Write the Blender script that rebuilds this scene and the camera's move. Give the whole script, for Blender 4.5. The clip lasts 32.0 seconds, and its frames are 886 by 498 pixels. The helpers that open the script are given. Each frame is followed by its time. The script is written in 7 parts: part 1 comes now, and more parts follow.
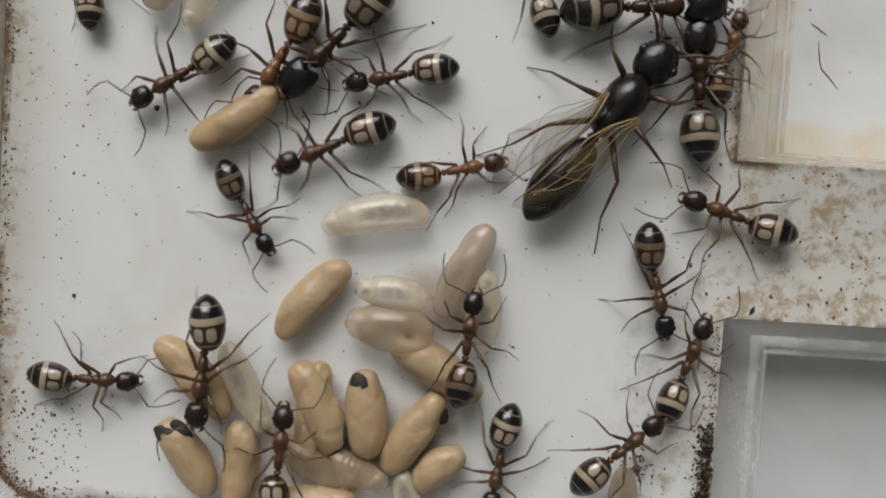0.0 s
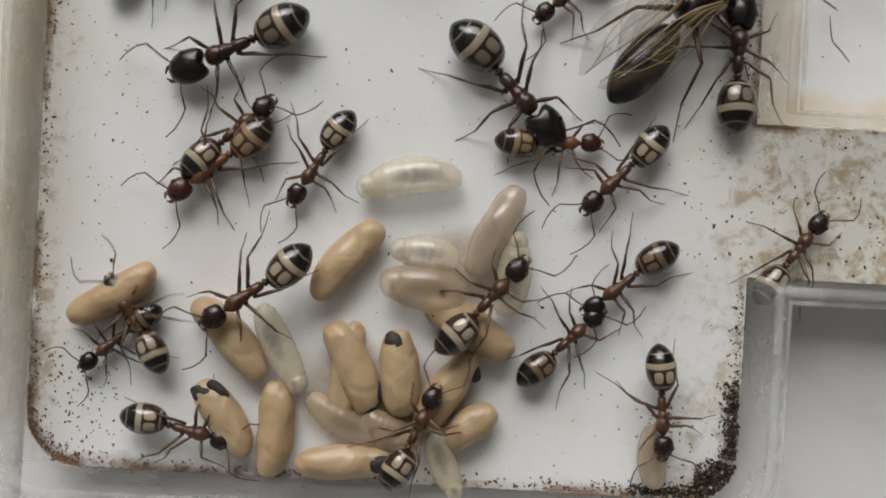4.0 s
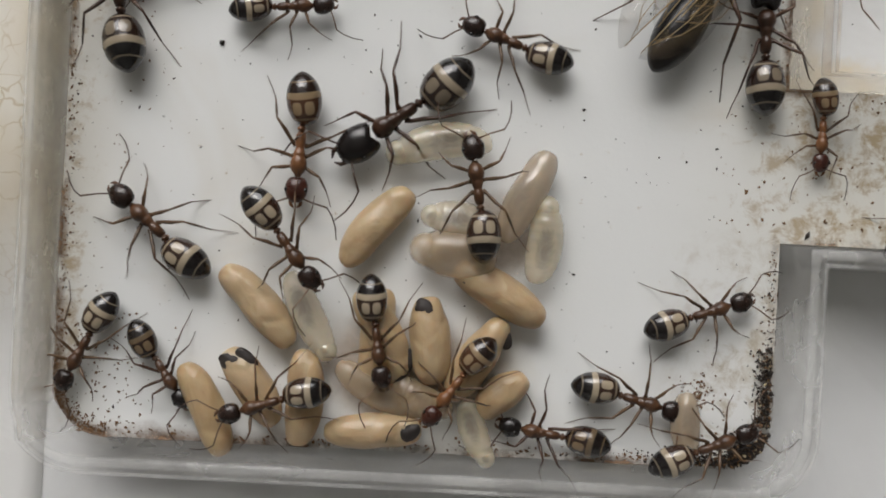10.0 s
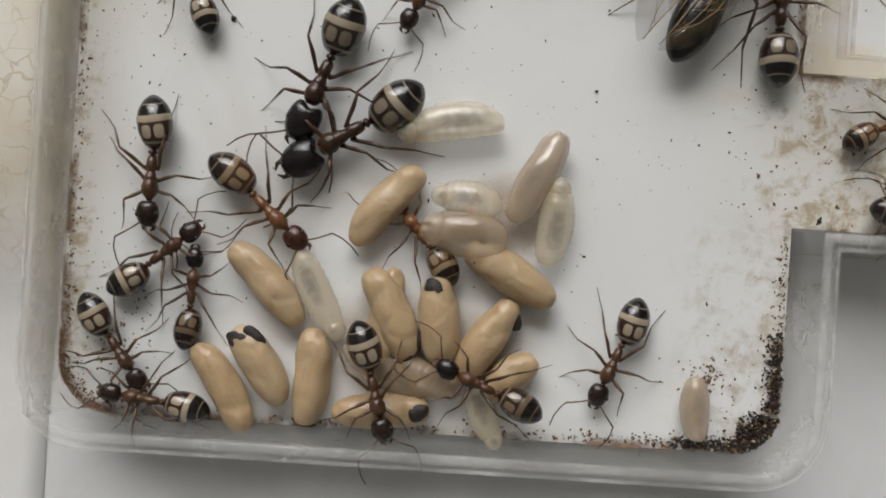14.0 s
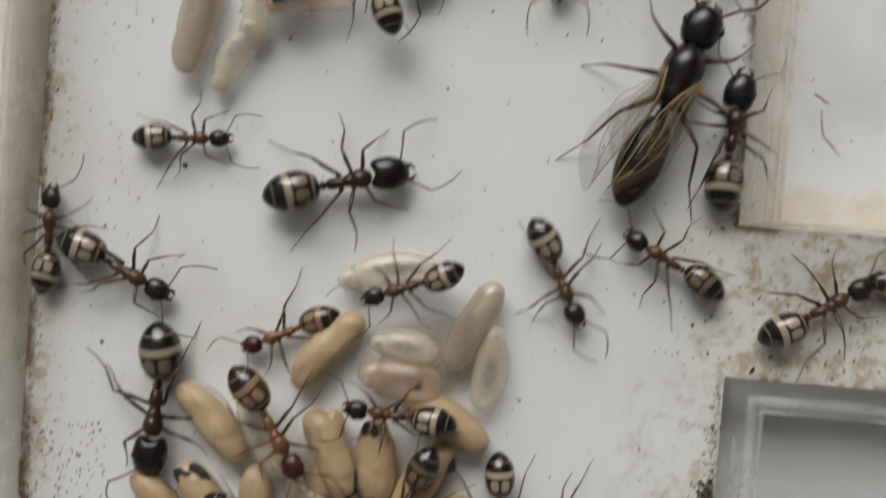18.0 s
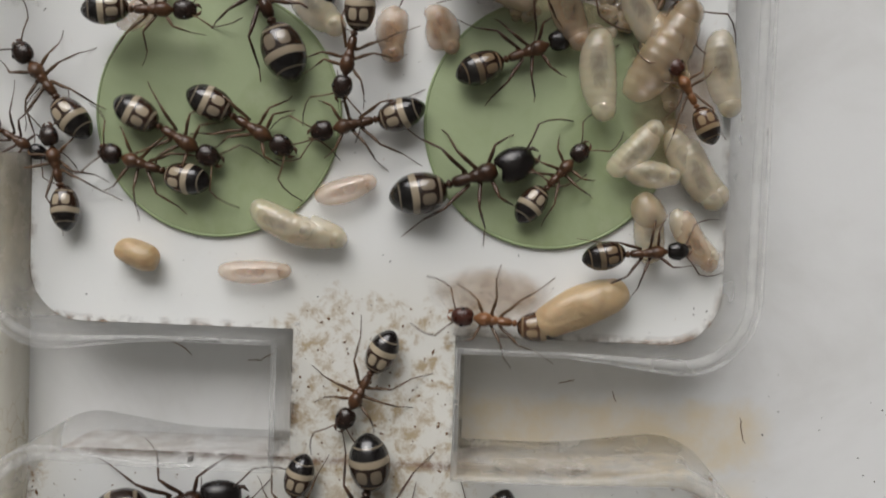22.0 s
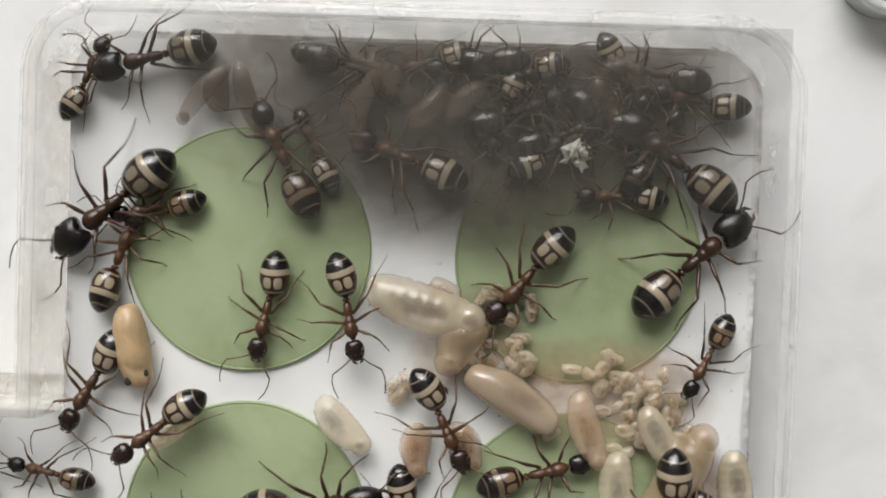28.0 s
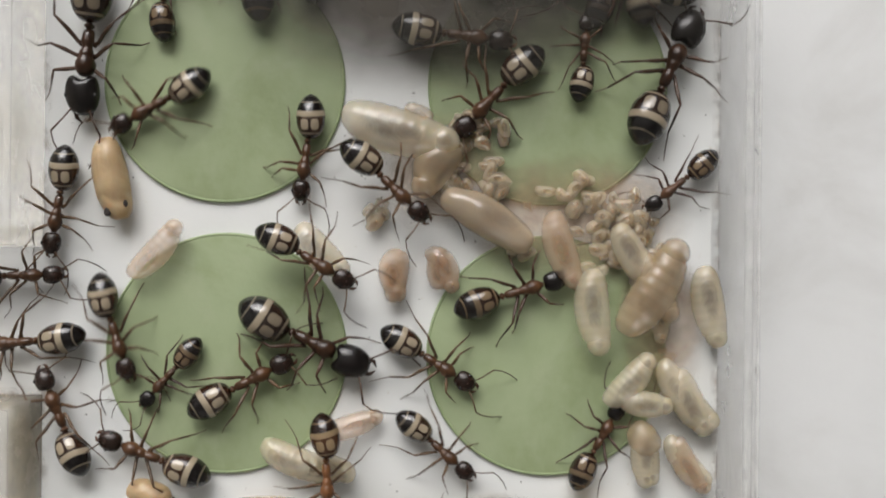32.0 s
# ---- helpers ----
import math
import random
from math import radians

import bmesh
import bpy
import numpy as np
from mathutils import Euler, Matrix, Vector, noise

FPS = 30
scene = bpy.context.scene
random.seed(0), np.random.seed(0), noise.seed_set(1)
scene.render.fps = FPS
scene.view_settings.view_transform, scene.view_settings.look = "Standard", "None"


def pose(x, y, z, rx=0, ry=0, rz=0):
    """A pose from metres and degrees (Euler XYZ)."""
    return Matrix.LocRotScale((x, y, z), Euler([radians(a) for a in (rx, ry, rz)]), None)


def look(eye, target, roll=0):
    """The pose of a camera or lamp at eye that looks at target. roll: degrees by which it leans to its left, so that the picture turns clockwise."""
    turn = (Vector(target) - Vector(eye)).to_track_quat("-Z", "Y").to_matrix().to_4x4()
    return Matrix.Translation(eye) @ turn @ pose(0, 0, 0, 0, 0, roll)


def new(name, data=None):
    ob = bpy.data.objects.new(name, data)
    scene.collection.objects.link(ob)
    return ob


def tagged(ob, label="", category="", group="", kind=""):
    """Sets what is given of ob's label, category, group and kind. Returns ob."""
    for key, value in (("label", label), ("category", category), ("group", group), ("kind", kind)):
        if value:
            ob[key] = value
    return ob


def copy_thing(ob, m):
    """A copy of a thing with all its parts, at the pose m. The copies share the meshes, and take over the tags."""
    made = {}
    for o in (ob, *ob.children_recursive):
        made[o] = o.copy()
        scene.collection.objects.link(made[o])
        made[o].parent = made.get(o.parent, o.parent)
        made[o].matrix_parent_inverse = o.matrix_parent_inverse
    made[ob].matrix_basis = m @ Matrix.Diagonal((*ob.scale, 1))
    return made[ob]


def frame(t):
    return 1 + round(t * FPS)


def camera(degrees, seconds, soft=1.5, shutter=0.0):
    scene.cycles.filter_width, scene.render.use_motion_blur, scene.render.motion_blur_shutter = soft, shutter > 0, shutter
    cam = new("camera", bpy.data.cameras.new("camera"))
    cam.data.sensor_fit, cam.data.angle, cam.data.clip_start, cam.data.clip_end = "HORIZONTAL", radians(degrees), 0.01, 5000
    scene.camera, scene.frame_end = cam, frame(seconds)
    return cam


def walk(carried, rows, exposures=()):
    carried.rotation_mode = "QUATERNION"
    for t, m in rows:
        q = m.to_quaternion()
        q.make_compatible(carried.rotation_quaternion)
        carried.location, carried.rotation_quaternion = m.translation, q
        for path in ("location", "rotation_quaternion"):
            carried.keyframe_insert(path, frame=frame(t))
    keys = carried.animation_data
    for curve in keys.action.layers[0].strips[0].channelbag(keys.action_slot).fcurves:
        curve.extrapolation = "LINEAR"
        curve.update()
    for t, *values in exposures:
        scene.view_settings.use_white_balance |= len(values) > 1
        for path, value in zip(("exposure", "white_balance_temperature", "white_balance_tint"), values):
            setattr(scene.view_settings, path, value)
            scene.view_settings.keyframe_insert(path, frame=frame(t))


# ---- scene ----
from mathutils import geometry

cam = camera(45, 32.0, soft=1.8, shutter=0.4)
walk(cam, [
    (0, pose(0.00410, 0.00874, 0.05714, -3.35, 0.80, 3.54)),
    (0.5, pose(0.00332, 0.00705, 0.05650, -1.96, -0.23, 3.77)),
    (1, pose(0.00291, 0.00434, 0.05689, -1.42, -0.48, 4.15)),
    (1.5, pose(0.00134, 0.00283, 0.05892, -1.18, -0.46, 4.39)),
    (2, pose(0.00135, 0.00334, 0.05823, -1.05, -0.38, 4.42)),
    (2.5, pose(0.00158, 0.00384, 0.05833, -0.74, -0.27, 4.43)),
    (3, pose(0.00193, 0.00446, 0.05791, -0.65, -0.22, 3.80)),
    (3.5, pose(0.00153, 0.00402, 0.05843, -0.56, -0.14, 3.12)),
    (5.5, pose(0.00346, 0.00293, 0.05999, -0.39, 0.18, 3.57)),
    (6, pose(0.00258, 0.00154, 0.06185, -0.42, 0.69, 3.59)),
    (6.5, pose(0.00288, 0.00241, 0.06141, -0.35, 0.88, 3.35)),
    (7, pose(0.00294, 0.00255, 0.06012, -0.27, 0.93, 3.87)),
    (7.5, pose(0.00109, 0.00169, 0.05993, -0.12, 0.51, 4.02)),
    (8, pose(0.00161, 0.00094, 0.06039, 0.20, 0.46, 3.27)),
    (8.5, pose(0.00124, 0.00083, 0.05917, 0.40, 0.29, 2.97)),
    (9, pose(0.00062, 0.00103, 0.05916, 0.37, 0.12, 3.29)),
    (9.5, pose(0.00030, 0.00102, 0.05837, 0.25, -0.17, 3.08)),
    (10, pose(0.00025, 0.00128, 0.05825, 0.04, -0.17, 3.02)),
    (10.5, pose(0.00040, 0.00012, 0.06046, 0.26, -0.10, 3.08)),
    (11, pose(-0.00001, -0.00018, 0.06048, 0.50, -0.17, 3.36)),
    (11.5, pose(0.00058, 0.00101, 0.05982, 0.29, -0.08, 3.83)),
    (12, pose(-0.00013, 0.00178, 0.05998, 0.13, -0.24, 4.11)),
    (12.5, pose(-0.00004, 0.00021, 0.05888, 0.16, -0.27, 3.66)),
    (13, pose(0.00000, 0.00000, 0.05870, 0.12, -0.21, 3.73)),
    (13.5, pose(0.00001, -0.00003, 0.05853, 0.12, -0.25, 3.65)),
    (14, pose(-0.00042, 0.00017, 0.05793, 0.04, -0.36, 3.75)),
    (14.5, pose(-0.00076, 0.00004, 0.05950, 0.12, -0.25, 4.37)),
    (16.5, pose(0.00045, -0.00034, 0.06140, -1.23, 1.38, 5.80)),
    (17, pose(0.00095, 0.00186, 0.06140, -1.23, 1.38, 5.80)),
    (17.5, pose(0.00155, 0.00306, 0.06140, -1.23, 1.38, 5.80)),
    (18, pose(0.00524, 0.00995, 0.05952, -1.30, 2.58, 4.59)),
    (18.5, pose(0.00750, 0.01897, 0.06017, -1.62, 3.40, 3.46)),
    (19, pose(0.00698, 0.02498, 0.06104, -2.11, 3.19, 2.88)),
    (19.5, pose(0.00574, 0.02720, 0.06073, -2.25, 2.68, 2.98)),
    (20, pose(0.00562, 0.03016, 0.06003, -2.90, 2.35, 2.93)),
    (20.5, pose(0.00518, 0.03260, 0.05986, -2.97, 2.36, 2.79)),
    (21, pose(0.00582, 0.03835, 0.06049, -2.86, 2.58, 2.08)),
    (21.5, pose(0.00490, 0.04230, 0.06053, -2.68, 2.13, 2.25)),
    (22, pose(0.00548, 0.04489, 0.05991, -2.82, 2.36, 2.05)),
    (22.5, pose(0.00531, 0.04789, 0.06028, -2.53, 2.56, 2.07)),
    (23, pose(0.00590, 0.05078, 0.05993, -2.21, 2.52, 1.80)),
    (23.5, pose(0.00489, 0.05276, 0.05982, -1.83, 1.97, 1.67)),
    (24, pose(0.00443, 0.05462, 0.05981, -1.86, 1.65, 1.27)),
    (24.5, pose(0.00358, 0.05746, 0.06046, -1.88, 0.88, 1.03)),
    (25, pose(0.00352, 0.05987, 0.05983, -1.98, 0.30, 1.42)),
    (25.5, pose(0.00067, 0.06317, 0.06012, -1.97, -0.82, 2.05)),
    (26, pose(0.00027, 0.06402, 0.05964, -1.76, -1.10, 2.20)),
    (26.5, pose(-0.00015, 0.06510, 0.05966, -1.58, -1.15, 2.20)),
    (28.5, pose(0.00312, 0.06722, 0.06125, -2.01, 1.29, 1.74)),
    (29, pose(0.00394, 0.06671, 0.06181, -1.90, 1.29, 1.21)),
    (29.5, pose(0.00306, 0.06934, 0.06254, -1.71, 1.20, 1.08)),
    (30, pose(0.00254, 0.06894, 0.06256, -1.38, 1.09, 1.42)),
    (30.5, pose(0.00290, 0.06744, 0.06241, -1.13, 0.93, 1.15)),
    (31, pose(0.00210, 0.06363, 0.06244, -0.77, 0.39, 1.13)),
    (31.5, pose(0.00174, 0.05883, 0.06188, -0.26, -0.50, 0.95)),
    (32, pose(0.00199, 0.05511, 0.06217, 0.02, -0.66, 0.55)),
], exposures=[(0, -0.54, 6450, 10), (5, -0.50, 6450, 10), (14.5, -0.48, 6450, 10), (18, -0.54, 6450, 10), (20, -0.48, 6450, 10), (22, -0.48, 6450, 10), (24, -0.25, 6450, 10), (26, -0.20, 6450, 10), (29, -0.02, 6450, 10), (30, -0.07, 6450, 10), (31, -0.08, 6450, 10), (32, -0.21, 6450, 10)])

# ---- light: an overcast day through the window of the room, towards +y ----
world = bpy.data.worlds.new("sky")
scene.world = world
world.use_nodes = True
wn = world.node_tree.nodes
sky = wn.new("ShaderNodeTexSky")
sky.sky_type = "NISHITA"
sky.sun_disc = False
sky.sun_elevation = radians(46)
sky.sun_rotation = radians(-18)
sky.air_density = 0.5
sky.dust_density = 5.0
sky.ozone_density = 0.6
soft = wn.new("ShaderNodeHueSaturation")
soft.inputs["Saturation"].default_value = 0.5
world.node_tree.links.new(sky.outputs[0], soft.inputs["Color"])
world.node_tree.links.new(soft.outputs[0], wn["Background"].inputs[0])
wn["Background"].inputs[1].default_value = 0.08
sun_data = bpy.data.lights.new("sun", "SUN")
sun_data.energy = 0.6
sun_data.angle = radians(20)
sun_data.color = (1.0, 0.965, 0.89)
sun = new("sun", sun_data)
sun.matrix_world = look((-0.34, 1.1, 1.12), (0, 0, 0))
# the window's opening: x from, x to, z from, z to, in the wall at y
WINDOW = (-1.25, 0.45, 0.40, 1.80)
WINDOW_Y = 1.15
day_data = bpy.data.lights.new("window_daylight", "AREA")
day_data.shape = "RECTANGLE"
day_data.size = WINDOW[1] - WINDOW[0]
day_data.size_y = WINDOW[3] - WINDOW[2]
day_data.energy = 42
day_data.color = (1.0, 0.985, 0.985)
day = new("window_daylight", day_data)
day_at = Vector(((WINDOW[0] + WINDOW[1]) / 2, WINDOW_Y + 0.18, (WINDOW[2] + WINDOW[3]) / 2))
day.matrix_world = look(day_at, day_at + Vector((0, -1, 0)))
scene.view_settings.exposure = 0.0

MM = 0.001
TABLE_Z = -4.5


# ---- materials ----
class Nodes:
    """A small writer of node trees."""

    def __init__(self, name):
        self.mat = bpy.data.materials.new(name)
        self.mat.use_nodes = True
        self.tree = self.mat.node_tree
        self.bsdf = self.tree.nodes["Principled BSDF"]
        self.coord = None

    def put(self, socket, value):
        if isinstance(value, bpy.types.NodeSocket):
            self.tree.links.new(value, socket)
        elif isinstance(value, (tuple, list)) and len(value) == 3 and socket.type == "RGBA":
            socket.default_value = (*value, 1)
        else:
            socket.default_value = value

    def space(self, kind="Object"):
        if self.coord is None:
            self.coord = self.tree.nodes.new("ShaderNodeTexCoord")
        return self.coord.outputs[kind]

    def noise(self, scale, detail=4, rough=0.6, kind="Object", distortion=0.0, vector=None):
        n = self.tree.nodes.new("ShaderNodeTexNoise")
        self.put(n.inputs["Vector"], self.space(kind) if vector is None else vector)
        n.inputs["Scale"].default_value = scale
        n.inputs["Detail"].default_value = detail
        n.inputs["Roughness"].default_value = rough
        n.inputs["Distortion"].default_value = distortion
        return n.outputs["Fac"]

    def voronoi(self, scale, feature="F1", vector=None):
        n = self.tree.nodes.new("ShaderNodeTexVoronoi")
        n.feature = feature
        self.put(n.inputs["Vector"], self.space() if vector is None else vector)
        n.inputs["Scale"].default_value = scale
        return n.outputs["Distance"]

    def math(self, op, a, b=0.0, clamp=False):
        n = self.tree.nodes.new("ShaderNodeMath")
        n.operation = op
        n.use_clamp = clamp
        self.put(n.inputs[0], a)
        self.put(n.inputs[1], b)
        return n.outputs[0]

    def step(self, x, lo, hi, out0=0.0, out1=1.0):
        n = self.tree.nodes.new("ShaderNodeMapRange")
        n.interpolation_type = "SMOOTHSTEP"
        self.put(n.inputs["Value"], x)
        for k, val in (("From Min", lo), ("From Max", hi), ("To Min", out0), ("To Max", out1)):
            n.inputs[k].default_value = val
        return n.outputs["Result"]

    def band(self, x, lo, hi, soft):
        return self.math("MULTIPLY", self.step(x, lo - soft, lo + soft), self.step(x, hi - soft, hi + soft, 1, 0))

    def mix(self, f, a, b):
        n = self.tree.nodes.new("ShaderNodeMix")
        n.data_type = "RGBA"
        self.put(n.inputs[0], f)
        self.put(n.inputs[6], a)
        self.put(n.inputs[7], b)
        return n.outputs[2]

    def split(self, vector):
        n = self.tree.nodes.new("ShaderNodeSeparateXYZ")
        self.put(n.inputs[0], vector)
        return n.outputs

    def random(self):
        return self.tree.nodes.new("ShaderNodeObjectInfo").outputs["Random"]

    def bump(self, height, strength, dist):
        n = self.tree.nodes.new("ShaderNodeBump")
        self.put(n.inputs["Height"], height)
        n.inputs["Strength"].default_value = strength
        n.inputs["Distance"].default_value = dist
        self.tree.links.new(n.outputs[0], self.bsdf.inputs["Normal"])

    def set(self, **kw):
        names = dict(color="Base Color", rough="Roughness", metal="Metallic", trans="Transmission Weight", ior="IOR", alpha="Alpha",
                     sss="Subsurface Weight", sssr="Subsurface Radius", ssss="Subsurface Scale", coat="Coat Weight", spec="Specular IOR Level",
                     coatr="Coat Roughness")
        for k, val in kw.items():
            self.put(self.bsdf.inputs[names[k]], val)
        return self.mat


def chitin(name, a, b, rough=0.3):
    m = Nodes(name)
    n = m.noise(1800, 5, 0.65)
    big = m.noise(380, 2)
    f = m.math("ADD", m.math("MULTIPLY", n, 0.5), m.math("MULTIPLY", big, 0.6), True)
    m.bump(m.math("ADD", m.noise(9000, 3), m.math("MULTIPLY", m.noise(2600, 4, 0.7), 1.4)), 0.4, 0.00004)
    return m.set(color=m.mix(m.step(f, 0.30, 0.80), a, b), rough=m.math("ADD", rough - 0.08, m.math("MULTIPLY", n, 0.2)), spec=0.6)


def gaster_mat(name, dark, brown, cream, windows, belt):
    """Banded gaster: pale windows near the waist, a pale belt, a dark rear half with a thin ring."""
    m = Nodes(name)
    g = m.split(m.space("Generated"))
    wob = m.math("MULTIPLY", m.math("SUBTRACT", m.noise(700, 3), 0.5), 0.05)
    x = m.math("ADD", g[0], wob)
    side = m.math("ABSOLUTE", m.math("SUBTRACT", g[1], 0.5))
    # x = 1 at the waist, 0 at the tip; the plates' edges bow backwards at the sides
    x = m.math("ADD", x, m.math("MULTIPLY", m.math("POWER", side, 2.0), 0.22))
    dx = m.math("DIVIDE", m.math("SUBTRACT", x, 0.715), 0.118)
    dy = m.math("DIVIDE", m.math("SUBTRACT", side, 0.172), 0.135)
    win = m.step(m.math("ADD", m.math("POWER", m.math("ABSOLUTE", dx), 3.0), m.math("POWER", m.math("ABSOLUTE", dy), 3.0)), 0.55, 1.25, 1, 0)
    line = m.band(x, 0.885, 0.925, 0.012)
    wide = m.band(x, 0.43, 0.555, 0.014)
    ring = m.band(x, 0.205, 0.235, 0.009)
    base = m.mix(m.step(x, 0.46, 0.54), dark, brown)
    pale = m.mix(m.step(m.noise(900, 3, 0.6), 0.35, 0.7, 0.0, 0.35), cream, tuple(q * 0.55 for q in cream))
    base = m.mix(m.math("MULTIPLY", win, windows), base, pale)
    base = m.mix(m.math("MULTIPLY", line, 0.6), base, pale)
    base = m.mix(m.math("MULTIPLY", wide, belt), base, pale)
    base = m.mix(m.math("MULTIPLY", ring, 0.42), base, pale)
    m.bump(m.math("ADD", m.noise(6000, 3), m.math("MULTIPLY", m.math("ADD", wide, ring), 0.8)), 0.22, 0.00003)
    return m.set(color=m.mix(m.math("MULTIPLY", m.noise(260, 3), 0.2), base, dark), rough=0.24, spec=0.55, coat=0.6, coatr=0.06)


BLACK = chitin("black_chitin", (0.004, 0.003, 0.003), (0.014, 0.010, 0.009), 0.20)
DARK_BROWN = chitin("dark_brown_chitin", (0.018, 0.008, 0.004), (0.075, 0.030, 0.012), 0.3)
RED_BROWN = chitin("red_brown_chitin", (0.028, 0.012, 0.006), (0.165, 0.073, 0.029), 0.32)
AMBER = chitin("amber_chitin", (0.11, 0.042, 0.014), (0.30, 0.13, 0.048), 0.3)
HEAD_BROWN = chitin("blackish_brown_chitin", (0.006, 0.004, 0.003), (0.040, 0.017, 0.010), 0.24)
RED_HEAD = chitin("dark_red_chitin", (0.035, 0.009, 0.005), (0.075, 0.02, 0.01), 0.27)
LEG_BROWN = chitin("leg_brown_chitin", (0.040, 0.023, 0.012), (0.165, 0.092, 0.042), 0.38)
LEG_DARK = chitin("leg_dark_chitin", (0.020, 0.010, 0.006), (0.10, 0.046, 0.022), 0.35)
TARSUS = chitin("tarsus_chitin", (0.07, 0.04, 0.025), (0.16, 0.09, 0.055), 0.45)
EYE = chitin("eye_black", (0.003, 0.003, 0.003), (0.008, 0.007, 0.007), 0.2)
CREAM = (0.46, 0.385, 0.275)
GASTER_STRIPED = gaster_mat("banded_gaster", (0.006, 0.004, 0.004), (0.035, 0.014, 0.007), CREAM, 0.92, 0.97)
GASTER_AMBER = gaster_mat("amber_banded_gaster", (0.016, 0.007, 0.004), (0.07, 0.028, 0.012), (0.40, 0.29, 0.165), 0.8, 0.75)
GASTER_DARK = gaster_mat("dark_gaster", (0.008, 0.005, 0.004), (0.025, 0.010, 0.006), (0.36, 0.26, 0.15), 0.55, 0.4)
GASTER_PILE = gaster_mat("blackish_gaster", (0.005, 0.004, 0.004), (0.016, 0.008, 0.005), (0.12, 0.085, 0.06), 0.3, 0.3)
GASTER_MAJOR = gaster_mat("major_gaster", (0.005, 0.004, 0.004), (0.022, 0.010, 0.006), (0.42, 0.35, 0.25), 0.5, 0.9)


def cocoon_mat():
    m = Nodes("tan_cocoon")
    n = m.noise(520, 5, 0.6, distortion=0.6)
    folds = m.step(m.voronoi(480, "DISTANCE_TO_EDGE"), 0.0, 0.16)
    q = m.split(m.space("Object"))
    long = m.tree.nodes.new("ShaderNodeCombineXYZ")
    m.put(long.inputs[0], m.math("MULTIPLY", q[0], 0.22))
    m.put(long.inputs[1], q[1])
    m.put(long.inputs[2], q[2])
    wrinkle = m.noise(2600, 3, 0.5, vector=long.outputs[0], distortion=0.8)
    c = m.mix(n, (0.40, 0.28, 0.150), (0.57, 0.43, 0.255))
    c = m.mix(m.step(m.noise(240, 3, 0.55, distortion=0.4), 0.45, 0.68, 0.0, 0.45), c, (0.30, 0.195, 0.105))
    c = m.mix(m.step(wrinkle, 0.5, 0.72, 0.0, 0.22), c, (0.28, 0.17, 0.09))
    c = m.mix(m.math("MULTIPLY", m.random(), 0.35), c, (0.58, 0.46, 0.31))
    m.bump(m.math("ADD", m.math("MULTIPLY", folds, 0.55), m.math("ADD", m.noise(700, 4, 0.6, distortion=1.2), m.math("MULTIPLY", wrinkle, 0.35))), 0.42, 0.00020)
    return m.set(color=c, rough=0.36, coat=0.3, coatr=0.2, sss=0.5, ssss=0.0009, sssr=(1.0, 0.6, 0.35), spec=0.4)


def larva_mat(name, a, b, gut, weight, alpha=0.42):
    m = Nodes(name)
    g = m.split(m.space("Generated"))
    n = m.noise(420, 3)
    d = m.math("ADD", m.math("POWER", m.math("MULTIPLY", m.math("SUBTRACT", g[0], m.math("ADD", 0.36, m.math("MULTIPLY", m.random(), 0.24))), 2.9), 2.0),
               m.math("POWER", m.math("MULTIPLY", m.math("SUBTRACT", g[1], 0.5), 3.6), 2.0))
    spot = m.math("MULTIPLY", m.step(m.math("ADD", d, m.math("MULTIPLY", m.math("SUBTRACT", m.noise(900, 3, 0.6, distortion=1.0), 0.5), 1.6)), -0.3, 1.0, 1, 0), weight)
    c = m.mix(spot, m.mix(n, a, b), gut)
    m.bump(m.noise(2500, 2), 0.2, 0.00006)
    return m.set(color=c, rough=0.2, sss=0.45, ssss=0.0012, sssr=(1.0, 0.78, 0.52), spec=0.9, coat=1.0, coatr=0.04, alpha=alpha)


COCOON = cocoon_mat()
LARVA = larva_mat("ivory_larva", (0.76, 0.66, 0.47), (0.86, 0.78, 0.61), (0.20, 0.165, 0.135), 0.75)
PUPA = larva_mat("pale_tan_pupa", (0.47, 0.37, 0.255), (0.61, 0.50, 0.365), (0.27, 0.205, 0.15), 0.6, 0.6)
LARVA_PINK = larva_mat("pinkish_larva", (0.66, 0.47, 0.31), (0.78, 0.60, 0.44), (0.40, 0.19, 0.08), 0.8, 0.34)
LARVA_BROWN = larva_mat("tan_larva", (0.58, 0.44, 0.28), (0.70, 0.56, 0.38), (0.38, 0.27, 0.17), 0.5, 0.36)
EGG = larva_mat("pale_egg", (0.76, 0.60, 0.41), (0.86, 0.74, 0.56), (0.50, 0.25, 0.09), 0.8, 0.28)
HEAP = larva_mat("amber_brood", (0.20, 0.14, 0.095), (0.30, 0.225, 0.155), (0.10, 0.06, 0.04), 0.6, 0.32)


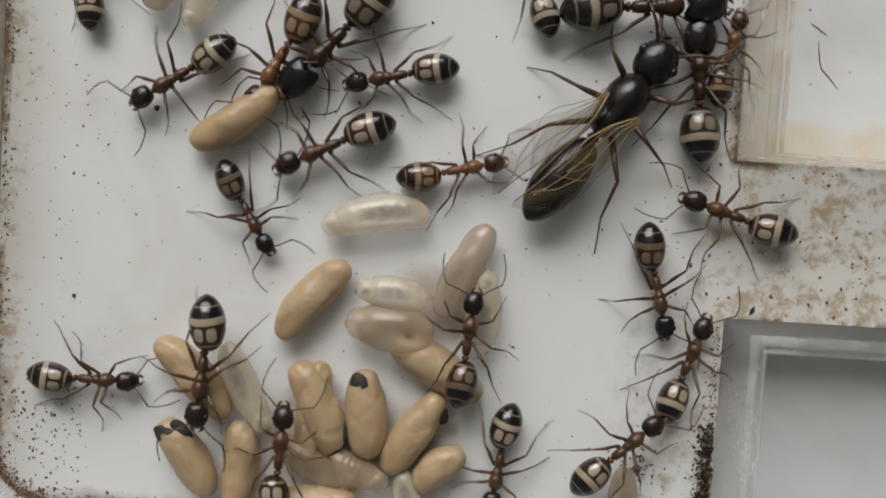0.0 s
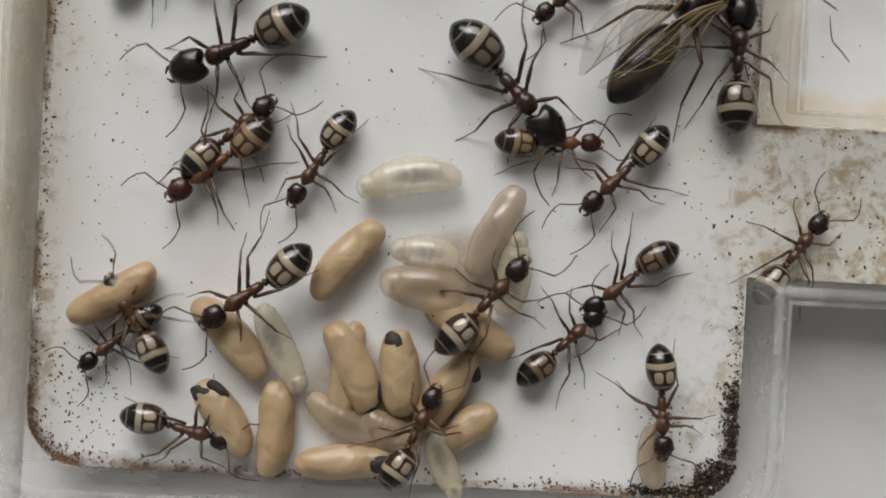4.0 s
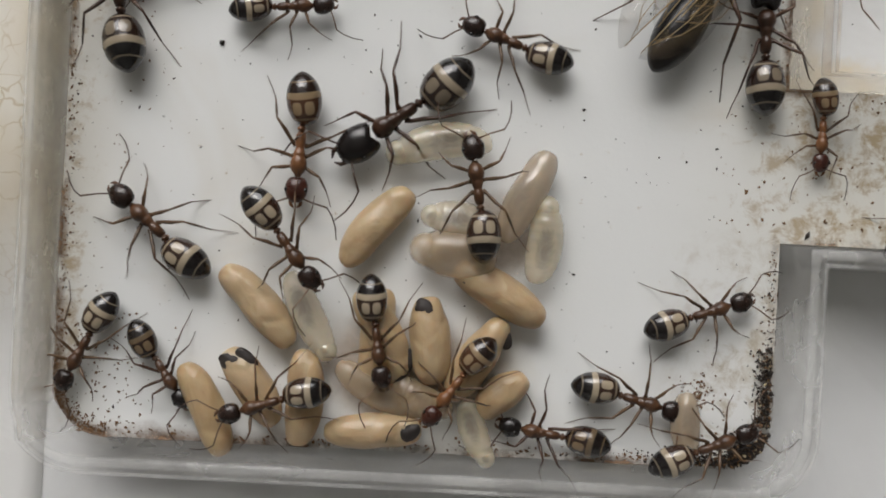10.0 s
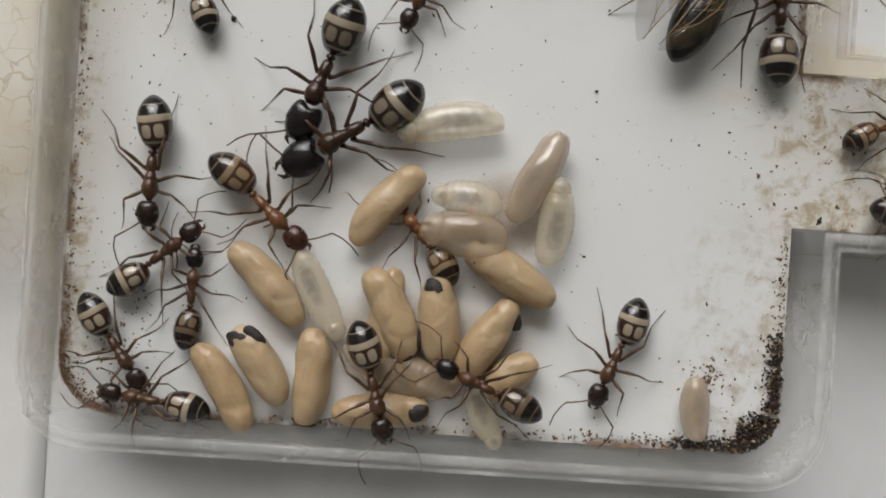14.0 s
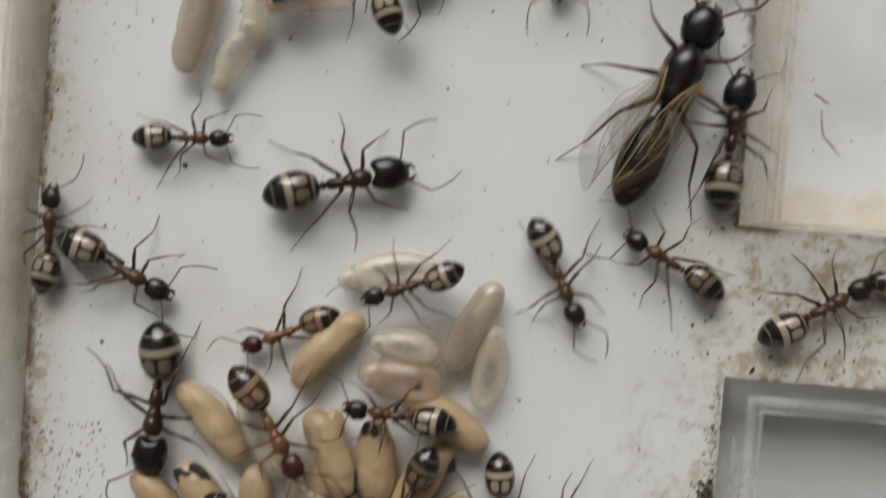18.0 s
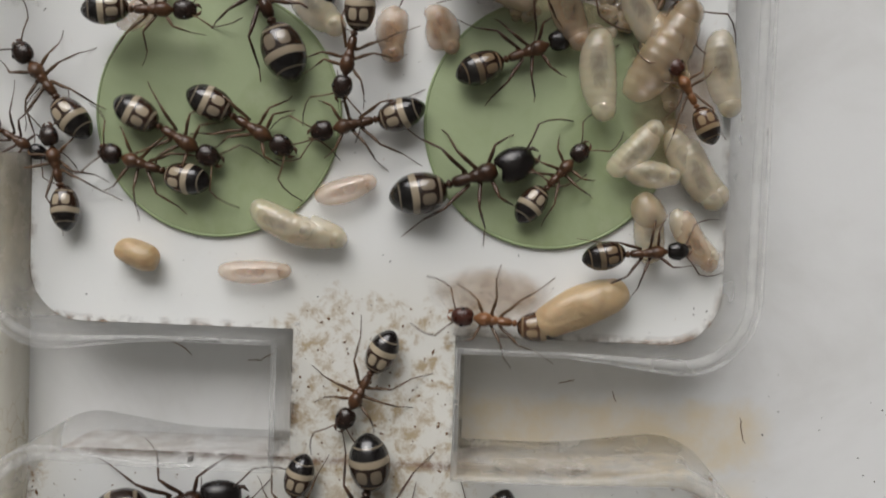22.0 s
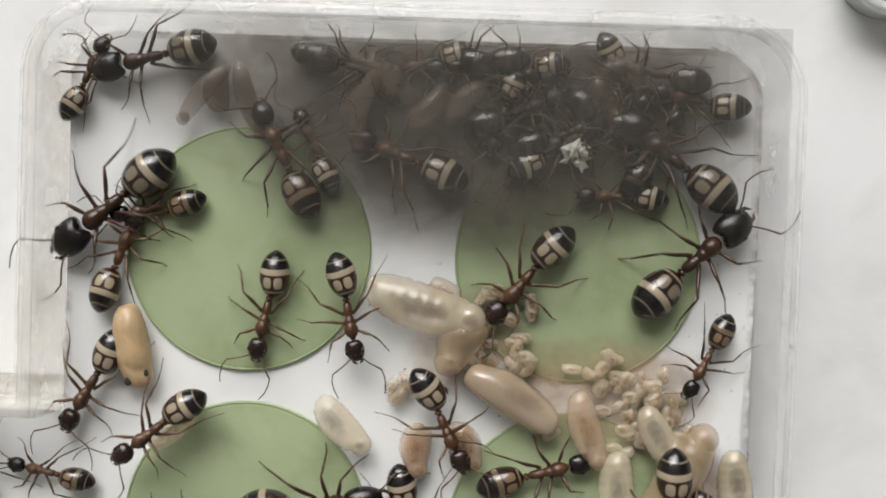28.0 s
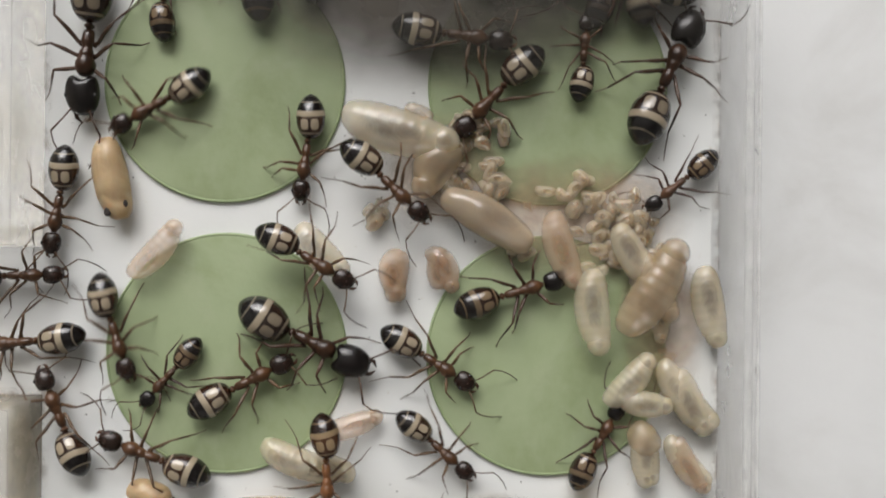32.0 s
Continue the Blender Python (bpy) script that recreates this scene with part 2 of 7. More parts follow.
def floor_mat():
    m = Nodes("white_stained_plastic")
    p = m.split(m.space("Object"))
    fine = m.noise(900, 6, 0.72, distortion=0.4)
    big = m.noise(60, 3)
    grain = m.noise(2500, 3)
    base = m.mix(big, (0.77, 0.785, 0.775), (0.87, 0.885, 0.875))
    # dirt trodden into the corridor, the neck and along the outer sides of the lower chamber
    right = m.math("MULTIPLY", m.step(p[0], 0.010, 0.021), m.math("MULTIPLY", m.step(p[1], -0.002, 0.004), m.step(p[1], 0.013, 0.018, 1, 0)))
    left = m.math("MULTIPLY", m.step(p[0], -0.0205, -0.0165, 1, 0), m.step(p[1], 0.030, 0.036, 1, 0))
    neck = m.math("MULTIPLY", m.band(p[0], -0.007, 0.007, 0.003), m.band(p[1], 0.026, 0.040, 0.003))
    top = m.math("MULTIPLY", m.band(p[0], 0.003, 0.020, 0.003), m.band(p[1], 0.019, 0.030, 0.005))
    where = m.math("MAXIMUM", m.math("MAXIMUM", right, left), m.math("MAXIMUM", neck, m.math("MULTIPLY", top, 0.55)))
    blot = m.step(m.math("ADD", m.math("ADD", m.math("MULTIPLY", fine, 0.65), m.math("MULTIPLY", m.noise(480, 4, 0.7), 0.4)), m.math("MULTIPLY", where, 0.16)), 0.64, 0.80)
    wash = m.math("MULTIPLY", where, m.math("MULTIPLY", big, 0.7))
    c = m.mix(wash, base, (0.60, 0.56, 0.43))
    c = m.mix(m.math("MULTIPLY", blot, m.math("MULTIPLY", where, 0.8)), c, (0.36, 0.25, 0.105))
    cx, cy = m.math("SUBTRACT", -0.0174, p[0]), m.math("SUBTRACT", -0.0068, p[1])
    away = m.math("SQRT", m.math("ADD", m.math("POWER", m.math("MAXIMUM", cx, 0.0), 2.0), m.math("POWER", m.math("MAXIMUM", cy, 0.0), 2.0)))
    crust = m.math("MULTIPLY", m.step(m.math("ADD", away, m.math("MULTIPLY", m.noise(350, 4), 0.0012)), 0.0026, 0.0036), m.math("MULTIPLY", m.step(p[0], -0.012, -0.004, 1, 0.25), m.step(p[1], -0.0045, -0.001, 1, 0)))
    c = m.mix(m.math("MULTIPLY", crust, m.step(fine, 0.3, 0.6, 0.35, 0.9)), c, (0.13, 0.068, 0.03))
    ax, ay = m.math("SUBTRACT", p[0], 0.0157), m.math("SUBTRACT", p[1], 0.0266)
    out = m.math("SQRT", m.math("ADD", m.math("POWER", m.math("MAXIMUM", ax, 0.0), 2.0), m.math("POWER", m.math("MAXIMUM", ay, 0.0), 2.0)))
    rust = m.math("MULTIPLY", m.step(m.math("ADD", out, m.math("MULTIPLY", m.noise(350, 4), 0.0008)), 0.0029, 0.0034), m.step(p[1], 0.0295, 0.0299, 1, 0))
    c = m.mix(m.math("MULTIPLY", m.math("MULTIPLY", rust, m.step(p[1], 0.010, 0.014)), m.step(fine, 0.35, 0.6, 0.1, 0.8)), c, (0.16, 0.06, 0.025))
    # shade under the crowd by the far wall, painted into the floor colour
    far_shade = m.math("MULTIPLY", m.band(p[0], -0.014, 0.017, 0.004), m.step(p[1], 0.0655, 0.0725))
    c = m.mix(m.math("MULTIPLY", far_shade, m.step(m.noise(150, 4, 0.6), 0.3, 0.6, 0.3, 0.85)), c, (0.17, 0.13, 0.10))
    litter = m.math("MULTIPLY", m.step(p[0], 0.0115, 0.0175), m.step(p[1], -0.002, 0.005, 1, 0))
    c = m.mix(m.math("MULTIPLY", litter, m.step(m.math("ADD", m.math("MULTIPLY", fine, 0.6), m.math("MULTIPLY", m.noise(300, 4), 0.4)), 0.46, 0.66, 0.05, 0.85)), c, (0.33, 0.25, 0.12))
    dots = m.math("MULTIPLY", m.step(m.noise(1500, 4, 0.65), 0.66, 0.74), m.step(m.noise(130, 3), 0.42, 0.62))
    c = m.mix(m.math("MULTIPLY", dots, 0.65), c, (0.40, 0.29, 0.15))
    c = m.mix(m.math("MULTIPLY", m.step(m.noise(75, 4, 0.6, distortion=0.5), 0.5, 0.72), m.step(p[1], 0.030, 0.036, 0.35, 0.1)), c, (0.66, 0.60, 0.48))
    m.bump(m.math("ADD", grain, m.noise(400, 2)), 0.08, 0.0001)
    return m.set(color=c, rough=m.step(fine, 0.3, 0.7, 0.32, 0.5), spec=0.5)


def table_mat():
    m = Nodes("white_table")
    f = m.noise(90, 4, 0.6)
    s = m.step(m.noise(35, 5, 0.7, distortion=0.8), 0.66, 0.78)
    c = m.mix(f, (0.76, 0.77, 0.77), (0.86, 0.87, 0.87))
    c = m.mix(m.math("MULTIPLY", s, 0.35), c, (0.46, 0.36, 0.22))
    c = m.mix(m.step(m.noise(70, 5, 0.62, distortion=0.7), 0.42, 0.75, 0.0, 0.5), c, (0.58, 0.575, 0.55))
    p = m.split(m.space("Object"))
    wob = m.math("MULTIPLY", m.math("SUBTRACT", m.noise(260, 4, 0.65), 0.5), 0.0035)
    pit = m.math("MULTIPLY", m.band(p[0], 0.0036, 0.0225, 0.0012), m.band(m.math("ADD", p[1], wob), 0.0290, 0.0328, 0.0009))
    east = m.math("MULTIPLY", m.band(m.math("ADD", p[0], wob), 0.0185, 0.0222, 0.0008), m.band(p[1], 0.011, 0.0275, 0.002))
    lane = m.math("MULTIPLY", m.step(p[0], 0.0185, 0.0195), m.band(m.math("ADD", p[1], wob), 0.0108, 0.0136, 0.0006))
    cream = m.math("MAXIMUM", pit, m.math("MAXIMUM", east, lane))
    c = m.mix(m.math("MULTIPLY", cream, m.step(m.noise(500, 4), 0.3, 0.7, 0.35, 0.8)), c, (0.74, 0.63, 0.43))
    m.bump(m.noise(1500, 4), 0.1, 0.0001)
    return m.set(color=c, rough=0.45)


def crackle_mat():
    m = Nodes("cream_crackled_paper")
    warp = m.noise(220, 3)
    shift = m.tree.nodes.new("ShaderNodeVectorMath")
    m.put(shift.inputs[0], m.space())
    bend = m.tree.nodes.new("ShaderNodeTexNoise")
    m.put(bend.inputs["Vector"], m.space())
    bend.inputs["Scale"].default_value = 500
    scale = m.tree.nodes.new("ShaderNodeVectorMath")
    scale.operation = "SCALE"
    m.put(scale.inputs[0], bend.outputs["Color"])
    scale.inputs["Scale"].default_value = 0.0022
    m.put(shift.inputs[1], scale.outputs[0])
    d = m.voronoi(760, "DISTANCE_TO_EDGE", shift.outputs[0])
    cracks = m.math("MULTIPLY", m.step(d, 0.0, 0.055, 1, 0), m.step(warp, 0.42, 0.60))
    c = m.mix(m.noise(110, 5, 0.65), (0.78, 0.74, 0.64), (0.86, 0.84, 0.78))
    c = m.mix(m.step(m.noise(45, 4), 0.5, 0.72, 0.0, 0.55), c, (0.66, 0.55, 0.38))
    c = m.mix(m.math("MULTIPLY", cracks, 0.65), c, (0.52, 0.42, 0.25))
    y = m.math("ADD", m.split(m.space())[1], m.math("MULTIPLY", m.noise(60, 4), 0.004))
    c = m.mix(m.step(y, -0.004, 0.004), m.mix(m.noise(90, 4), (0.78, 0.78, 0.76), (0.86, 0.86, 0.85)), c)
    m.bump(m.noise(600, 5), 0.3, 0.0002)
    return m.set(color=c, rough=0.6)


def clear_mat():
    m = Nodes("clear_plastic_wall")
    n = m.noise(300, 5, 0.7)
    p = m.split(m.space("Object"))
    stain = m.math("MULTIPLY", m.step(m.noise(120, 4, 0.7), 0.45, 0.7), m.step(p[2], 0.0003, 0.003, 0.9, 0.3))
    c = m.mix(m.math("MULTIPLY", stain, 0.8), (0.90, 0.91, 0.89), (0.74, 0.65, 0.48))
    rust = m.math("MULTIPLY", m.math("MULTIPLY", m.band(p[0], 0.0036, 0.0178, 0.0006), m.band(p[1], 0.0104, 0.0315, 0.0004)), m.step(m.noise(420, 4, 0.65), 0.34, 0.66, 0.15, 1.0))
    west = m.math("MULTIPLY", m.step(p[0], -0.0206, -0.0200, 1, 0), m.step(m.noise(200, 4), 0.35, 0.65, 0.35, 0.75))
    rust = m.math("MAXIMUM", rust, west)
    c = m.mix(m.math("MULTIPLY", rust, 0.8), c, (0.80, 0.67, 0.46))
    ribs = m.math("MULTIPLY", m.math("SINE", m.math("MULTIPLY", m.math("ADD", p[0], p[1]), 14000.0)), m.band(p[2], 0.0006, 0.0034, 0.0004))
    m.bump(m.math("ADD", m.math("ADD", m.noise(900, 3), m.math("MULTIPLY", ribs, m.step(m.noise(90, 3), 0.40, 0.65, 0.0, 0.8))), m.math("MULTIPLY", n, 0.6)), 0.07, 0.00010)
    a = m.math("ADD", m.step(m.noise(160, 4, 0.6), 0.3, 0.75, 0.06, 0.20), m.math("MULTIPLY", rust, 0.25))
    return m.set(color=c, rough=m.step(n, 0.3, 0.7, 0.12, 0.35), alpha=a, sss=0.6, ssss=0.002, sssr=(1.0, 1.0, 0.95), spec=0.8, coat=0.5, coatr=0.08)


def rim_mat():
    m = Nodes("clear_plastic_lip")
    n = m.noise(250, 5, 0.7)
    p = m.split(m.space())
    amber = m.math("MULTIPLY", m.math("MULTIPLY", m.step(p[0], 0.0185, 0.0195), m.band(p[1], 0.010, 0.031, 0.001)), m.step(m.noise(500, 4), 0.35, 0.65, 0.2, 0.8))
    m.bump(m.noise(1200, 3), 0.08, 0.0001)
    return m.set(color=m.mix(amber, m.mix(n, (0.78, 0.79, 0.77), (0.92, 0.92, 0.90)), (0.52, 0.34, 0.15)), rough=0.2, alpha=m.step(n, 0.35, 0.7, 0.06, 0.30), spec=0.7, coat=0.4, coatr=0.15)


def disc_mat():
    m = Nodes("sage_green_paper")
    n = m.noise(200, 5, 0.6)
    spots = m.step(m.noise(700, 3), 0.70, 0.78)
    c = m.mix(n, (0.33, 0.405, 0.225), (0.41, 0.475, 0.295))
    c = m.mix(m.step(m.noise(95, 5, 0.65, distortion=0.4), 0.42, 0.74, 0.0, 0.7), c, (0.20, 0.25, 0.105))
    c = m.mix(m.step(m.noise(330, 5, 0.7), 0.52, 0.72, 0.0, 0.35), c, (0.42, 0.47, 0.31))
    c = m.mix(m.math("MULTIPLY", spots, 0.35), c, (0.13, 0.16, 0.06))
    m.bump(m.noise(2500, 4), 0.15, 0.0001)
    return m.set(color=c, rough=0.5)


def shade_film_mat():
    # a dark see-through film that paints shade onto the crowded far end
    m = Nodes("painted_shade_film")
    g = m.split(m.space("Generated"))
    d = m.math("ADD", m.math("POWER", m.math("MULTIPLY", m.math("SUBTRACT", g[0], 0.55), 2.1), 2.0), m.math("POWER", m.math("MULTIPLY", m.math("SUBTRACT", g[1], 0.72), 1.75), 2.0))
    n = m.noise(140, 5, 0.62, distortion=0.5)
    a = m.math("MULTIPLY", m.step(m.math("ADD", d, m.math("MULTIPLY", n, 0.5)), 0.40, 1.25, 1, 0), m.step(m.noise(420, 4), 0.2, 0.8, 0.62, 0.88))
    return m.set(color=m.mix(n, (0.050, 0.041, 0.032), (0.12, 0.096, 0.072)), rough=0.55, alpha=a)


def haze_film_mat():
    """Added clear film with brownish haze and shade painted over the crowded corner."""
    m = Nodes("painted_haze_film")
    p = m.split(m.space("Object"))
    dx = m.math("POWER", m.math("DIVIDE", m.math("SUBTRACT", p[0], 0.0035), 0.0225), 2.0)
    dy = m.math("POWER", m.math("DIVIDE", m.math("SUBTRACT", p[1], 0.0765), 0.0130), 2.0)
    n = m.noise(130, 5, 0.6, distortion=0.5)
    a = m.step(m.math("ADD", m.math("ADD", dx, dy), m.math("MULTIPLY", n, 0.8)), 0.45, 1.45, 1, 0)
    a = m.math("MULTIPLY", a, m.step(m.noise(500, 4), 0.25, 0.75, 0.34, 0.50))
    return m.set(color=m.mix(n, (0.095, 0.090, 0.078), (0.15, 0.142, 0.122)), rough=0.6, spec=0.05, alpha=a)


def seam_mat():
    m = Nodes("brown_seam_dirt")
    n = m.noise(700, 5, 0.7)
    p = m.split(m.space("Object"))
    a = m.math("MULTIPLY", m.step(m.math("ADD", n, m.math("MULTIPLY", m.math("SUBTRACT", m.noise(120, 3), 0.5), 0.6)), 0.42, 0.66), m.step(p[2], 0.00001, 0.00005, 0.15, 0.8))
    a = m.math("MULTIPLY", a, m.step(p[1], 0.036, 0.040, 1.0, 0.45))
    return m.set(color=m.mix(m.noise(1500, 3), (0.12, 0.055, 0.022), (0.30, 0.17, 0.075)), rough=0.6, alpha=a)


def residue_mat():
    m = Nodes("tan_residue_film")
    g = m.split(m.space("Generated"))
    d = m.math("ADD", m.math("POWER", m.math("MULTIPLY", m.math("SUBTRACT", g[0], 0.5), 2.1), 2.0), m.math("POWER", m.math("MULTIPLY", m.math("SUBTRACT", g[1], 0.5), 2.1), 2.0))
    n = m.noise(260, 5, 0.65, distortion=0.6)
    a = m.math("MULTIPLY", m.step(m.math("ADD", d, m.math("MULTIPLY", n, 0.9)), 0.45, 1.2, 1, 0), m.step(m.noise(600, 4), 0.25, 0.75, 0.28, 0.62))
    return m.set(color=m.mix(n, (0.36, 0.235, 0.13), (0.54, 0.39, 0.25)), rough=0.16, alpha=a, coat=0.5, coatr=0.08)


def plain(name, a, b, scale=900, rough=0.5, metal=0.0):
    m = Nodes(name)
    c = m.mix(m.noise(scale, 4), a, b)
    m.bump(m.noise(scale * 3, 3), 0.3, 0.00008)
    return m.set(color=c, rough=rough, metal=metal)


def wing_mat():
    m = Nodes("amber_wing_membrane")
    c = m.mix(m.noise(500, 3), (0.15, 0.10, 0.05), (0.26, 0.20, 0.11))
    m.bump(m.noise(1200, 3), 0.5, 0.0001)
    return m.set(color=c, rough=0.14, alpha=0.24, spec=0.8, coat=0.4, coatr=0.1)


FLOOR = floor_mat()
TABLE = table_mat()
PAPER = crackle_mat()
CLEAR = clear_mat()
RIM = rim_mat()
DISC = disc_mat()
WING = wing_mat()
SHADE_FILM = shade_film_mat()
SEAM = seam_mat()
HAZE_FILM = haze_film_mat()
RESIDUE = residue_mat()
DISC_EDGE = plain("pale_green_edge", (0.27, 0.35, 0.17), (0.36, 0.43, 0.25), 600)
VEIN = plain("wing_vein", (0.22, 0.14, 0.06), (0.46, 0.34, 0.18), rough=0.25)
FRASS = plain("black_frass", (0.008, 0.006, 0.005), (0.035, 0.022, 0.014), 2500, 0.6)
CRUMB = plain("brown_crumb", (0.10, 0.05, 0.02), (0.26, 0.145, 0.065), 2500, 0.7)
STRAW = plain("pale_husk", (0.45, 0.36, 0.20), (0.6, 0.5, 0.32), 2500, 0.5)
SCRAP = plain("pale_scrap", (0.70, 0.69, 0.58), (0.84, 0.83, 0.74), 2500, 0.4)
CAP = plain("dark_cocoon_cap", (0.012, 0.010, 0.010), (0.05, 0.04, 0.035), 2500, 0.6)
STEEL = plain("pale_metal", (0.60, 0.64, 0.62), (0.80, 0.82, 0.80), 900, 0.25, 0.25)
PLASTER = plain("grey_beige_plaster", (0.34, 0.33, 0.31), (0.40, 0.39, 0.36), 30, 0.8)
BOARDS = plain("brown_floorboards", (0.16, 0.10, 0.06), (0.24, 0.16, 0.10), 12, 0.5)
PAINT = plain("white_window_paint", (0.74, 0.74, 0.72), (0.80, 0.80, 0.78), 60, 0.4)
HOLE = plain("black_bore", (0.004, 0.005, 0.006), (0.012, 0.014, 0.016), 900, 0.3)


# ---- building helpers (millimetres in, metres out) ----
def part(name, bm, material, parent=None, label=""):
    bmesh.ops.scale(bm, vec=(MM, MM, MM), verts=bm.verts)
    bmesh.ops.recalc_face_normals(bm, faces=bm.faces)
    me = bpy.data.meshes.new(name)
    for f in bm.faces:
        f.smooth = True
    bm.to_mesh(me)
    bm.free()
    me.materials.append(material)
    ob = new(name, me)
    if parent:
        ob.parent = parent
    return tagged(ob, label)


def lathe(rows, n=14, squash=1.0, bend=None, bm=None):
    """Rings (x, radius) round the x axis, closed at both ends; squash: height over width; bend(x): y, z offset."""
    bm = bm or bmesh.new()
    rings = []
    for x, r in rows:
        oy, oz = bend(x) if bend else (0, 0)
        rings.append([bm.verts.new((x, oy + r * math.cos(2 * math.pi * k / n), oz + squash * r * math.sin(2 * math.pi * k / n))) for k in range(n)])
    for a, b in zip(rings, rings[1:]):
        for k in range(n):
            bm.faces.new((a[k], a[(k + 1) % n], b[(k + 1) % n], b[k]))
    bm.faces.new(rings[0])
    bm.faces.new(rings[-1][::-1])
    return bm


def egg_rows(x0, x1, r, steps=12, front=1.0, back=1.0, ridge=0.0, waves=0):
    """Radii of an egg from x0 to x1; front, back: fullness of its ends."""
    out = []
    for i in range(steps + 1):
        u = i / steps
        a = 0.5 - 0.5 * math.cos(math.pi * u)
        s = max(0.0, 1 - (2 * a - 1) ** 2)
        k = front if a > 0.5 else back
        w = s ** (0.5 / k) * r
        out.append((x0 + (x1 - x0) * a, max(0.012 * r, w * (1 + ridge * math.cos(2 * math.pi * waves * a)))))
    return out


def tube(points, radii, n=7, bm=None):
    bm = bm or bmesh.new()
    pts = [Vector(p) for p in points]
    rings = []
    for i, p in enumerate(pts):
        d = (pts[min(i + 1, len(pts) - 1)] - pts[max(i - 1, 0)]).normalized()
        side = d.cross(Vector((0, 0, 1)))
        side = side.normalized() if side.length > 0.01 else Vector((1, 0, 0))
        up = side.cross(d)
        rings.append([bm.verts.new(p + radii[i] * (side * math.cos(2 * math.pi * k / n) + up * math.sin(2 * math.pi * k / n))) for k in range(n)])
    for a, b in zip(rings, rings[1:]):
        for k in range(n):
            bm.faces.new((a[k], a[(k + 1) % n], b[(k + 1) % n], b[k]))
    bm.faces.new(rings[0])
    bm.faces.new(rings[-1][::-1])
    return bm


def moved(bm, m):
    bm.transform(m)
    return bm


# ---- the setting: table, tray, paper ----
def rounded(corners, seg=7):
    """A closed outline from corners (x, y, radius), with arcs; gives points and outward directions scaled for offsetting."""
    pts = []
    n = len(corners)
    for i, (x, y, r) in enumerate(corners):
        p, a, b = Vector((x, y)), Vector(corners[i - 1][:2]), Vector(corners[(i + 1) % n][:2])
        u, w = (a - p).normalized(), (b - p).normalized()
        centre = p + (u + w) * r
        turn = u.x * w.y - u.y * w.x
        if turn > 0:
            pts.append((p, u + w))
            continue
        for k in range(seg + 1):
            s = k / seg * math.pi / 2
            d = (-w * math.cos(s) - u * math.sin(s))
            q = centre + d * r
            pts.append((q, d))
    return pts


X0, X1, Y0, Y1, Y2, Y3 = -20.4, 18.75, -9.8, 29.7, 37.0, 76.8
TRAY = rounded([(X0, Y0, 3), (X1, Y0, 2.6), (X1, 2.6, 1.3), (44, 2.6, 1), (44, 11.0, 1), (X1, 11.0, 1.3), (X1, Y1, 3.2), (4.0, Y1, 1.25), (4.0, Y2, 1.25),
                (X1, Y2, 3), (X1, Y3, 3), (X0, Y3, 3), (X0, 55.0, 1.3), (-44, 55.0, 1), (-44, 46.5, 1), (X0, 46.5, 1.3), (X0, Y2, 3), (-5.2, Y2, 1.25),
                (-5.2, Y1, 1.25), (X0, Y1, 3)])


def halfway(ring, step=1.4):
    """Adds points with a square outward direction along every long straight run."""
    out = []
    for (p, o), (q, e) in zip(ring, ring[1:] + ring[:1]):
        out.append((p, o))
        run = q - p
        if run.length > 5:
            w = run.normalized()
            side = Vector((w.y, -w.x))
            if side.dot(o) < 0:
                side = -side
            n = int(run.length / step)
            out += [(p + run * (k / n), side) for k in range(1, n)]
    return out


TRAY = halfway(TRAY)


def thick(p):
    """How thick the wall is at a point of the outline, across x and across y: thin between the chambers and above the corridor."""
    if Y1 - 0.3 < p.y < Y2 + 0.3:
        u = max(0.0, min(1.0, max((p.x - 9.0) / 8.5, (-11.0 - p.x) / 8.5)))
        f = 0.34 + 0.66 * u * u * (3 - 2 * u)
        return f, f
    if p.x > X1 - 0.5 and 10.5 < p.y < 11.5:
        return 1.0, 0.30
    if p.x < X0 + 0.6 and p.y < Y1 - 1:
        return 0.6, 1.0
    return 1.0, 1.0


DISCS = ((-10.0, 64.65), (8.7, 64.65), (-9.75, 49.0), (8.75, 49.0))


def ground_at(x, y):
    """Height of the floor or of the paper disc under a point."""
    return 0.22 if any(math.hypot(x - a, y - b) < 7.2 for a, b in DISCS) else 0.0


def box_bm(x0, x1, y0, y1, z0, z1, bm=None):
    """A block between corners given in metres."""
    bm = bm or bmesh.new()
    v = [bm.verts.new((1000 * x, 1000 * y, 1000 * z)) for x in (x0, x1) for y in (y0, y1) for z in (z0, z1)]
    for q in ((0, 1, 3, 2), (4, 6, 7, 5), (0, 4, 5, 1), (2, 3, 7, 6), (0, 2, 6, 4), (1, 5, 7, 3)):
        bm.faces.new([v[k] for k in q])
    return bm


def flat_shaded(ob):
    for q in ob.data.polygons:
        q.use_smooth = False
    return ob


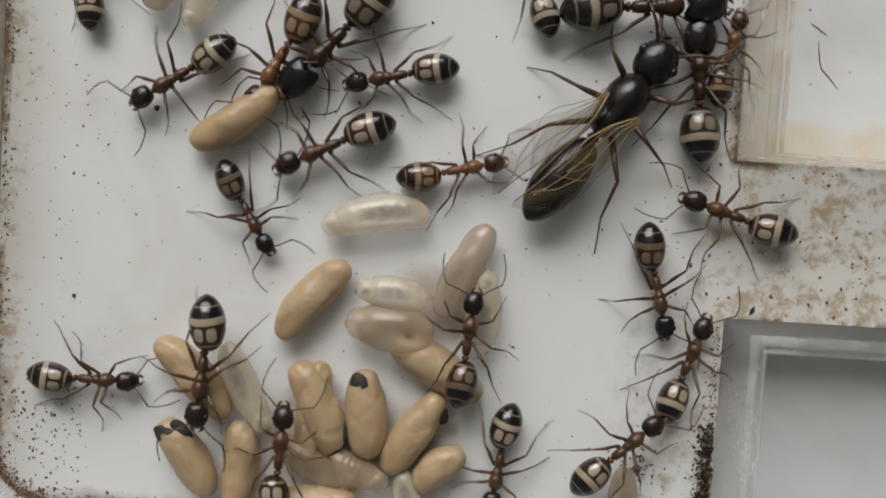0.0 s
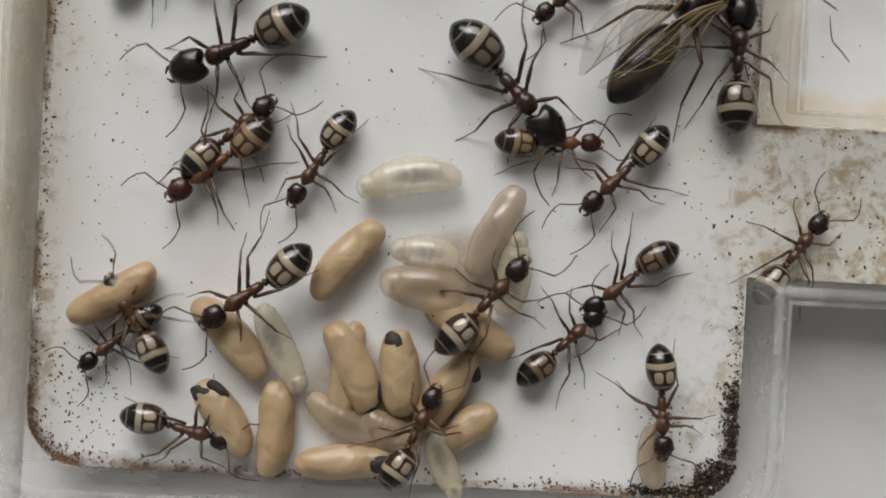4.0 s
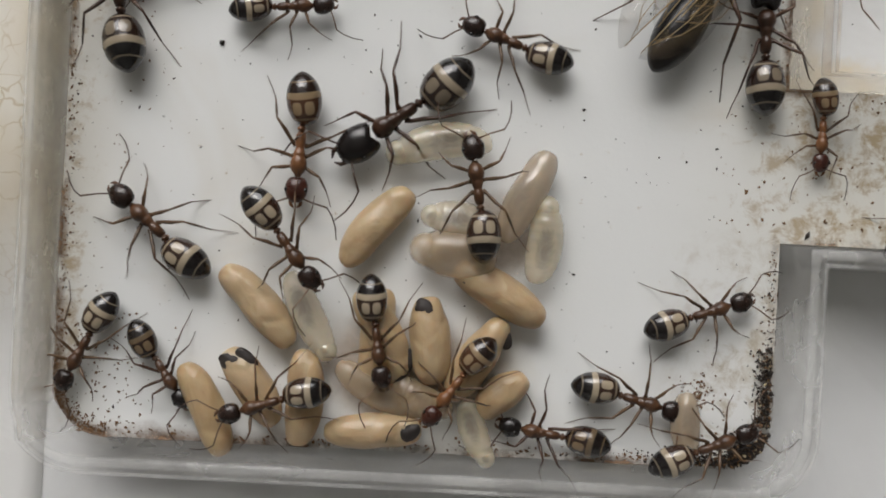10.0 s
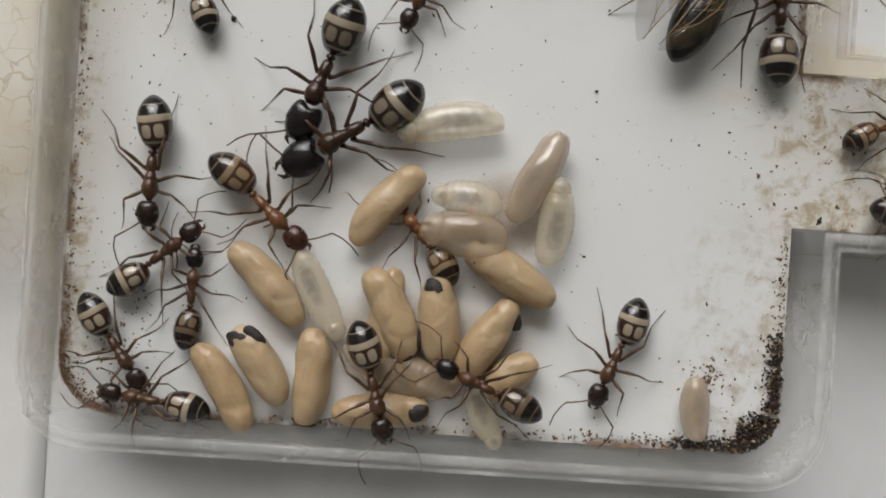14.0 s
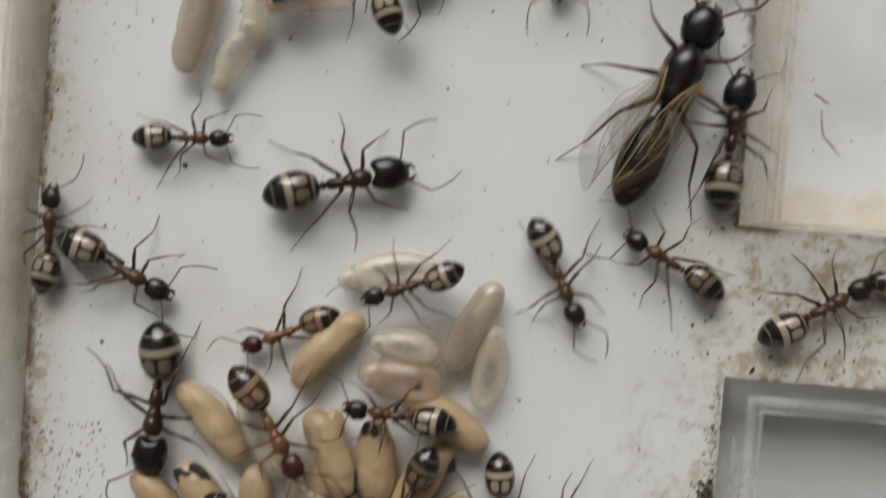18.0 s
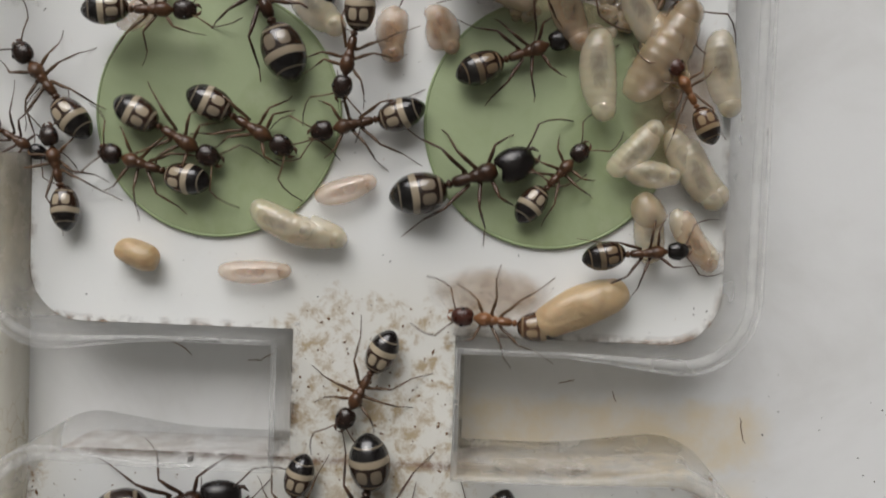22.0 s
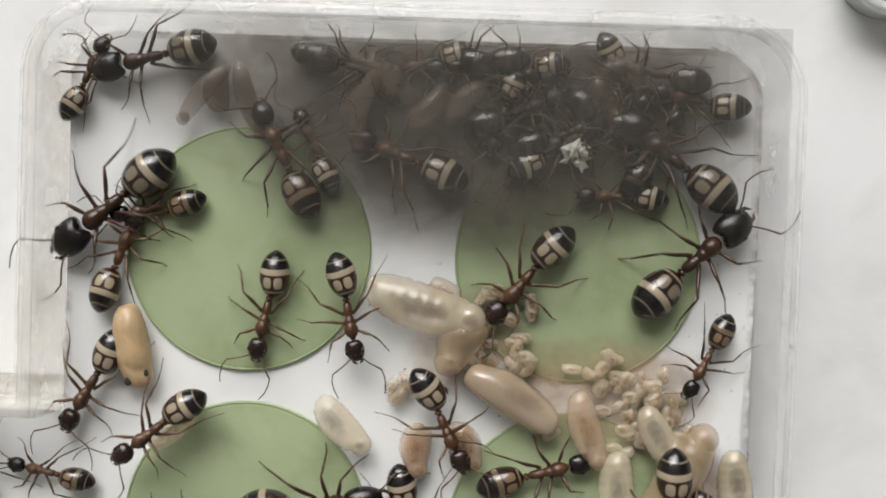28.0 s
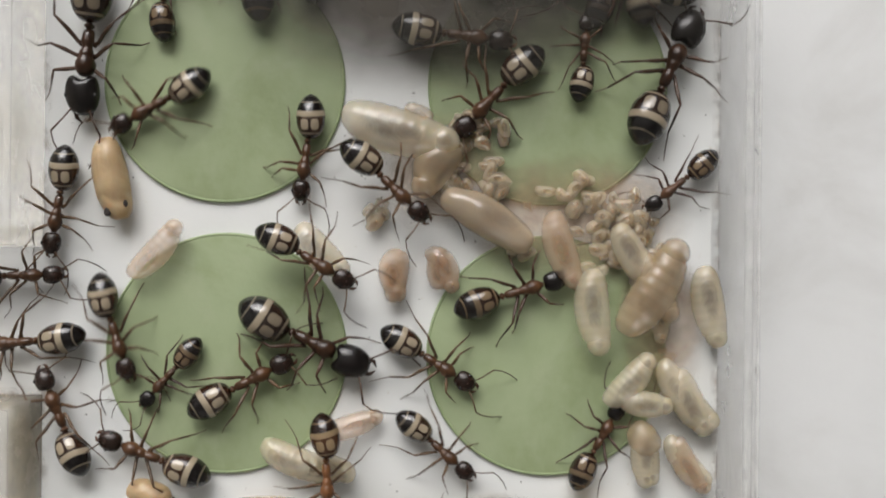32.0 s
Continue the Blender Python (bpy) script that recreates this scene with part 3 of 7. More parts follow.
def build_room():
    """The plain room that closes the place, with its window beside the table."""
    low, high, y0, y1, w = -0.75, 2.0, -1.7, WINDOW_Y, 1.7
    a, b, c, d = WINDOW
    tagged(flat_shaded(part("room_floor", box_bm(-w, w, y0, y1, low - 0.1, low), BOARDS)), "brown wooden room floor", "floor", kind="structure")
    tagged(flat_shaded(part("ceiling", box_bm(-w, w, y0, y1, high, high + 0.1), PLASTER)), "plain off-white ceiling", "ceiling", kind="structure")
    for name, q in (("wall_south", (-w, w, y0 - 0.1, y0, low, high)), ("wall_west", (-w - 0.1, -w, y0 - 0.1, y1 + 0.15, low, high)), ("wall_east", (w, w + 0.1, y0 - 0.1, y1 + 0.15, low, high))):
        tagged(flat_shaded(part(name, box_bm(*q), PLASTER)), "plain grey-beige room wall", "wall", kind="structure")
    bm = box_bm(-w, a, y1, y1 + 0.15, low, high)
    for q in ((b, w, low, high), (a, b, low, c), (a, b, d, high)):
        box_bm(q[0], q[1], y1, y1 + 0.15, q[2], q[3], bm)
    tagged(flat_shaded(part("wall_north", bm, PLASTER)), "plain grey-beige room wall with a window opening", "wall", kind="structure")
    m, n, f = (a + b) / 2, (c + d) / 2, 0.045
    bm = box_bm(a, a + f, y1 + 0.06, y1 + 0.11, c, d)
    for q in ((b - f, b, c, d), (a + f, b - f, c, c + f), (a + f, b - f, d - f, d), (m - f / 2, m + f / 2, c + f, d - f)):
        box_bm(q[0], q[1], y1 + 0.06, y1 + 0.11, q[2], q[3], bm)
    frame_ob = part("window_1", bm, PAINT)
    tagged(flat_shaded(frame_ob), "white painted window frame with a centre bar", "window", kind="structure")


def build_setting():
    z = TABLE_Z * MM
    table = tagged(new("table", None), "white table with a smooth, faintly stained top", "table")
    flat_shaded(part("tabletop", box_bm(-0.9, 0.9, -0.87, 0.93, z - 0.03, z), TABLE, table))
    for x in (-0.84, 0.84):
        for y in (-0.81, 0.87):
            flat_shaded(part("leg", box_bm(x - 0.03, x + 0.03, y - 0.03, y + 0.03, -0.75, z - 0.031), PAINT, table))
    edge = [p for p, o in TRAY]
    n = len(edge)
    flat, _, tris, *_ = geometry.delaunay_2d_cdt(edge, [(i, (i + 1) % n) for i in range(n)], [], 1, 1e-5)
    bm = bmesh.new()
    top = [bm.verts.new((p.x, p.y, 0)) for p in flat]
    low = [bm.verts.new((p.x, p.y, TABLE_Z + 0.05)) for p in edge]
    for t in tris:
        bm.faces.new([top[i] for i in t])
    for i in range(n):
        j = (i + 1) % n
        bm.faces.new((top[i], low[i], low[j], top[j]))
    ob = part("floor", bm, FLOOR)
    for q in ob.data.polygons:
        q.use_smooth = False
    tagged(ob, "white plastic tray floor with brown stains, dark specks and painted far-end shade", "floor", kind="structure")
    # the clear wall runs round the whole outline
    T, H = 1.25, 4.2
    prof = [(0.03, TABLE_Z + 0.03), (0.03, 0.35), (0.12, 0.9), (0.22, H - 0.45), (0.30, H - 0.15), (0.45, H), (T - 0.30, H), (T - 0.1, H - 0.15), (T, H - 0.45), (T + 0.05, 0.4), (T + 0.08, TABLE_Z + 0.03)]
    bm = bmesh.new()
    rings = [[bm.verts.new((p.x + o.x * d * thick(p)[0], p.y + o.y * d * thick(p)[1], z)) for d, z in prof] for p, o in TRAY]
    for a, b in zip(rings, rings[1:] + rings[:1]):
        for k in range(len(prof) - 1):
            bm.faces.new((a[k], a[k + 1], b[k + 1], b[k]))
        bm.faces.new((a[-1], a[0], b[0], b[-1]))
    tagged(part("wall", bm, CLEAR), "clear plastic tray wall with a rounded rim", "wall", kind="structure")
    for d0, rr in ((0.55, 0.26), (T - 0.16, 0.11)):
        bm = bmesh.new()
        ring = []
        for p, o in TRAY:
            k, j = thick(p)
            ring.append([bm.verts.new((p.x + o.x * k * (d0 + rr * math.cos(a)), p.y + o.y * j * (d0 + rr * math.cos(a)), H + 0.012 + 0.25 * rr * math.sin(a))) for a in (0.0, 1.05, 2.1, 3.14, 4.2, 5.25)])
        for a, b in zip(ring, ring[1:] + ring[:1]):
            for i in range(6):
                bm.faces.new((a[i], a[(i + 1) % 6], b[(i + 1) % 6], b[i]))
        tagged(part("trim", bm, RIM), "bright rounded plastic lip along the tray rim", "rim", kind="structure")
    # cream paper beside the tray
    bm = bmesh.new()
    bmesh.ops.create_grid(bm, x_segments=40, y_segments=40, size=30)
    for v in bm.verts:
        v.co.z += 0.25 * noise.noise(v.co * 0.25)
        v.co.y *= 1.9
        low = max(0.0, min(1.0, (11.4 - v.co.y) / 17.0))
        v.co.z -= 3.6 * low * low * (3 - 2 * low)
    flat = bmesh.ops.extrude_face_region(bm, geom=bm.faces[:])["geom"]
    for v in flat:
        if isinstance(v, bmesh.types.BMVert):
            v.co.z = TABLE_Z + 0.71
    ob = part("board", moved(bm, Matrix.Translation((-52.3, -3.4, -0.7))), PAPER)
    tagged(ob, "cream crackled painted board lying beside the tray", "board")
    for x, y in DISCS:
        d = part("floor_disc", lathe([(0, 0.05), (0, 6.93), (0.1, 6.93), (0.18, 6.86), (0.2, 6.7), (0.2, 0.05)], 72), DISC)
        d.matrix_world = pose(x * MM, y * MM, 0.00001, 0, -90, 0)
        part("rim", lathe([(0.02, 6.90), (0.19, 6.80), (0.225, 6.84), (0.215, 6.93), (0.12, 6.97), (0.02, 6.96)], 72), DISC_EDGE, d, "paler worn edge")
        tagged(d, "round sage green paper disc on the white floor", "disc", "green floor discs")

    # shade at the far end, painted as a dark brown film just above floor and discs
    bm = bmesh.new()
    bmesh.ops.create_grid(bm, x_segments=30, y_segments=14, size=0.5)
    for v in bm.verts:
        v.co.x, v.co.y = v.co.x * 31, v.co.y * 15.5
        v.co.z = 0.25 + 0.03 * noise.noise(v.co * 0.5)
    tagged(part("grime", moved(bm, Matrix.Translation((1.3, 68.8, 0))), SHADE_FILM), "dark brown film with painted shade under the crowded ants", "dirt", kind="stuff")
    # an added, unseen thin clear film on the rim of the upper chamber; haze and shade are painted on it over the crowd
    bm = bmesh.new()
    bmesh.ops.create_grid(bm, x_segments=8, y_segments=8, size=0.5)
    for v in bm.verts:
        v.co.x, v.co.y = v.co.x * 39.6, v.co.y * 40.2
    tagged(part("cover", moved(bm, Matrix.Translation((-0.8, 57.2, H + 0.09))), HAZE_FILM), "added unseen clear film with dark haze painted on it", "cover film", kind="structure")
    for x, y, w, h, z in ((10.5, 57.0, 18, 10, 0.27), (2.2, 59.8, 10, 9, 0.29), (15.4, 50.5, 6.5, 14, 0.31), (6.0, 39.4, 9, 4, 0.05), (-1.2, -5.4, 15, 8.5, 0.03), (3.2, 2.2, 8, 6.5, 0.04)):
        bm = bmesh.new()
        bmesh.ops.create_grid(bm, x_segments=18, y_segments=14, size=0.5)
        for v in bm.verts:
            v.co.x, v.co.y = v.co.x * w, v.co.y * h
            v.co.z = z + 0.02 * noise.noise(v.co * 0.6)
        tagged(part("residue", moved(bm, Matrix.Translation((x, y, 0))), RESIDUE), "tan sticky residue under the brood", "dirt", kind="stuff")

    # a brown line of dirt along the foot of the wall in the lower chamber, the neck and the corridor
    bm = bmesh.new()
    last = None
    for p, o in TRAY + TRAY[:1]:
        row = [bm.verts.new((p.x - o.x * d, p.y - o.y * d, z)) for d, z in ((-0.02, 0.16), (0.03, 0.06), (0.16, 0.03), (0.42, 0.012))]
        if last:
            for k in range(3):
                bm.faces.new((last[k], last[k + 1], row[k + 1], row[k]))
        last = row
    for v in [v for v in bm.verts if not v.link_faces]:
        bm.verts.remove(v)
    tagged(part("grime", bm, SEAM), "broken brown line of dirt along the foot of the tray wall", "dirt", kind="stuff")


build_room()
build_setting()


# ---- ants ----
# name: head (length, width), mesosoma width, gaster (length, width), head x, gaster x, materials
KINDS = {
    "minor": dict(head=(1.30, 1.12), thorax=0.80, gaster=(2.65, 1.72), hx=2.15, gx=-2.2, skin=(HEAD_BROWN, RED_BROWN, GASTER_STRIPED, LEG_BROWN), notch=0.05,
                  label="worker ant with black head, red-brown waist and cream-banded gaster"),
    "red": dict(head=(1.28, 1.12), thorax=0.80, gaster=(2.6, 1.72), hx=2.15, gx=-2.2, skin=(RED_HEAD, AMBER, GASTER_AMBER, LEG_BROWN), notch=0.05,
                label="reddish worker ant with amber waist and banded brown gaster"),
    "sombre": dict(head=(1.28, 1.08), thorax=0.78, gaster=(2.6, 1.7), hx=2.15, gx=-2.2, skin=(BLACK, RED_BROWN, GASTER_DARK, LEG_DARK), notch=0.05,
                   label="worker ant with red-brown waist and dark, faintly banded gaster"),
    "pile": dict(head=(1.28, 1.08), thorax=0.78, gaster=(2.6, 1.75), hx=2.15, gx=-2.2, skin=(BLACK, DARK_BROWN, GASTER_PILE, LEG_DARK), notch=0.05,
                 label="blackish worker ant resting in the crowded pile"),
    "major": dict(head=(1.80, 1.50), thorax=0.86, gaster=(2.6, 1.85), hx=2.2, gx=-2.2, skin=(BLACK, DARK_BROWN, GASTER_MAJOR, LEG_DARK), notch=0.16,
                  label="large soldier ant with a broad black head and banded dark gaster"),
}


def leg_points(which, side):
    """Joints of a leg from its hip, in millimetres: hip, knee, ankle, toe."""
    knee, ankle, toe = {"front": ((0.30, 0.92, 0.62), (0.85, 1.30, -0.35), (1.50, 1.62, -0.80)),
                        "middle": ((-0.38, 1.12, 0.72), (-0.42, 2.02, -0.38), (-0.75, 2.75, -0.80)),
                        "hind": ((-1.05, 0.98, 0.85), (-2.10, 1.42, -0.30), (-3.05, 2.05, -0.80))}[which]
    f = lambda p: (p[0], p[1] * side, p[2])
    return (0, 0, 0), f(knee), f(ankle), f(toe)


def build_ant(kind):
    k = KINDS[kind]
    hm, tm, gm, lm = k["skin"]
    ant = tagged(new("ant", None), k["label"], "ant", "ant colony")
    hl, hw = k["head"]
    big = k["notch"] > 0.1
    # head, with a notched rear on soldiers
    bm = lathe(egg_rows(-hl / 2, hl / 2, hw / 2, 12, 1.25 if not big else 1.5, 1.5 if not big else 2.2), 16, 0.72)
    for v in bm.verts:
        u = v.co.x / hl
        if u < 0:
            v.co.x += k["notch"] * hl * (-2 * u) ** 2 * math.exp(-(v.co.y / (0.22 * hw)) ** 2)
        else:
            v.co.z -= 0.25 * u * hl * 0.5
        v.co.y *= 1.0 - 0.22 * max(0, u)
    head = part("head", bm, hm, ant)
    head.location = Vector((k["hx"], 0, 0.95)) * MM
    for s in (1, -1):
        e = part("eye", moved(lathe(egg_rows(-0.13, 0.13, 0.10, 6), 8), Matrix.Translation((0.02 * hl, s * 0.41 * hw, 0.16 * hw))), EYE, head)
        j = part("mandible", tube([(0.42 * hl, s * 0.22 * hw, -0.18), (0.56 * hl, s * 0.20 * hw, -0.22), (0.66 * hl, s * 0.06 * hw, -0.24)], [0.11, 0.09, 0.03], 6), tm, head)
    # mesosoma: full in front, slim behind
    front = k["hx"] - hl / 2 - 0.02
    rows = [(-0.64, 0.09), (-0.60, 0.18), (-0.45, 0.235), (-0.2, 0.25), (0.02, 0.235), (0.13, 0.205), (0.20, 0.215), (0.36, 0.27), (0.50, 0.285), (0.56, 0.27), (0.62, 0.315), (0.85, 0.405),
            (1.08, 0.395), (1.28, 0.31), (1.40, 0.19), (front + 0.06, 0.12)]
    w = k["thorax"] / 0.80
    bm = lathe([(x, r * w) for x, r in rows], 16, 1.08, lambda x: (0, 0.11 * math.sin(max(0, x + 0.6) * 1.5) - (0.05 if 0.05 < x < 0.25 else 0)))
    thorax = part("mesosoma", bm, tm, ant)
    thorax.location = Vector((0, 0, 0.85)) * MM
    gl, gw = k["gaster"]
    bm = lathe([(-0.19, 0.08), (-0.12, 0.13), (-0.06, 0.20), (0.03, 0.21), (0.09, 0.13), (0.17, 0.08)], 10, 1.6)
    petiole = part("petiole", bm, tm, ant)
    petiole.location = Vector((-0.76, 0, 0.88)) * MM
    # gaster of overlapping plates
    rows = []
    for x, r in egg_rows(-gl / 2, gl / 2, gw / 2, 26, 1.15, 0.80):
        u = x / gl + 0.5
        for edge in (0.165, 0.35, 0.53, 0.78):
            if 0 <= u - edge < 0.05:
                r *= 0.985
        rows.append((x, r))
    bm = lathe(rows, 20, 0.88, lambda x: (0, -0.04 * (x / gl) ** 2 * gl))
    gaster = part("gaster", bm, gm, ant)
    gaster.location = Vector((k["gx"], 0, 0.98)) * MM
    # legs and feelers; each turns about its own root
    for name, hip in (("front", 1.05), ("middle", 0.55), ("hind", 0.02)):
        for s in (1, -1):
            a, b, c, d = leg_points(name, s)
            leg = part("leg", tube([a, (0.12 * b[0], 0.2 * b[1], 0.05), tuple(0.55 * q for q in b), b], [0.15, 0.085, 0.100, 0.055], 7), lm, ant)
            leg["root"] = [hip * MM, s * 0.22 * w * MM, 0.80 * MM]
            leg["gait"] = (0.0 if (name == "middle") == (s > 0) else 0.5)
            leg.location = leg["root"]
            part("tibia", tube([b, tuple(p + 0.4 * (q - p) for p, q in zip(b, c)), c], [0.045, 0.062, 0.038], 6), lm, leg)
            mid = tuple(p + 0.5 * (q - p) + (0, 0, -0.12)[i] for i, (p, q) in enumerate(zip(c, d)))
            part("tarsus", tube([c, mid, d, (d[0] * 1.03, d[1] * 1.03, d[2] + 0.03)], [0.030, 0.025, 0.019, 0.010], 5), TARSUS, leg)
    for s in (1, -1):
        e = (0.80, s * 1.12, 0.30)
        root = (k["hx"] + 0.30 * hl, s * 0.22 * hw, 1.0)
        scape = part("antenna", tube([(0, 0, 0), (0.4, s * 0.5, 0.2), e], [0.040, 0.038, 0.046], 6), lm, ant)
        scape["root"] = [q * MM for q in root]
        scape["gait"] = 2.0
        scape.location = scape["root"]
        part("funiculus", tube([e, (1.25, s * 1.22, 0.08), (1.8, s * 1.2, -0.36), (2.35, s * 1.05, -0.75)], [0.032, 0.034, 0.034, 0.027], 6), LEG_DARK, scape)
    return ant


MASTERS = {k: build_ant(k) for k in KINDS}
for ob in MASTERS.values():
    ob.location = (0, 0, 0)


# kind and size of every ant of the colony
COLONY = [
    ("minor", 1.03),  # 0
    ("red", 1.12),  # 1
    ("major", 1.25),  # 2
    ("minor", 0.96),  # 3
    ("minor", 1.08),  # 4
    ("red", 0.93),  # 5
    ("sombre", 0.88),  # 6
    ("minor", 0.96),  # 7
    ("minor", 1.12),  # 8
    ("minor", 1.00),  # 9
    ("sombre", 0.98),  # 10
    ("minor", 0.97),  # 11
    ("minor", 0.98),  # 12
    ("minor", 0.97),  # 13
    ("sombre", 1.00),  # 14
    ("minor", 1.01),  # 15
    ("major", 1.16),  # 16
    ("red", 0.82),  # 17
    ("major", 1.32),  # 18
    ("minor", 0.87),  # 19
    ("minor", 0.90),  # 20
    ("minor", 0.96),  # 21
    ("major", 1.32),  # 22
    ("minor", 1.12),  # 23
    ("major", 1.27),  # 24
    ("major", 1.14),  # 25
    ("major", 1.08),  # 26
    ("red", 0.99),  # 27
    ("minor", 0.96),  # 28
    ("minor", 0.90),  # 29
    ("sombre", 0.92),  # 30
    ("minor", 1.05),  # 31
    ("minor", 1.07),  # 32
    ("major", 1.26),  # 33
    ("sombre", 1.07),  # 34
    ("red", 0.82),  # 35
    ("minor", 1.06),  # 36
    ("minor", 1.00),  # 37
    ("major", 1.32),  # 38
    ("minor", 1.00),  # 39
    ("minor", 1.08),  # 40
    ("minor", 1.04),  # 41
    ("sombre", 0.82),  # 42
    ("minor", 0.98),  # 43
    ("minor", 1.02),  # 44
    ("minor", 0.82),  # 45
    ("sombre", 1.16),  # 46
    ("major", 1.28),  # 47
    ("minor", 1.17),  # 48
    ("minor", 1.01),  # 49
    ("sombre", 0.84),  # 50
    ("minor", 0.84),  # 51
    ("minor", 1.13),  # 52
    ("major", 1.27),  # 53
    ("sombre", 0.89),  # 54
    ("minor", 1.11),  # 55
    ("minor", 0.82),  # 56
    ("minor", 0.90),  # 57
    ("major", 1.10),  # 58
    ("minor", 0.82),  # 59
    ("minor", 0.90),  # 60
    ("minor", 0.82),  # 61
    ("sombre", 0.82),  # 62
    ("minor", 0.82),  # 63
    ("minor", 0.82),  # 64
    ("pile", 0.95),  # 65
    ("pile", 0.95),  # 66
    ("pile", 0.95),  # 67
    ("pile", 0.95),  # 68
    ("pile", 0.95),  # 69
    ("pile", 0.95),  # 70
    ("pile", 0.95),  # 71
    ("pile", 0.95),  # 72
    ("pile", 0.95),  # 73
    ("minor", 1.08),  # 74
    ("minor", 1.00),  # 75
    ("minor", 1.01),  # 76
]
ANTS = []
turner = random.Random(5)
used = set()
for kind, size in COLONY:
    if kind in used:
        ob = copy_thing(MASTERS[kind], pose(0, 0, 0))
    else:
        ob = MASTERS[kind]
        used.add(kind)
    ob.scale = (size, size, size)
    for c in ob.children:
        if c.name.startswith("gaster"):
            c.rotation_euler = (0, radians(turner.uniform(-7, 5)), radians(turner.uniform(-11, 11)))
        elif c.name.startswith("head"):
            c.rotation_euler = (0, radians(turner.uniform(-4, 10)), radians(turner.uniform(-8, 8)))
    ANTS.append(ob)


# ---- the winged queen ----
def build_queen():
    q = tagged(new("winged_ant", None), "large black winged ant with folded amber-veined wings", "ant")
    head = part("head", lathe(egg_rows(-1.05, 1.05, 0.95, 12, 1.3, 1.5), 18, 0.75), BLACK, q)
    head.location = Vector((4.1, 0, 1.3)) * MM
    for s in (1, -1):
        part("eye", moved(lathe(egg_rows(-0.26, 0.26, 0.2, 6), 8), Matrix.Translation((0.1, s * 0.84, 0.22))), EYE, head)
        part("mandible", tube([(0.8, s * 0.5, -0.25), (1.15, s * 0.45, -0.3), (1.35, s * 0.1, -0.3)], [0.2, 0.15, 0.05], 6), DARK_BROWN, head)
    bm = lathe([(-1.7, 0.2), (-1.6, 0.5), (-1.3, 0.68), (-0.9, 0.8), (-0.82, 0.77), (-0.3, 0.93), (0.4, 1.0), (0.9, 0.92), (1.3, 0.66), (1.5, 0.4), (1.6, 0.2)], 20, 1.1)
    t = part("mesosoma", bm, BLACK, q)
    t.location = Vector((1.65, 0, 1.45)) * MM
    p = part("petiole", lathe([(-0.2, 0.2), (0, 0.32), (0.2, 0.2)], 10, 1.6), BLACK, q)
    p.location = Vector((-0.25, 0, 1.15)) * MM
    rows = []
    for x, r in egg_rows(-2.3, 2.3, 1.08, 28, 1.2, 0.85):
        u = (x / 4.6 + 0.5) * 5
        rows.append((x, r * (0.985 if u % 1 < 0.14 else 1.0)))
    g = part("gaster", lathe(rows, 22, 0.85), BLACK, q)
    g.location = Vector((-2.7, 0, 1.35)) * MM
    for s in (1, -1):
        for long, wide, swing, z in ((6.7, 1.85, 15 if s > 0 else -9, 2.75), (5.0, 1.3, 8 if s > 0 else -9, 2.6)):
            bm = bmesh.new()
            n = 18
            edge = []
            for i in range(n + 1):
                u = i / n
                w = wide * math.sin(math.pi * (0.03 + 0.95 * u ** 1.35)) ** 0.75
                edge.append((u, max(0.03, w)))
            lap = 0.42 * wide
            a = [bm.verts.new((-u * long, s * (0.12 * u - lap * min(1, 4 * u)), 0.10 * math.sin(9 * u))) for u, w in edge]
            m = [bm.verts.new((-u * long, s * (w * 0.5 - lap * min(1, 4 * u)), 0.12 + 0.10 * math.sin(8 * u + 1))) for u, w in edge]
            b = [bm.verts.new((-u * long, s * (w - lap * min(1, 4 * u)), 0.08 * math.sin(7 * u + 2))) for u, w in edge]
            for i in range(n):
                bm.faces.new((a[i], a[i + 1], m[i + 1], m[i]))
                bm.faces.new((m[i], m[i + 1], b[i + 1], b[i]))
            bmesh.ops.solidify(bm, geom=bm.faces[:], thickness=0.02)
            wing = part("wing", bm, WING, q, "thin translucent amber wing")
            wing.matrix_basis = pose(1.5 * MM, s * 0.75 * MM, z * MM, 0, -8, -s * swing)
            for f, end, heavy in ((0.05, 0.97, 0.05), (0.36, 0.90, 0.032), (0.62, 0.84, 0.028), (0.90, 0.66, 0.022)):
                pts = [(-u * long * end, s * (0.06 + f * w - lap * min(1, 4 * u)), 0.10 + 0.06 * math.sin(8 * u + 1)) for u, w in edge[::3]]
                part("vein", tube(pts, [heavy * (1 - 0.6 * i / len(pts)) for i in range(len(pts))], 5), VEIN, wing)
    for name, hip, sc in (("front", 2.7, 1.4), ("middle", 1.5, 1.4), ("hind", 0.4, 1.5)):
        for s in (1, -1):
            a, b, c, d = [tuple(sc * v for v in p) for p in leg_points(name, s)]
            leg = part("leg", tube([a, tuple(0.5 * v for v in b), b], [0.17, 0.15, 0.085], 7), LEG_DARK, q)
            leg["root"] = [hip * MM, s * 0.5 * MM, 0.8 * sc * MM]
            leg.location = leg["root"]
            part("tibia", tube([b, tuple(u + 0.4 * (v - u) for u, v in zip(b, c)), c], [0.075, 0.085, 0.055], 6), LEG_DARK, leg)
            part("tarsus", tube([c, tuple(0.5 * (u + v) for u, v in zip(c, d)), d], [0.045, 0.036, 0.024], 5), TARSUS, leg)
    for s in (1, -1):
        an = part("antenna", tube([(0, 0, 0), (0.7, s * 0.8, 0.3), (1.1, s * 1.5, 0.4)], [0.08, 0.07, 0.08], 6), DARK_BROWN, q)
        an.location = Vector((4.7, s * 0.4, 1.5)) * MM
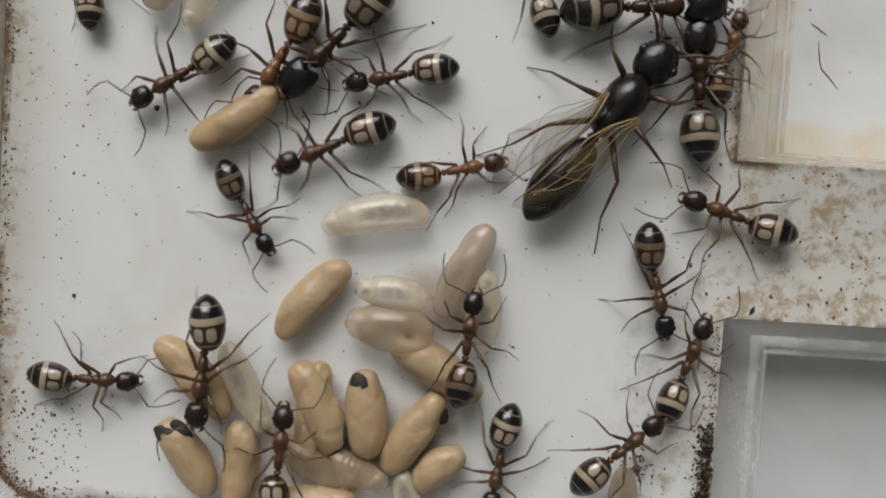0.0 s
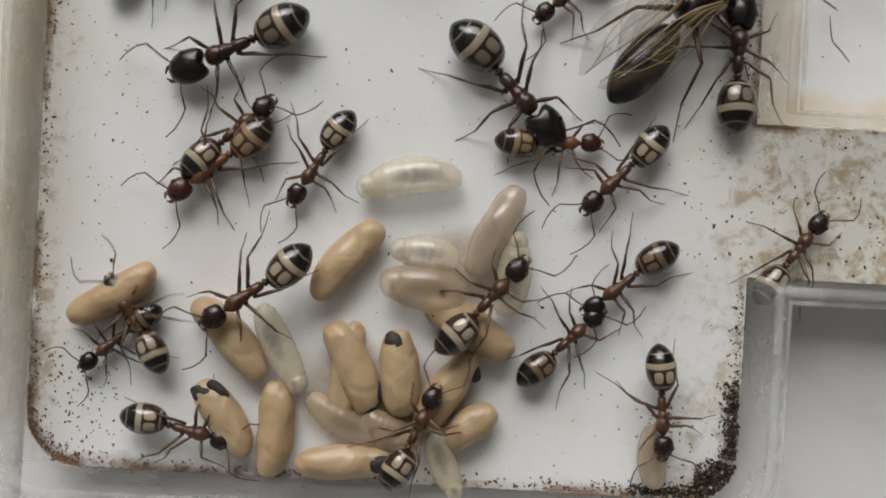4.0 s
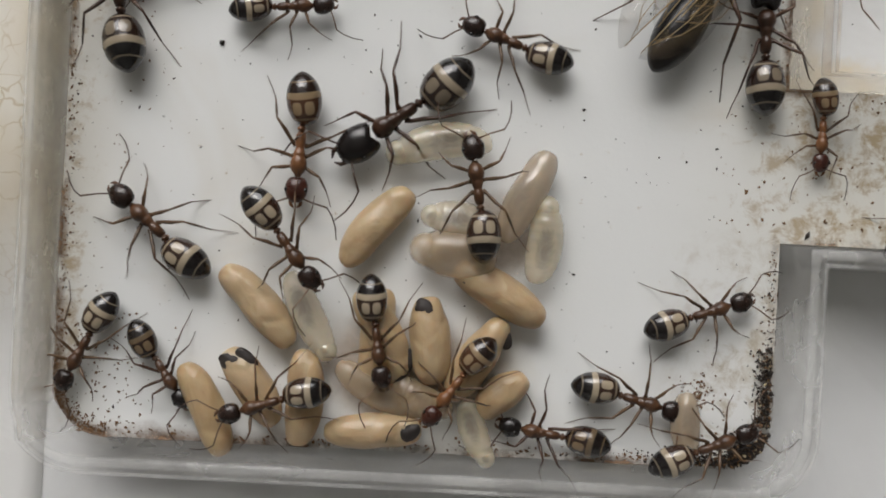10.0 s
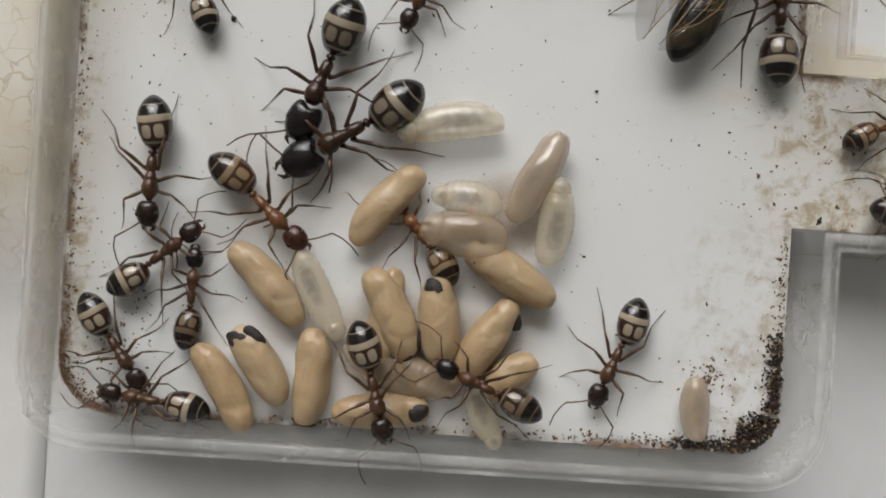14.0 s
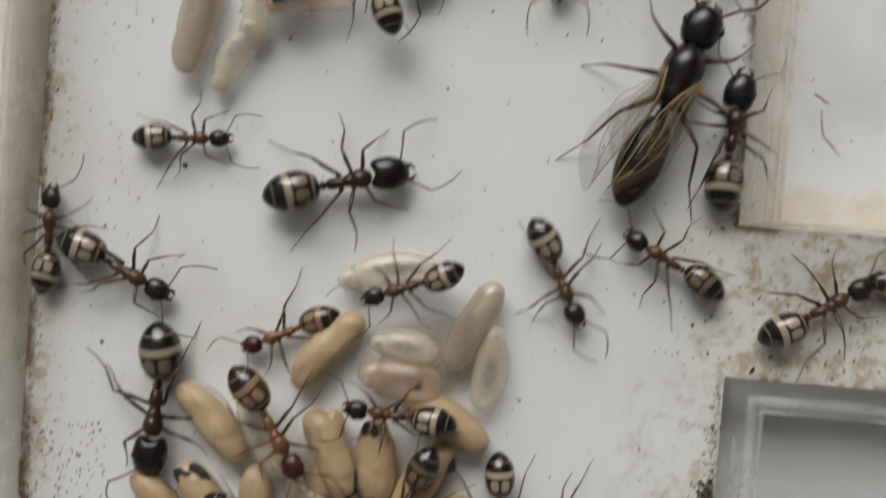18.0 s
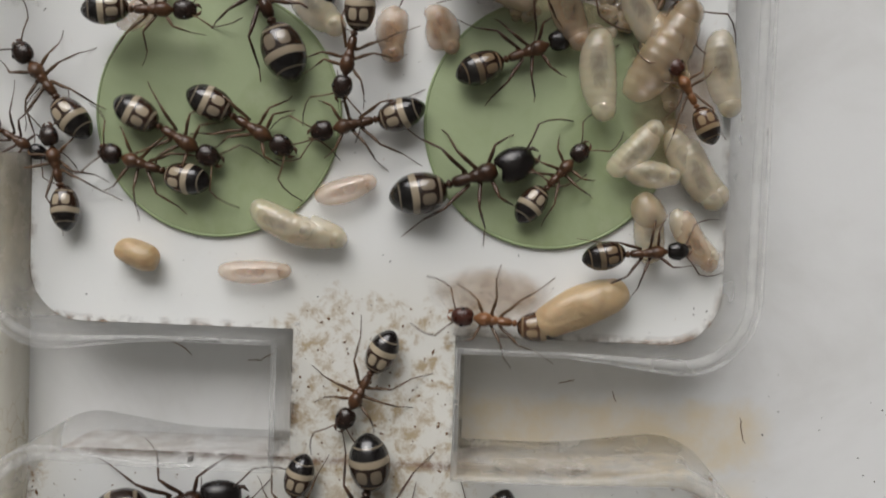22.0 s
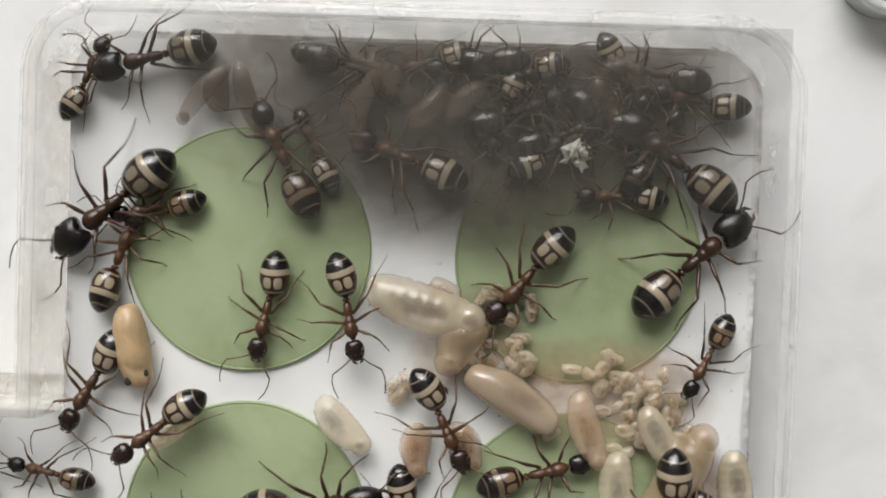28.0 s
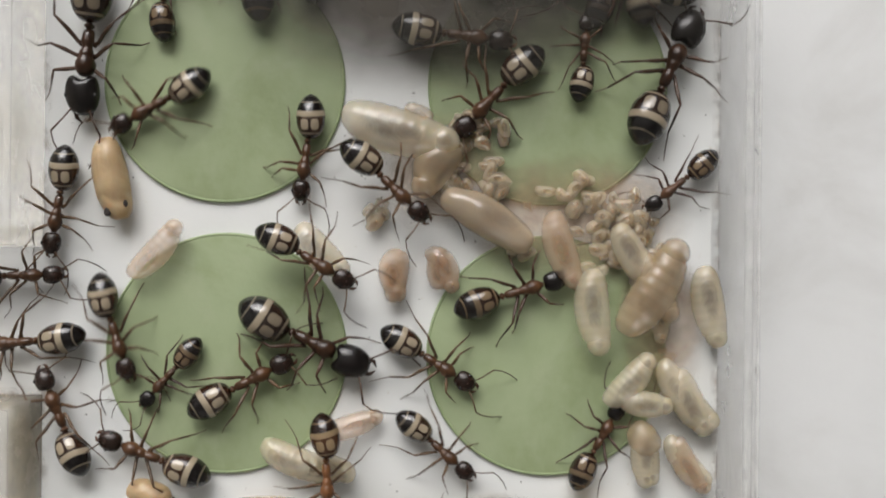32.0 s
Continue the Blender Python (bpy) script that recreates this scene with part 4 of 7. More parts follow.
        part("funiculus", tube([(1.1, s * 1.5, 0.4), (2.0, s * 1.9, 0.0), (3.0, s * 1.8, -0.7)], [0.07, 0.06, 0.05], 6), LEG_DARK, an)
    return q


QUEEN = build_queen()
QUEEN.scale = (1.15, 1.15, 1.15)


# ---- brood ----
rng = random.Random(7)


def crumple(bm, seed):
    for v in bm.verts:
        v.co += Vector((0.10, 0.16, 0.10)) * noise.noise(v.co * 2.6 + Vector((seed, 0, 0)))
    return bm


def cocoon(x, y, turn, long, wide, z=0.0, cap=0, pale=False):
    """A papery cocoon from its middle; cap 1: a dark lid over one end, 2: dark spots on it."""
    r = wide / 2
    seed = rng.uniform(0, 90)
    bm = lathe(egg_rows(-long / 2, long / 2, r, 22, 1.6, 1.45), 18, 0.92)
    for v in bm.verts:
        q = noise.noise(Vector((v.co.x * 0.7 + seed, v.co.y, v.co.z)))
        dent = max(0.0, noise.noise(Vector((v.co.x * 0.55 - seed, v.co.y * 0.9, v.co.z * 0.9 + 4))))
        v.co.y *= 1 + 0.10 * q - 0.22 * dent
        v.co.z *= 1 - 0.30 * dent + 0.12 * noise.noise(Vector((v.co.x * 1.1, v.co.y * 1.3 + seed, v.co.z)))
        v.co.y += 0.04 * long * math.sin(seed) * (2 * v.co.x / long) ** 2
    ob = part("ant_cocoon", bm, PUPA if pale else COCOON)
    e = long / 2
    if cap == 1:
        part("lid", moved(crumple(lathe(egg_rows(-0.95, 0.48, 0.44 * r, 14, 0.9, 0.7), 14, 0.6), seed), Matrix.Translation((e - 0.48, 0.22 * r, 0.48 * r)) @ Matrix.Rotation(0.6, 4, "Z")), CAP, ob, "loose blackish cocoon lid")
    if cap == 2:
        for s in (1, -1):
            part("spot", moved(lathe(egg_rows(-0.34, 0.30, 0.24, 7), 9, 0.45), Matrix.Translation((e - 0.72 - 0.15 * s, s * 0.44 * r, 0.46 * r)) @ Matrix.Rotation(0.6 * s, 4, "Z")), CAP, ob, "black spot")
    ob.matrix_world = pose(x * MM, y * MM, (z + 0.93 * r + 0.02 + ground_at(x, y)) * MM, rng.uniform(-20, 20), 0, turn)
    what = "pale translucent ant pupa" if pale else ("tan papery ant cocoon with a dark lid" if cap == 1 else "tan papery ant cocoon with black spots" if cap == 2 else "tan papery ant cocoon")
    return tagged(ob, what + " on the tray floor", "cocoon", "cocoons of the brood")


def larva(x, y, turn, long, wide, z=0.0, curl=0.35, mat=LARVA, name="ant_larva", label="ivory glossy ant larva, curved and faintly segmented", group="larvae of the brood"):
    r = wide / 2
    bm = lathe(egg_rows(-long / 2, long / 2, r, 44, 1.7, 1.4, 0.022 if long > 1.6 * wide else 0.0, 9), 16, 0.9, lambda q: (curl * (q / long * 2) ** 2 * wide * 0.6, 0))
    ob = part(name, bm, mat)
    if long > 2.6 and name == "ant_larva":
        part("head", moved(lathe(egg_rows(-0.66 * r, 0.70 * r, 0.68 * r, 10), 12), Matrix.Translation((long / 2 - 0.22 * r, curl * wide * 0.55, 0.1 * r))), mat, ob)
    ob.matrix_world = pose(x * MM, y * MM, (z + 0.91 * r + 0.02 + ground_at(x, y)) * MM, 0, 0, turn)
    return tagged(ob, label, "larva", group)


def lid_piece(x, y, turn, long, wide, z=0.0):
    bm = lathe(egg_rows(-long / 2, long / 2, wide / 2, 14, 1.5, 1.5), 12, 0.7)
    for v in bm.verts:
        v.co.z += 0.15 * noise.noise(v.co * 2.0)
    ob = part("cocoon_lid", bm, CAP)
    ob.matrix_world = pose(x * MM, y * MM, (z + 0.3 * wide) * MM, 0, 0, turn)
    return tagged(ob, "loose blackish cocoon lid lying among the brood", "cocoon lid", "loose lids")


def build_brood():
    cocoon(-9.21, -2.13, -46, 5.58, 2.06, 0)
    larva(-6.69, -2.50, -62, 4.84, 1.81, 0, 0.1)
    cocoon(-9.33, -6.52, 126, 4.81, 2.06, 0, 1)
    cocoon(-6.55, -7.00, -91, 5.20, 2.06, 0)
    cocoon(-2.52, -3.35, -64, 5.32, 2.19, 0)
    cocoon(-0.03, -3.60, 96, 4.73, 2.25, 0, 1)
    cocoon(2.52, -4.47, 58, 5.17, 2.06, 0)
    cocoon(3.63, -0.87, 151, 5.52, 2.25, 0, 2)
    cocoon(-3.33, 2.42, 50, 5.40, 2.06, 0)
    cocoon(-2.83, -8.59, 4, 5.24, 2.06, 0, 1)
    cocoon(3.93, -6.24, -139, 3.26, 1.94, 0)
    larva(2.53, -8.30, -69, 3.54, 1.56, 0.2, 0.2)
    cocoon(4.70, 4.35, 64, 5.47, 2.00, 0.15, 0, True)
    larva(0.10, 7.12, -171, 5.3, 2.05, 0, 0.34)
    larva(1.24, 2.98, 173, 3.35, 1.88, 0.7, 0.1)
    larva(5.85, 1.85, 84, 4.3, 2.0, 0, 0.15)
    larva(1.30, 1.10, 172, 4.1, 2.75, 0, 0.05, LARVA_BROWN)
    cocoon(13.92, -7.43, -85, 3.51, 1.62, 0, 0, True)
    larva(-2.85, -6.45, -26, 4.91, 1.81, 0, 0.2, LARVA_BROWN)
    larva(-0.54, -6.76, -25, 3.14, 1.88, 0.1, 0.2, LARVA_BROWN)
    cocoon(-2.89, -3.55, -96, 5.26, 1.81, 0)
    cocoon(-11.74, 19.85, -103, 5.98, 2.25, 0, 0, True)
    larva(-8.11, 21.77, -128, 4.49, 2.06, 0, 0.7)
    larva(-9.44, 18.47, -125, 4.32, 1.75, 0, 0.4)
    larva(-5.42, 21.59, -171, 4.73, 1.75, 0.3, 0.2, LARVA_PINK)
    cocoon(10.81, 39.01, 25, 5.59, 2.31, 0)
    cocoon(-16.27, 58.96, -77, 4.79, 2.06, 0, 2)
    larva(-7.51, 40.18, 2, 3.83, 1.38, 0, 0.1, LARVA_PINK)
    larva(-4.51, 54.98, -46, 3.68, 1.94, 0.1, 0.2)
    larva(-13.65, 54.70, 48, 3.94, 1.62, 0.2, 0.25, LARVA_PINK)
    larva(-3.56, 42.51, -25, 2.11, 1.56, 0, 0.3)
    larva(-2.51, 44.90, 18, 3.29, 1.44, 0, 0.1, LARVA_PINK)
    cocoon(5.25, 56.95, -30, 5.89, 2.38, 0.1, 0, True)
    larva(-0.16, 61.82, -16, 6.3, 2.75, 0.1, 0.15)
    larva(1.20, 62.80, -24, 1.78, 1.19, 0.6, 0.1, EGG)
    larva(-0.24, 53.77, -86, 2.75, 1.62, 0, 0.3, LARVA_PINK)
    larva(2.79, 54.21, -58, 2.66, 1.50, 0, -0.3, LARVA_PINK)
    larva(13.50, 54.88, -58, 4.00, 1.81, 0.4, 0.15)
    larva(11.18, 51.86, -85, 4.54, 2.06, 0.3, 0.2)
    larva(14.66, 52.70, 58, 5.75, 2.62, 0, 0.15, LARVA_BROWN)
    larva(16.49, 46.88, -50, 4.61, 1.81, 0, 0.3)
    larva(13.41, 47.51, 47, 3.55, 1.69, 0.2, 0.2)
    larva(14.38, 43.47, -91, 3.24, 1.62, 0, 0.1)
    larva(16.78, 42.84, -60, 3.34, 1.56, 0, 0.3, LARVA_PINK)
    larva(9.36, 55.32, -72, 4.25, 1.88, 0, 0.2, LARVA_PINK)
    larva(15.32, 51.41, -100, 2.64, 1.25, 0, 0.2, EGG)
    larva(-6.02, 43.07, -24, 3.54, 1.75, 0, 0.2)
    larva(2.20, 60.02, -126, 3.23, 2.50, 0, 0.2, LARVA_BROWN)
    larva(14.74, 53.19, -65, 3.92, 1.88, 0.5, 0.1, LARVA_BROWN)
    cocoon(-13.97, 40.97, -20, 2.57, 1.69, 0)
    larva(-0.01, 53.72, -100, 2.70, 1.56, 0, 0.1, LARVA_PINK)
    larva(2.42, 53.95, -90, 2.33, 1.38, 0, 0.1, LARVA_PINK)
    larva(17.93, 52.17, -80, 4.35, 1.94, 0, 0.15)
    larva(16.78, 46.58, -64, 3.75, 1.94, 0, 0.2)
    larva(14.25, 44.39, -52, 2.11, 1.81, 0, 0.1, LARVA_BROWN)
    larva(14.17, 46.41, -8, 2.81, 1.56, 0.3, 0.1)
    larva(14.48, 43.51, -82, 3.11, 1.56, 0, 0.1)
    larva(16.66, 43.04, -48, 3.41, 1.44, 0, 0.3)
    larva(16.89, 46.20, -56, 3.26, 1.69, 0, 0.2)
    larva(-4.93, 42.64, -15, 4.78, 1.75, 0, 0.2)
    lid_piece(-1.42, -4.98, 60, 1.98, 1.06, 0.9)
    lid_piece(3.93, -3.19, -71, 1.42, 0.75, 0.9)
    lid_piece(-9.70, -5.02, -41, 1.42, 0.75, 1.2)


build_brood()
CARRIED = cocoon(0, 0, 0, 5.4, 1.95)


def build_small():
    # clusters of eggs and tiny larvae between the discs
    for cx, cy, n, s in ((4.6, 61.6, 9, 1.7), (10.0, 58.0, 9, 1.6), (12.2, 55.2, 10, 2.2), (13.2, 56.2, 7, 1.8), (7.2, 55.7, 5, 0.9), (-1.2, 57.2, 4, 0.7), (3.6, 58.7, 6, 1.2), (14.8, 54.0, 8, 1.4), (13.4, 57.0, 8, 1.5),
                         (5.5, 59.2, 7, 1.2)):
        for i in range(round(1.7 * n)):
            a, d = rng.uniform(0, 6.28), s * math.sqrt(rng.random())
            larva(cx + d * math.cos(a), cy + d * math.sin(a), rng.uniform(0, 360), rng.uniform(0.75, 1.25), rng.uniform(0.58, 0.85), rng.uniform(0, 0.4), rng.uniform(0.1, 0.3), EGG, "ant_egg",
                  "tiny pale glossy ant egg in the brood cluster", "eggs of the brood")
    # brown heap of brood under the crowd along the far side
    for i in range(11):
        x = rng.uniform(-13, 12)
        y = rng.uniform(71.0, 75.4)
        larva(x, y, rng.uniform(0, 360), rng.uniform(2.4, 4.2), rng.uniform(1.1, 1.6), rng.uniform(0.0, 0.9), 0.3, HEAP, "ant_larva", "amber-brown ant larva in the heaped brood", "heaped larvae")


build_small()


# ---- dirt and small things ----
def crumbs(name, spots, material, label, seed):
    """One mesh of many tiny uneven crumbs: (x, y, z, size)."""
    g = random.Random(seed)
    verts, faces = [], []
    for x, y, z, s in spots:
        b = len(verts)
        st = g.uniform(0.5, 2.2)
        a = g.uniform(0, 3.14)
        for k in range(6):
            dx, dy, dz = ((1, 0, 0), (-1, 0, 0), (0, 1, 0), (0, -1, 0), (0, 0, 1), (0, 0, -0.6))[k]
            u, w = dx * s * st * g.uniform(0.6, 1.2), dy * s * g.uniform(0.6, 1.2)
            verts.append(((x + u * math.cos(a) - w * math.sin(a)) * MM, (y + u * math.sin(a) + w * math.cos(a)) * MM, (z + dz * s * 0.7) * MM))
        for q in ((0, 2, 4), (2, 1, 4), (1, 3, 4), (3, 0, 4), (2, 0, 5), (1, 2, 5), (3, 1, 5), (0, 3, 5)):
            faces.append(tuple(b + i for i in q))
    me = bpy.data.meshes.new(name)
    me.from_pydata(verts, [], faces)
    me.materials.append(material)
    return tagged(new(name, me), label, "dirt", kind="stuff")


def build_dirt():
    g = random.Random(11)
    spots = []
    for i in range(420):
        spots.append((g.uniform(X0 + 0.5, X1 - 0.4), g.uniform(Y0 + 0.4, Y1 - 0.4), 0.02, g.choice((0.02, 0.025, 0.03, 0.03, 0.04, 0.05, 0.07))))
    for i in range(150):
        spots.append((g.uniform(X0 + 0.5, X1 - 0.4), g.uniform(Y2 + 0.4, Y3 - 8), 0.02, g.choice((0.03, 0.04, 0.05))))
    for i in range(70):
        spots.append((X0 + 0.3 + abs(g.gauss(0, 0.5)), g.uniform(Y0, Y1), 0.02, g.uniform(0.02, 0.06)))
    for x, y, s in ((-12.2, 11.9, 0.22), (-16.2, 1.6, 0.17), (20.2, 3.1, 0.17), (7.7, 9.3, 0.12), (-10.9, 29.3, 0.2), (6.5, 29.5, 0.25), (1.5, 57.0, 0.14)):
        spots.append((x, y, 0.05, s))
    crumbs("specks", spots, FRASS, "scattered black specks of ant droppings on the floor", 3)
    spots = []
    for i in range(130):
        spots.append((g.uniform(15, 30), g.uniform(2.8, 10.8), 0.02, g.uniform(0.03, 0.10)))
    for i in range(90):
        spots.append((g.uniform(-5, 3.8), g.uniform(28, 39), 0.02, g.uniform(0.03, 0.10)))
    for i in range(140):
        spots.append((g.uniform(X0 + 0.2, -15.5), g.uniform(Y0 + 0.4, -3), 0.02, g.uniform(0.03, 0.09)))
    for i in range(180):
        spots.append((g.uniform(X0 + 1.5, X1 - 2), Y0 + 0.15 + abs(g.gauss(0, 0.25)), 0.03, g.uniform(0.03, 0.10)))
    for i in range(120):
        spots.append((X1 - 0.1 - abs(g.gauss(0, 0.25)), g.uniform(11, Y1), 0.03, g.uniform(0.03, 0.10)))
    for i in range(120):
        spots.append((g.uniform(4.5, X1 - 2), Y1 - 0.1 - abs(g.gauss(0, 0.25)), 0.03, g.uniform(0.03, 0.10)))
    for i in range(110):
        a, d = g.uniform(0, 6.28), abs(g.gauss(0, 1.0))
        spots.append((14.8 + d * math.cos(a), -5.9 + d * math.sin(a), 0.03, g.uniform(0.03, 0.09)))
    for i in range(260):
        spots.append((X0 + 0.12 + abs(g.gauss(0, 0.22)), Y0 + 2 + 37 * g.random(), 0.03, g.uniform(0.03, 0.09)))
    for i in range(200):
        spots.append((g.gauss(-17, 2.2), g.uniform(Y0 + 1, Y1), 0.02, g.uniform(0.02, 0.06)))
    for i in range(350):
        a = g.uniform(3.14, 4.71)
        d = 2.95 - abs(g.gauss(0, 0.35))
        spots.append((X0 + 3 + d * math.cos(a), Y0 + 3 + d * math.sin(a), 0.03, g.uniform(0.02, 0.07)))
    crumbs("crumbs", spots, CRUMB, "scattered brown crumbs on the tray floor", 4)
    food = [(8.2, 70.6, 0.9, 0.25), (8.2, 70.6, 0.7, 0.3)]
    food += [(food[0][0] + g.uniform(-0.6, 0.6), food[0][1] + g.uniform(-0.6, 0.6), g.uniform(0.6, 1.3), g.uniform(0.18, 0.36)) for i in range(26)]
    tagged(crumbs("food_scrap", food, SCRAP, "", 9), "pale crumbly scrap of food among the ants", "food", kind="stuff")
    # black refuse heaped in the rounded corner
    spots, pale, stain = [], [], []
    for i in range(2600):
        a = g.uniform(-1.62, 0.15)
        base = Vector((X1 - 2.6, Y0 + 2.6)) + Vector((math.cos(a), math.sin(a))) * (2.55 - abs(g.gauss(0, 0.55)))
        if a > -0.25:
            base = Vector((X1 - 0.15 - abs(g.gauss(0, 0.4)), Y0 + 2.4 + 4.2 * g.random() ** 1.4))
        elif a < -1.4:
            base = Vector((X1 - 2.4 - 3.6 * g.random() ** 1.4, Y0 + 0.15 + abs(g.gauss(0, 0.35))))
        z = max(0.03, 0.4 * g.random())
        (pale if i % 30 == 0 else stain if i % 6 == 0 else spots).append((base.x, base.y, z, g.uniform(0.03, 0.10)))
    for i in range(500):
        pick = g.random()
        if pick < 0.55:
            x, y = X1 - 0.12 - abs(g.gauss(0, 0.35)), Y0 + 2.4 + 9.5 * g.random() ** 1.8
        else:
            x, y = X1 - 2.4 - 9 * g.random() ** 1.8, Y0 + 0.12 + abs(g.gauss(0, 0.3))
        (spots if i % 2 else stain).append((x, y, 0.03, g.uniform(0.025, 0.08)))
    crumbs("refuse", spots, FRASS, "black refuse heaped in the rounded tray corner", 5)
    crumbs("brown_refuse", stain, CRUMB, "brown litter among the black refuse", 15)
    crumbs("husks", pale, STRAW, "pale husks among the black refuse", 6)
    spots = [(g.uniform(-30, 40), g.uniform(-30, Y0 - 2), TABLE_Z + 0.03, g.uniform(0.03, 0.08)) for i in range(40)] + [(22.3 + 0.18 * i, -13.6 - 0.12 * i, TABLE_Z + 0.05, 0.16) for i in range(5)]
    spots += [(g.uniform(22, 30), g.uniform(13, 36), TABLE_Z + 0.03, g.uniform(0.03, 0.09)) for i in range(30)]
    crumbs("table_specks", spots, FRASS, "dark specks on the white table", 8)


build_dirt()


def build_scratches():
    g = random.Random(21)
    for x, y, t, l in ((24.7, 16.9, -62, 3.0), (24.0, 18.9, -35, 1.1), (21.4, 31.4, -75, 1.6), (10.7, 33.9, 15, 1), (13.6, 33.1, -70, 0.7), (-13.0, 34.9, -28, 1.8), (-7.8, 34.8, 25, 2), (24.8, -13.9, -35, 0.9)):
        bow = g.uniform(-0.2, 0.2)
        pts = [(l * (i / 6 - 0.5), bow * l * math.sin(3 * i / 6) + 0.04 * l * g.uniform(-1, 1), 0) for i in range(7)]
        ob = part("fibre", tube(pts, [0.015, 0.03, 0.035, 0.03, 0.035, 0.025, 0.012], 5), CRUMB)
        ob.matrix_world = pose(x * MM, y * MM, (TABLE_Z + 0.03) * MM, 0, 0, t)
        tagged(ob, "thin brown fibre lying on the white table", "fibre", "fibres on the table")


build_scratches()


def build_cap():
    """A small metal cap that lies beside the tray."""
    t = tagged(new("metal_cap", None), "small round metal cap with a black inside on the table", "cap")
    part("body", lathe([(-1.2, 3.1), (0.6, 3.15), (0.8, 3.3), (1.2, 3.32), (1.4, 3.2), (1.4, 2.7), (1.2, 2.6), (-0.2, 2.55), (-0.3, 0.05)], 40), STEEL, t)
    part("lining", lathe([(-0.2, 2.5), (0.9, 2.55), (0.95, 2.3), (0.85, 0.05)], 32), HOLE, t)
    t.matrix_world = pose(0.0270, 0.0827, (TABLE_Z + 1.2) * MM, 0, -90, 0)


build_cap()


# ---- what moves ----
def track(rows):
    """Rows of seconds, x, y, z in millimetres and heading in degrees; what climbs the brood stands on its backs."""
    return [(t, pose(x * MM, y * MM, (z + 0.4 if z > 1 else z) * MM, 0, 0, a)) for t, x, y, z, a in rows]


def stride(ant, rows, seed):
    """Swing the legs by the way gone, and let the feelers grope."""
    g = random.Random(seed)
    times = [i * 0.25 for i in range(129)]
    xs = np.interp(times, [r[0] for r in rows], [r[1] for r in rows])
    ys = np.interp(times, [r[0] for r in rows], [r[2] for r in rows])
    an = np.interp(times, [r[0] for r in rows], [r[4] for r in rows])
    phase, swing = [g.random()], []
    for i in range(128):
        way = math.hypot(xs[i + 1] - xs[i], ys[i + 1] - ys[i]) + 0.02 * abs(an[i + 1] - an[i])
        phase.append(phase[-1] + min(0.4, way / 2.6))
    legs = [c for c in ant.children if "gait" in c.keys()]
    for leg in legs:
        root, kind = leg["root"], leg["gait"]
        rest, o, lift = g.uniform(-13, 13), g.uniform(-0.05, 0.05), g.random()
        keys, last = [], None
        for i, t in enumerate(times):
            if kind > 1:
                if i % 3 and i != 128:
                    continue
                turn = rest + 17 * math.sin(1.9 * t + 6 * lift) + 9 * math.sin(4.3 * t + lift)
            else:
                side = 1 if root[1] > 0 else -1
                turn = rest + side * 17 * math.sin(2 * math.pi * (phase[i] + kind + o))
            if last is not None and abs(turn - last) < 0.3 and i not in (0, 128) and abs(phase[min(i + 1, 128)] - phase[i]) < 1e-3:
                continue
            last = turn
            keys.append((t, pose(root[0], root[1], root[2], 0, 0, turn)))
        walk(leg, keys)


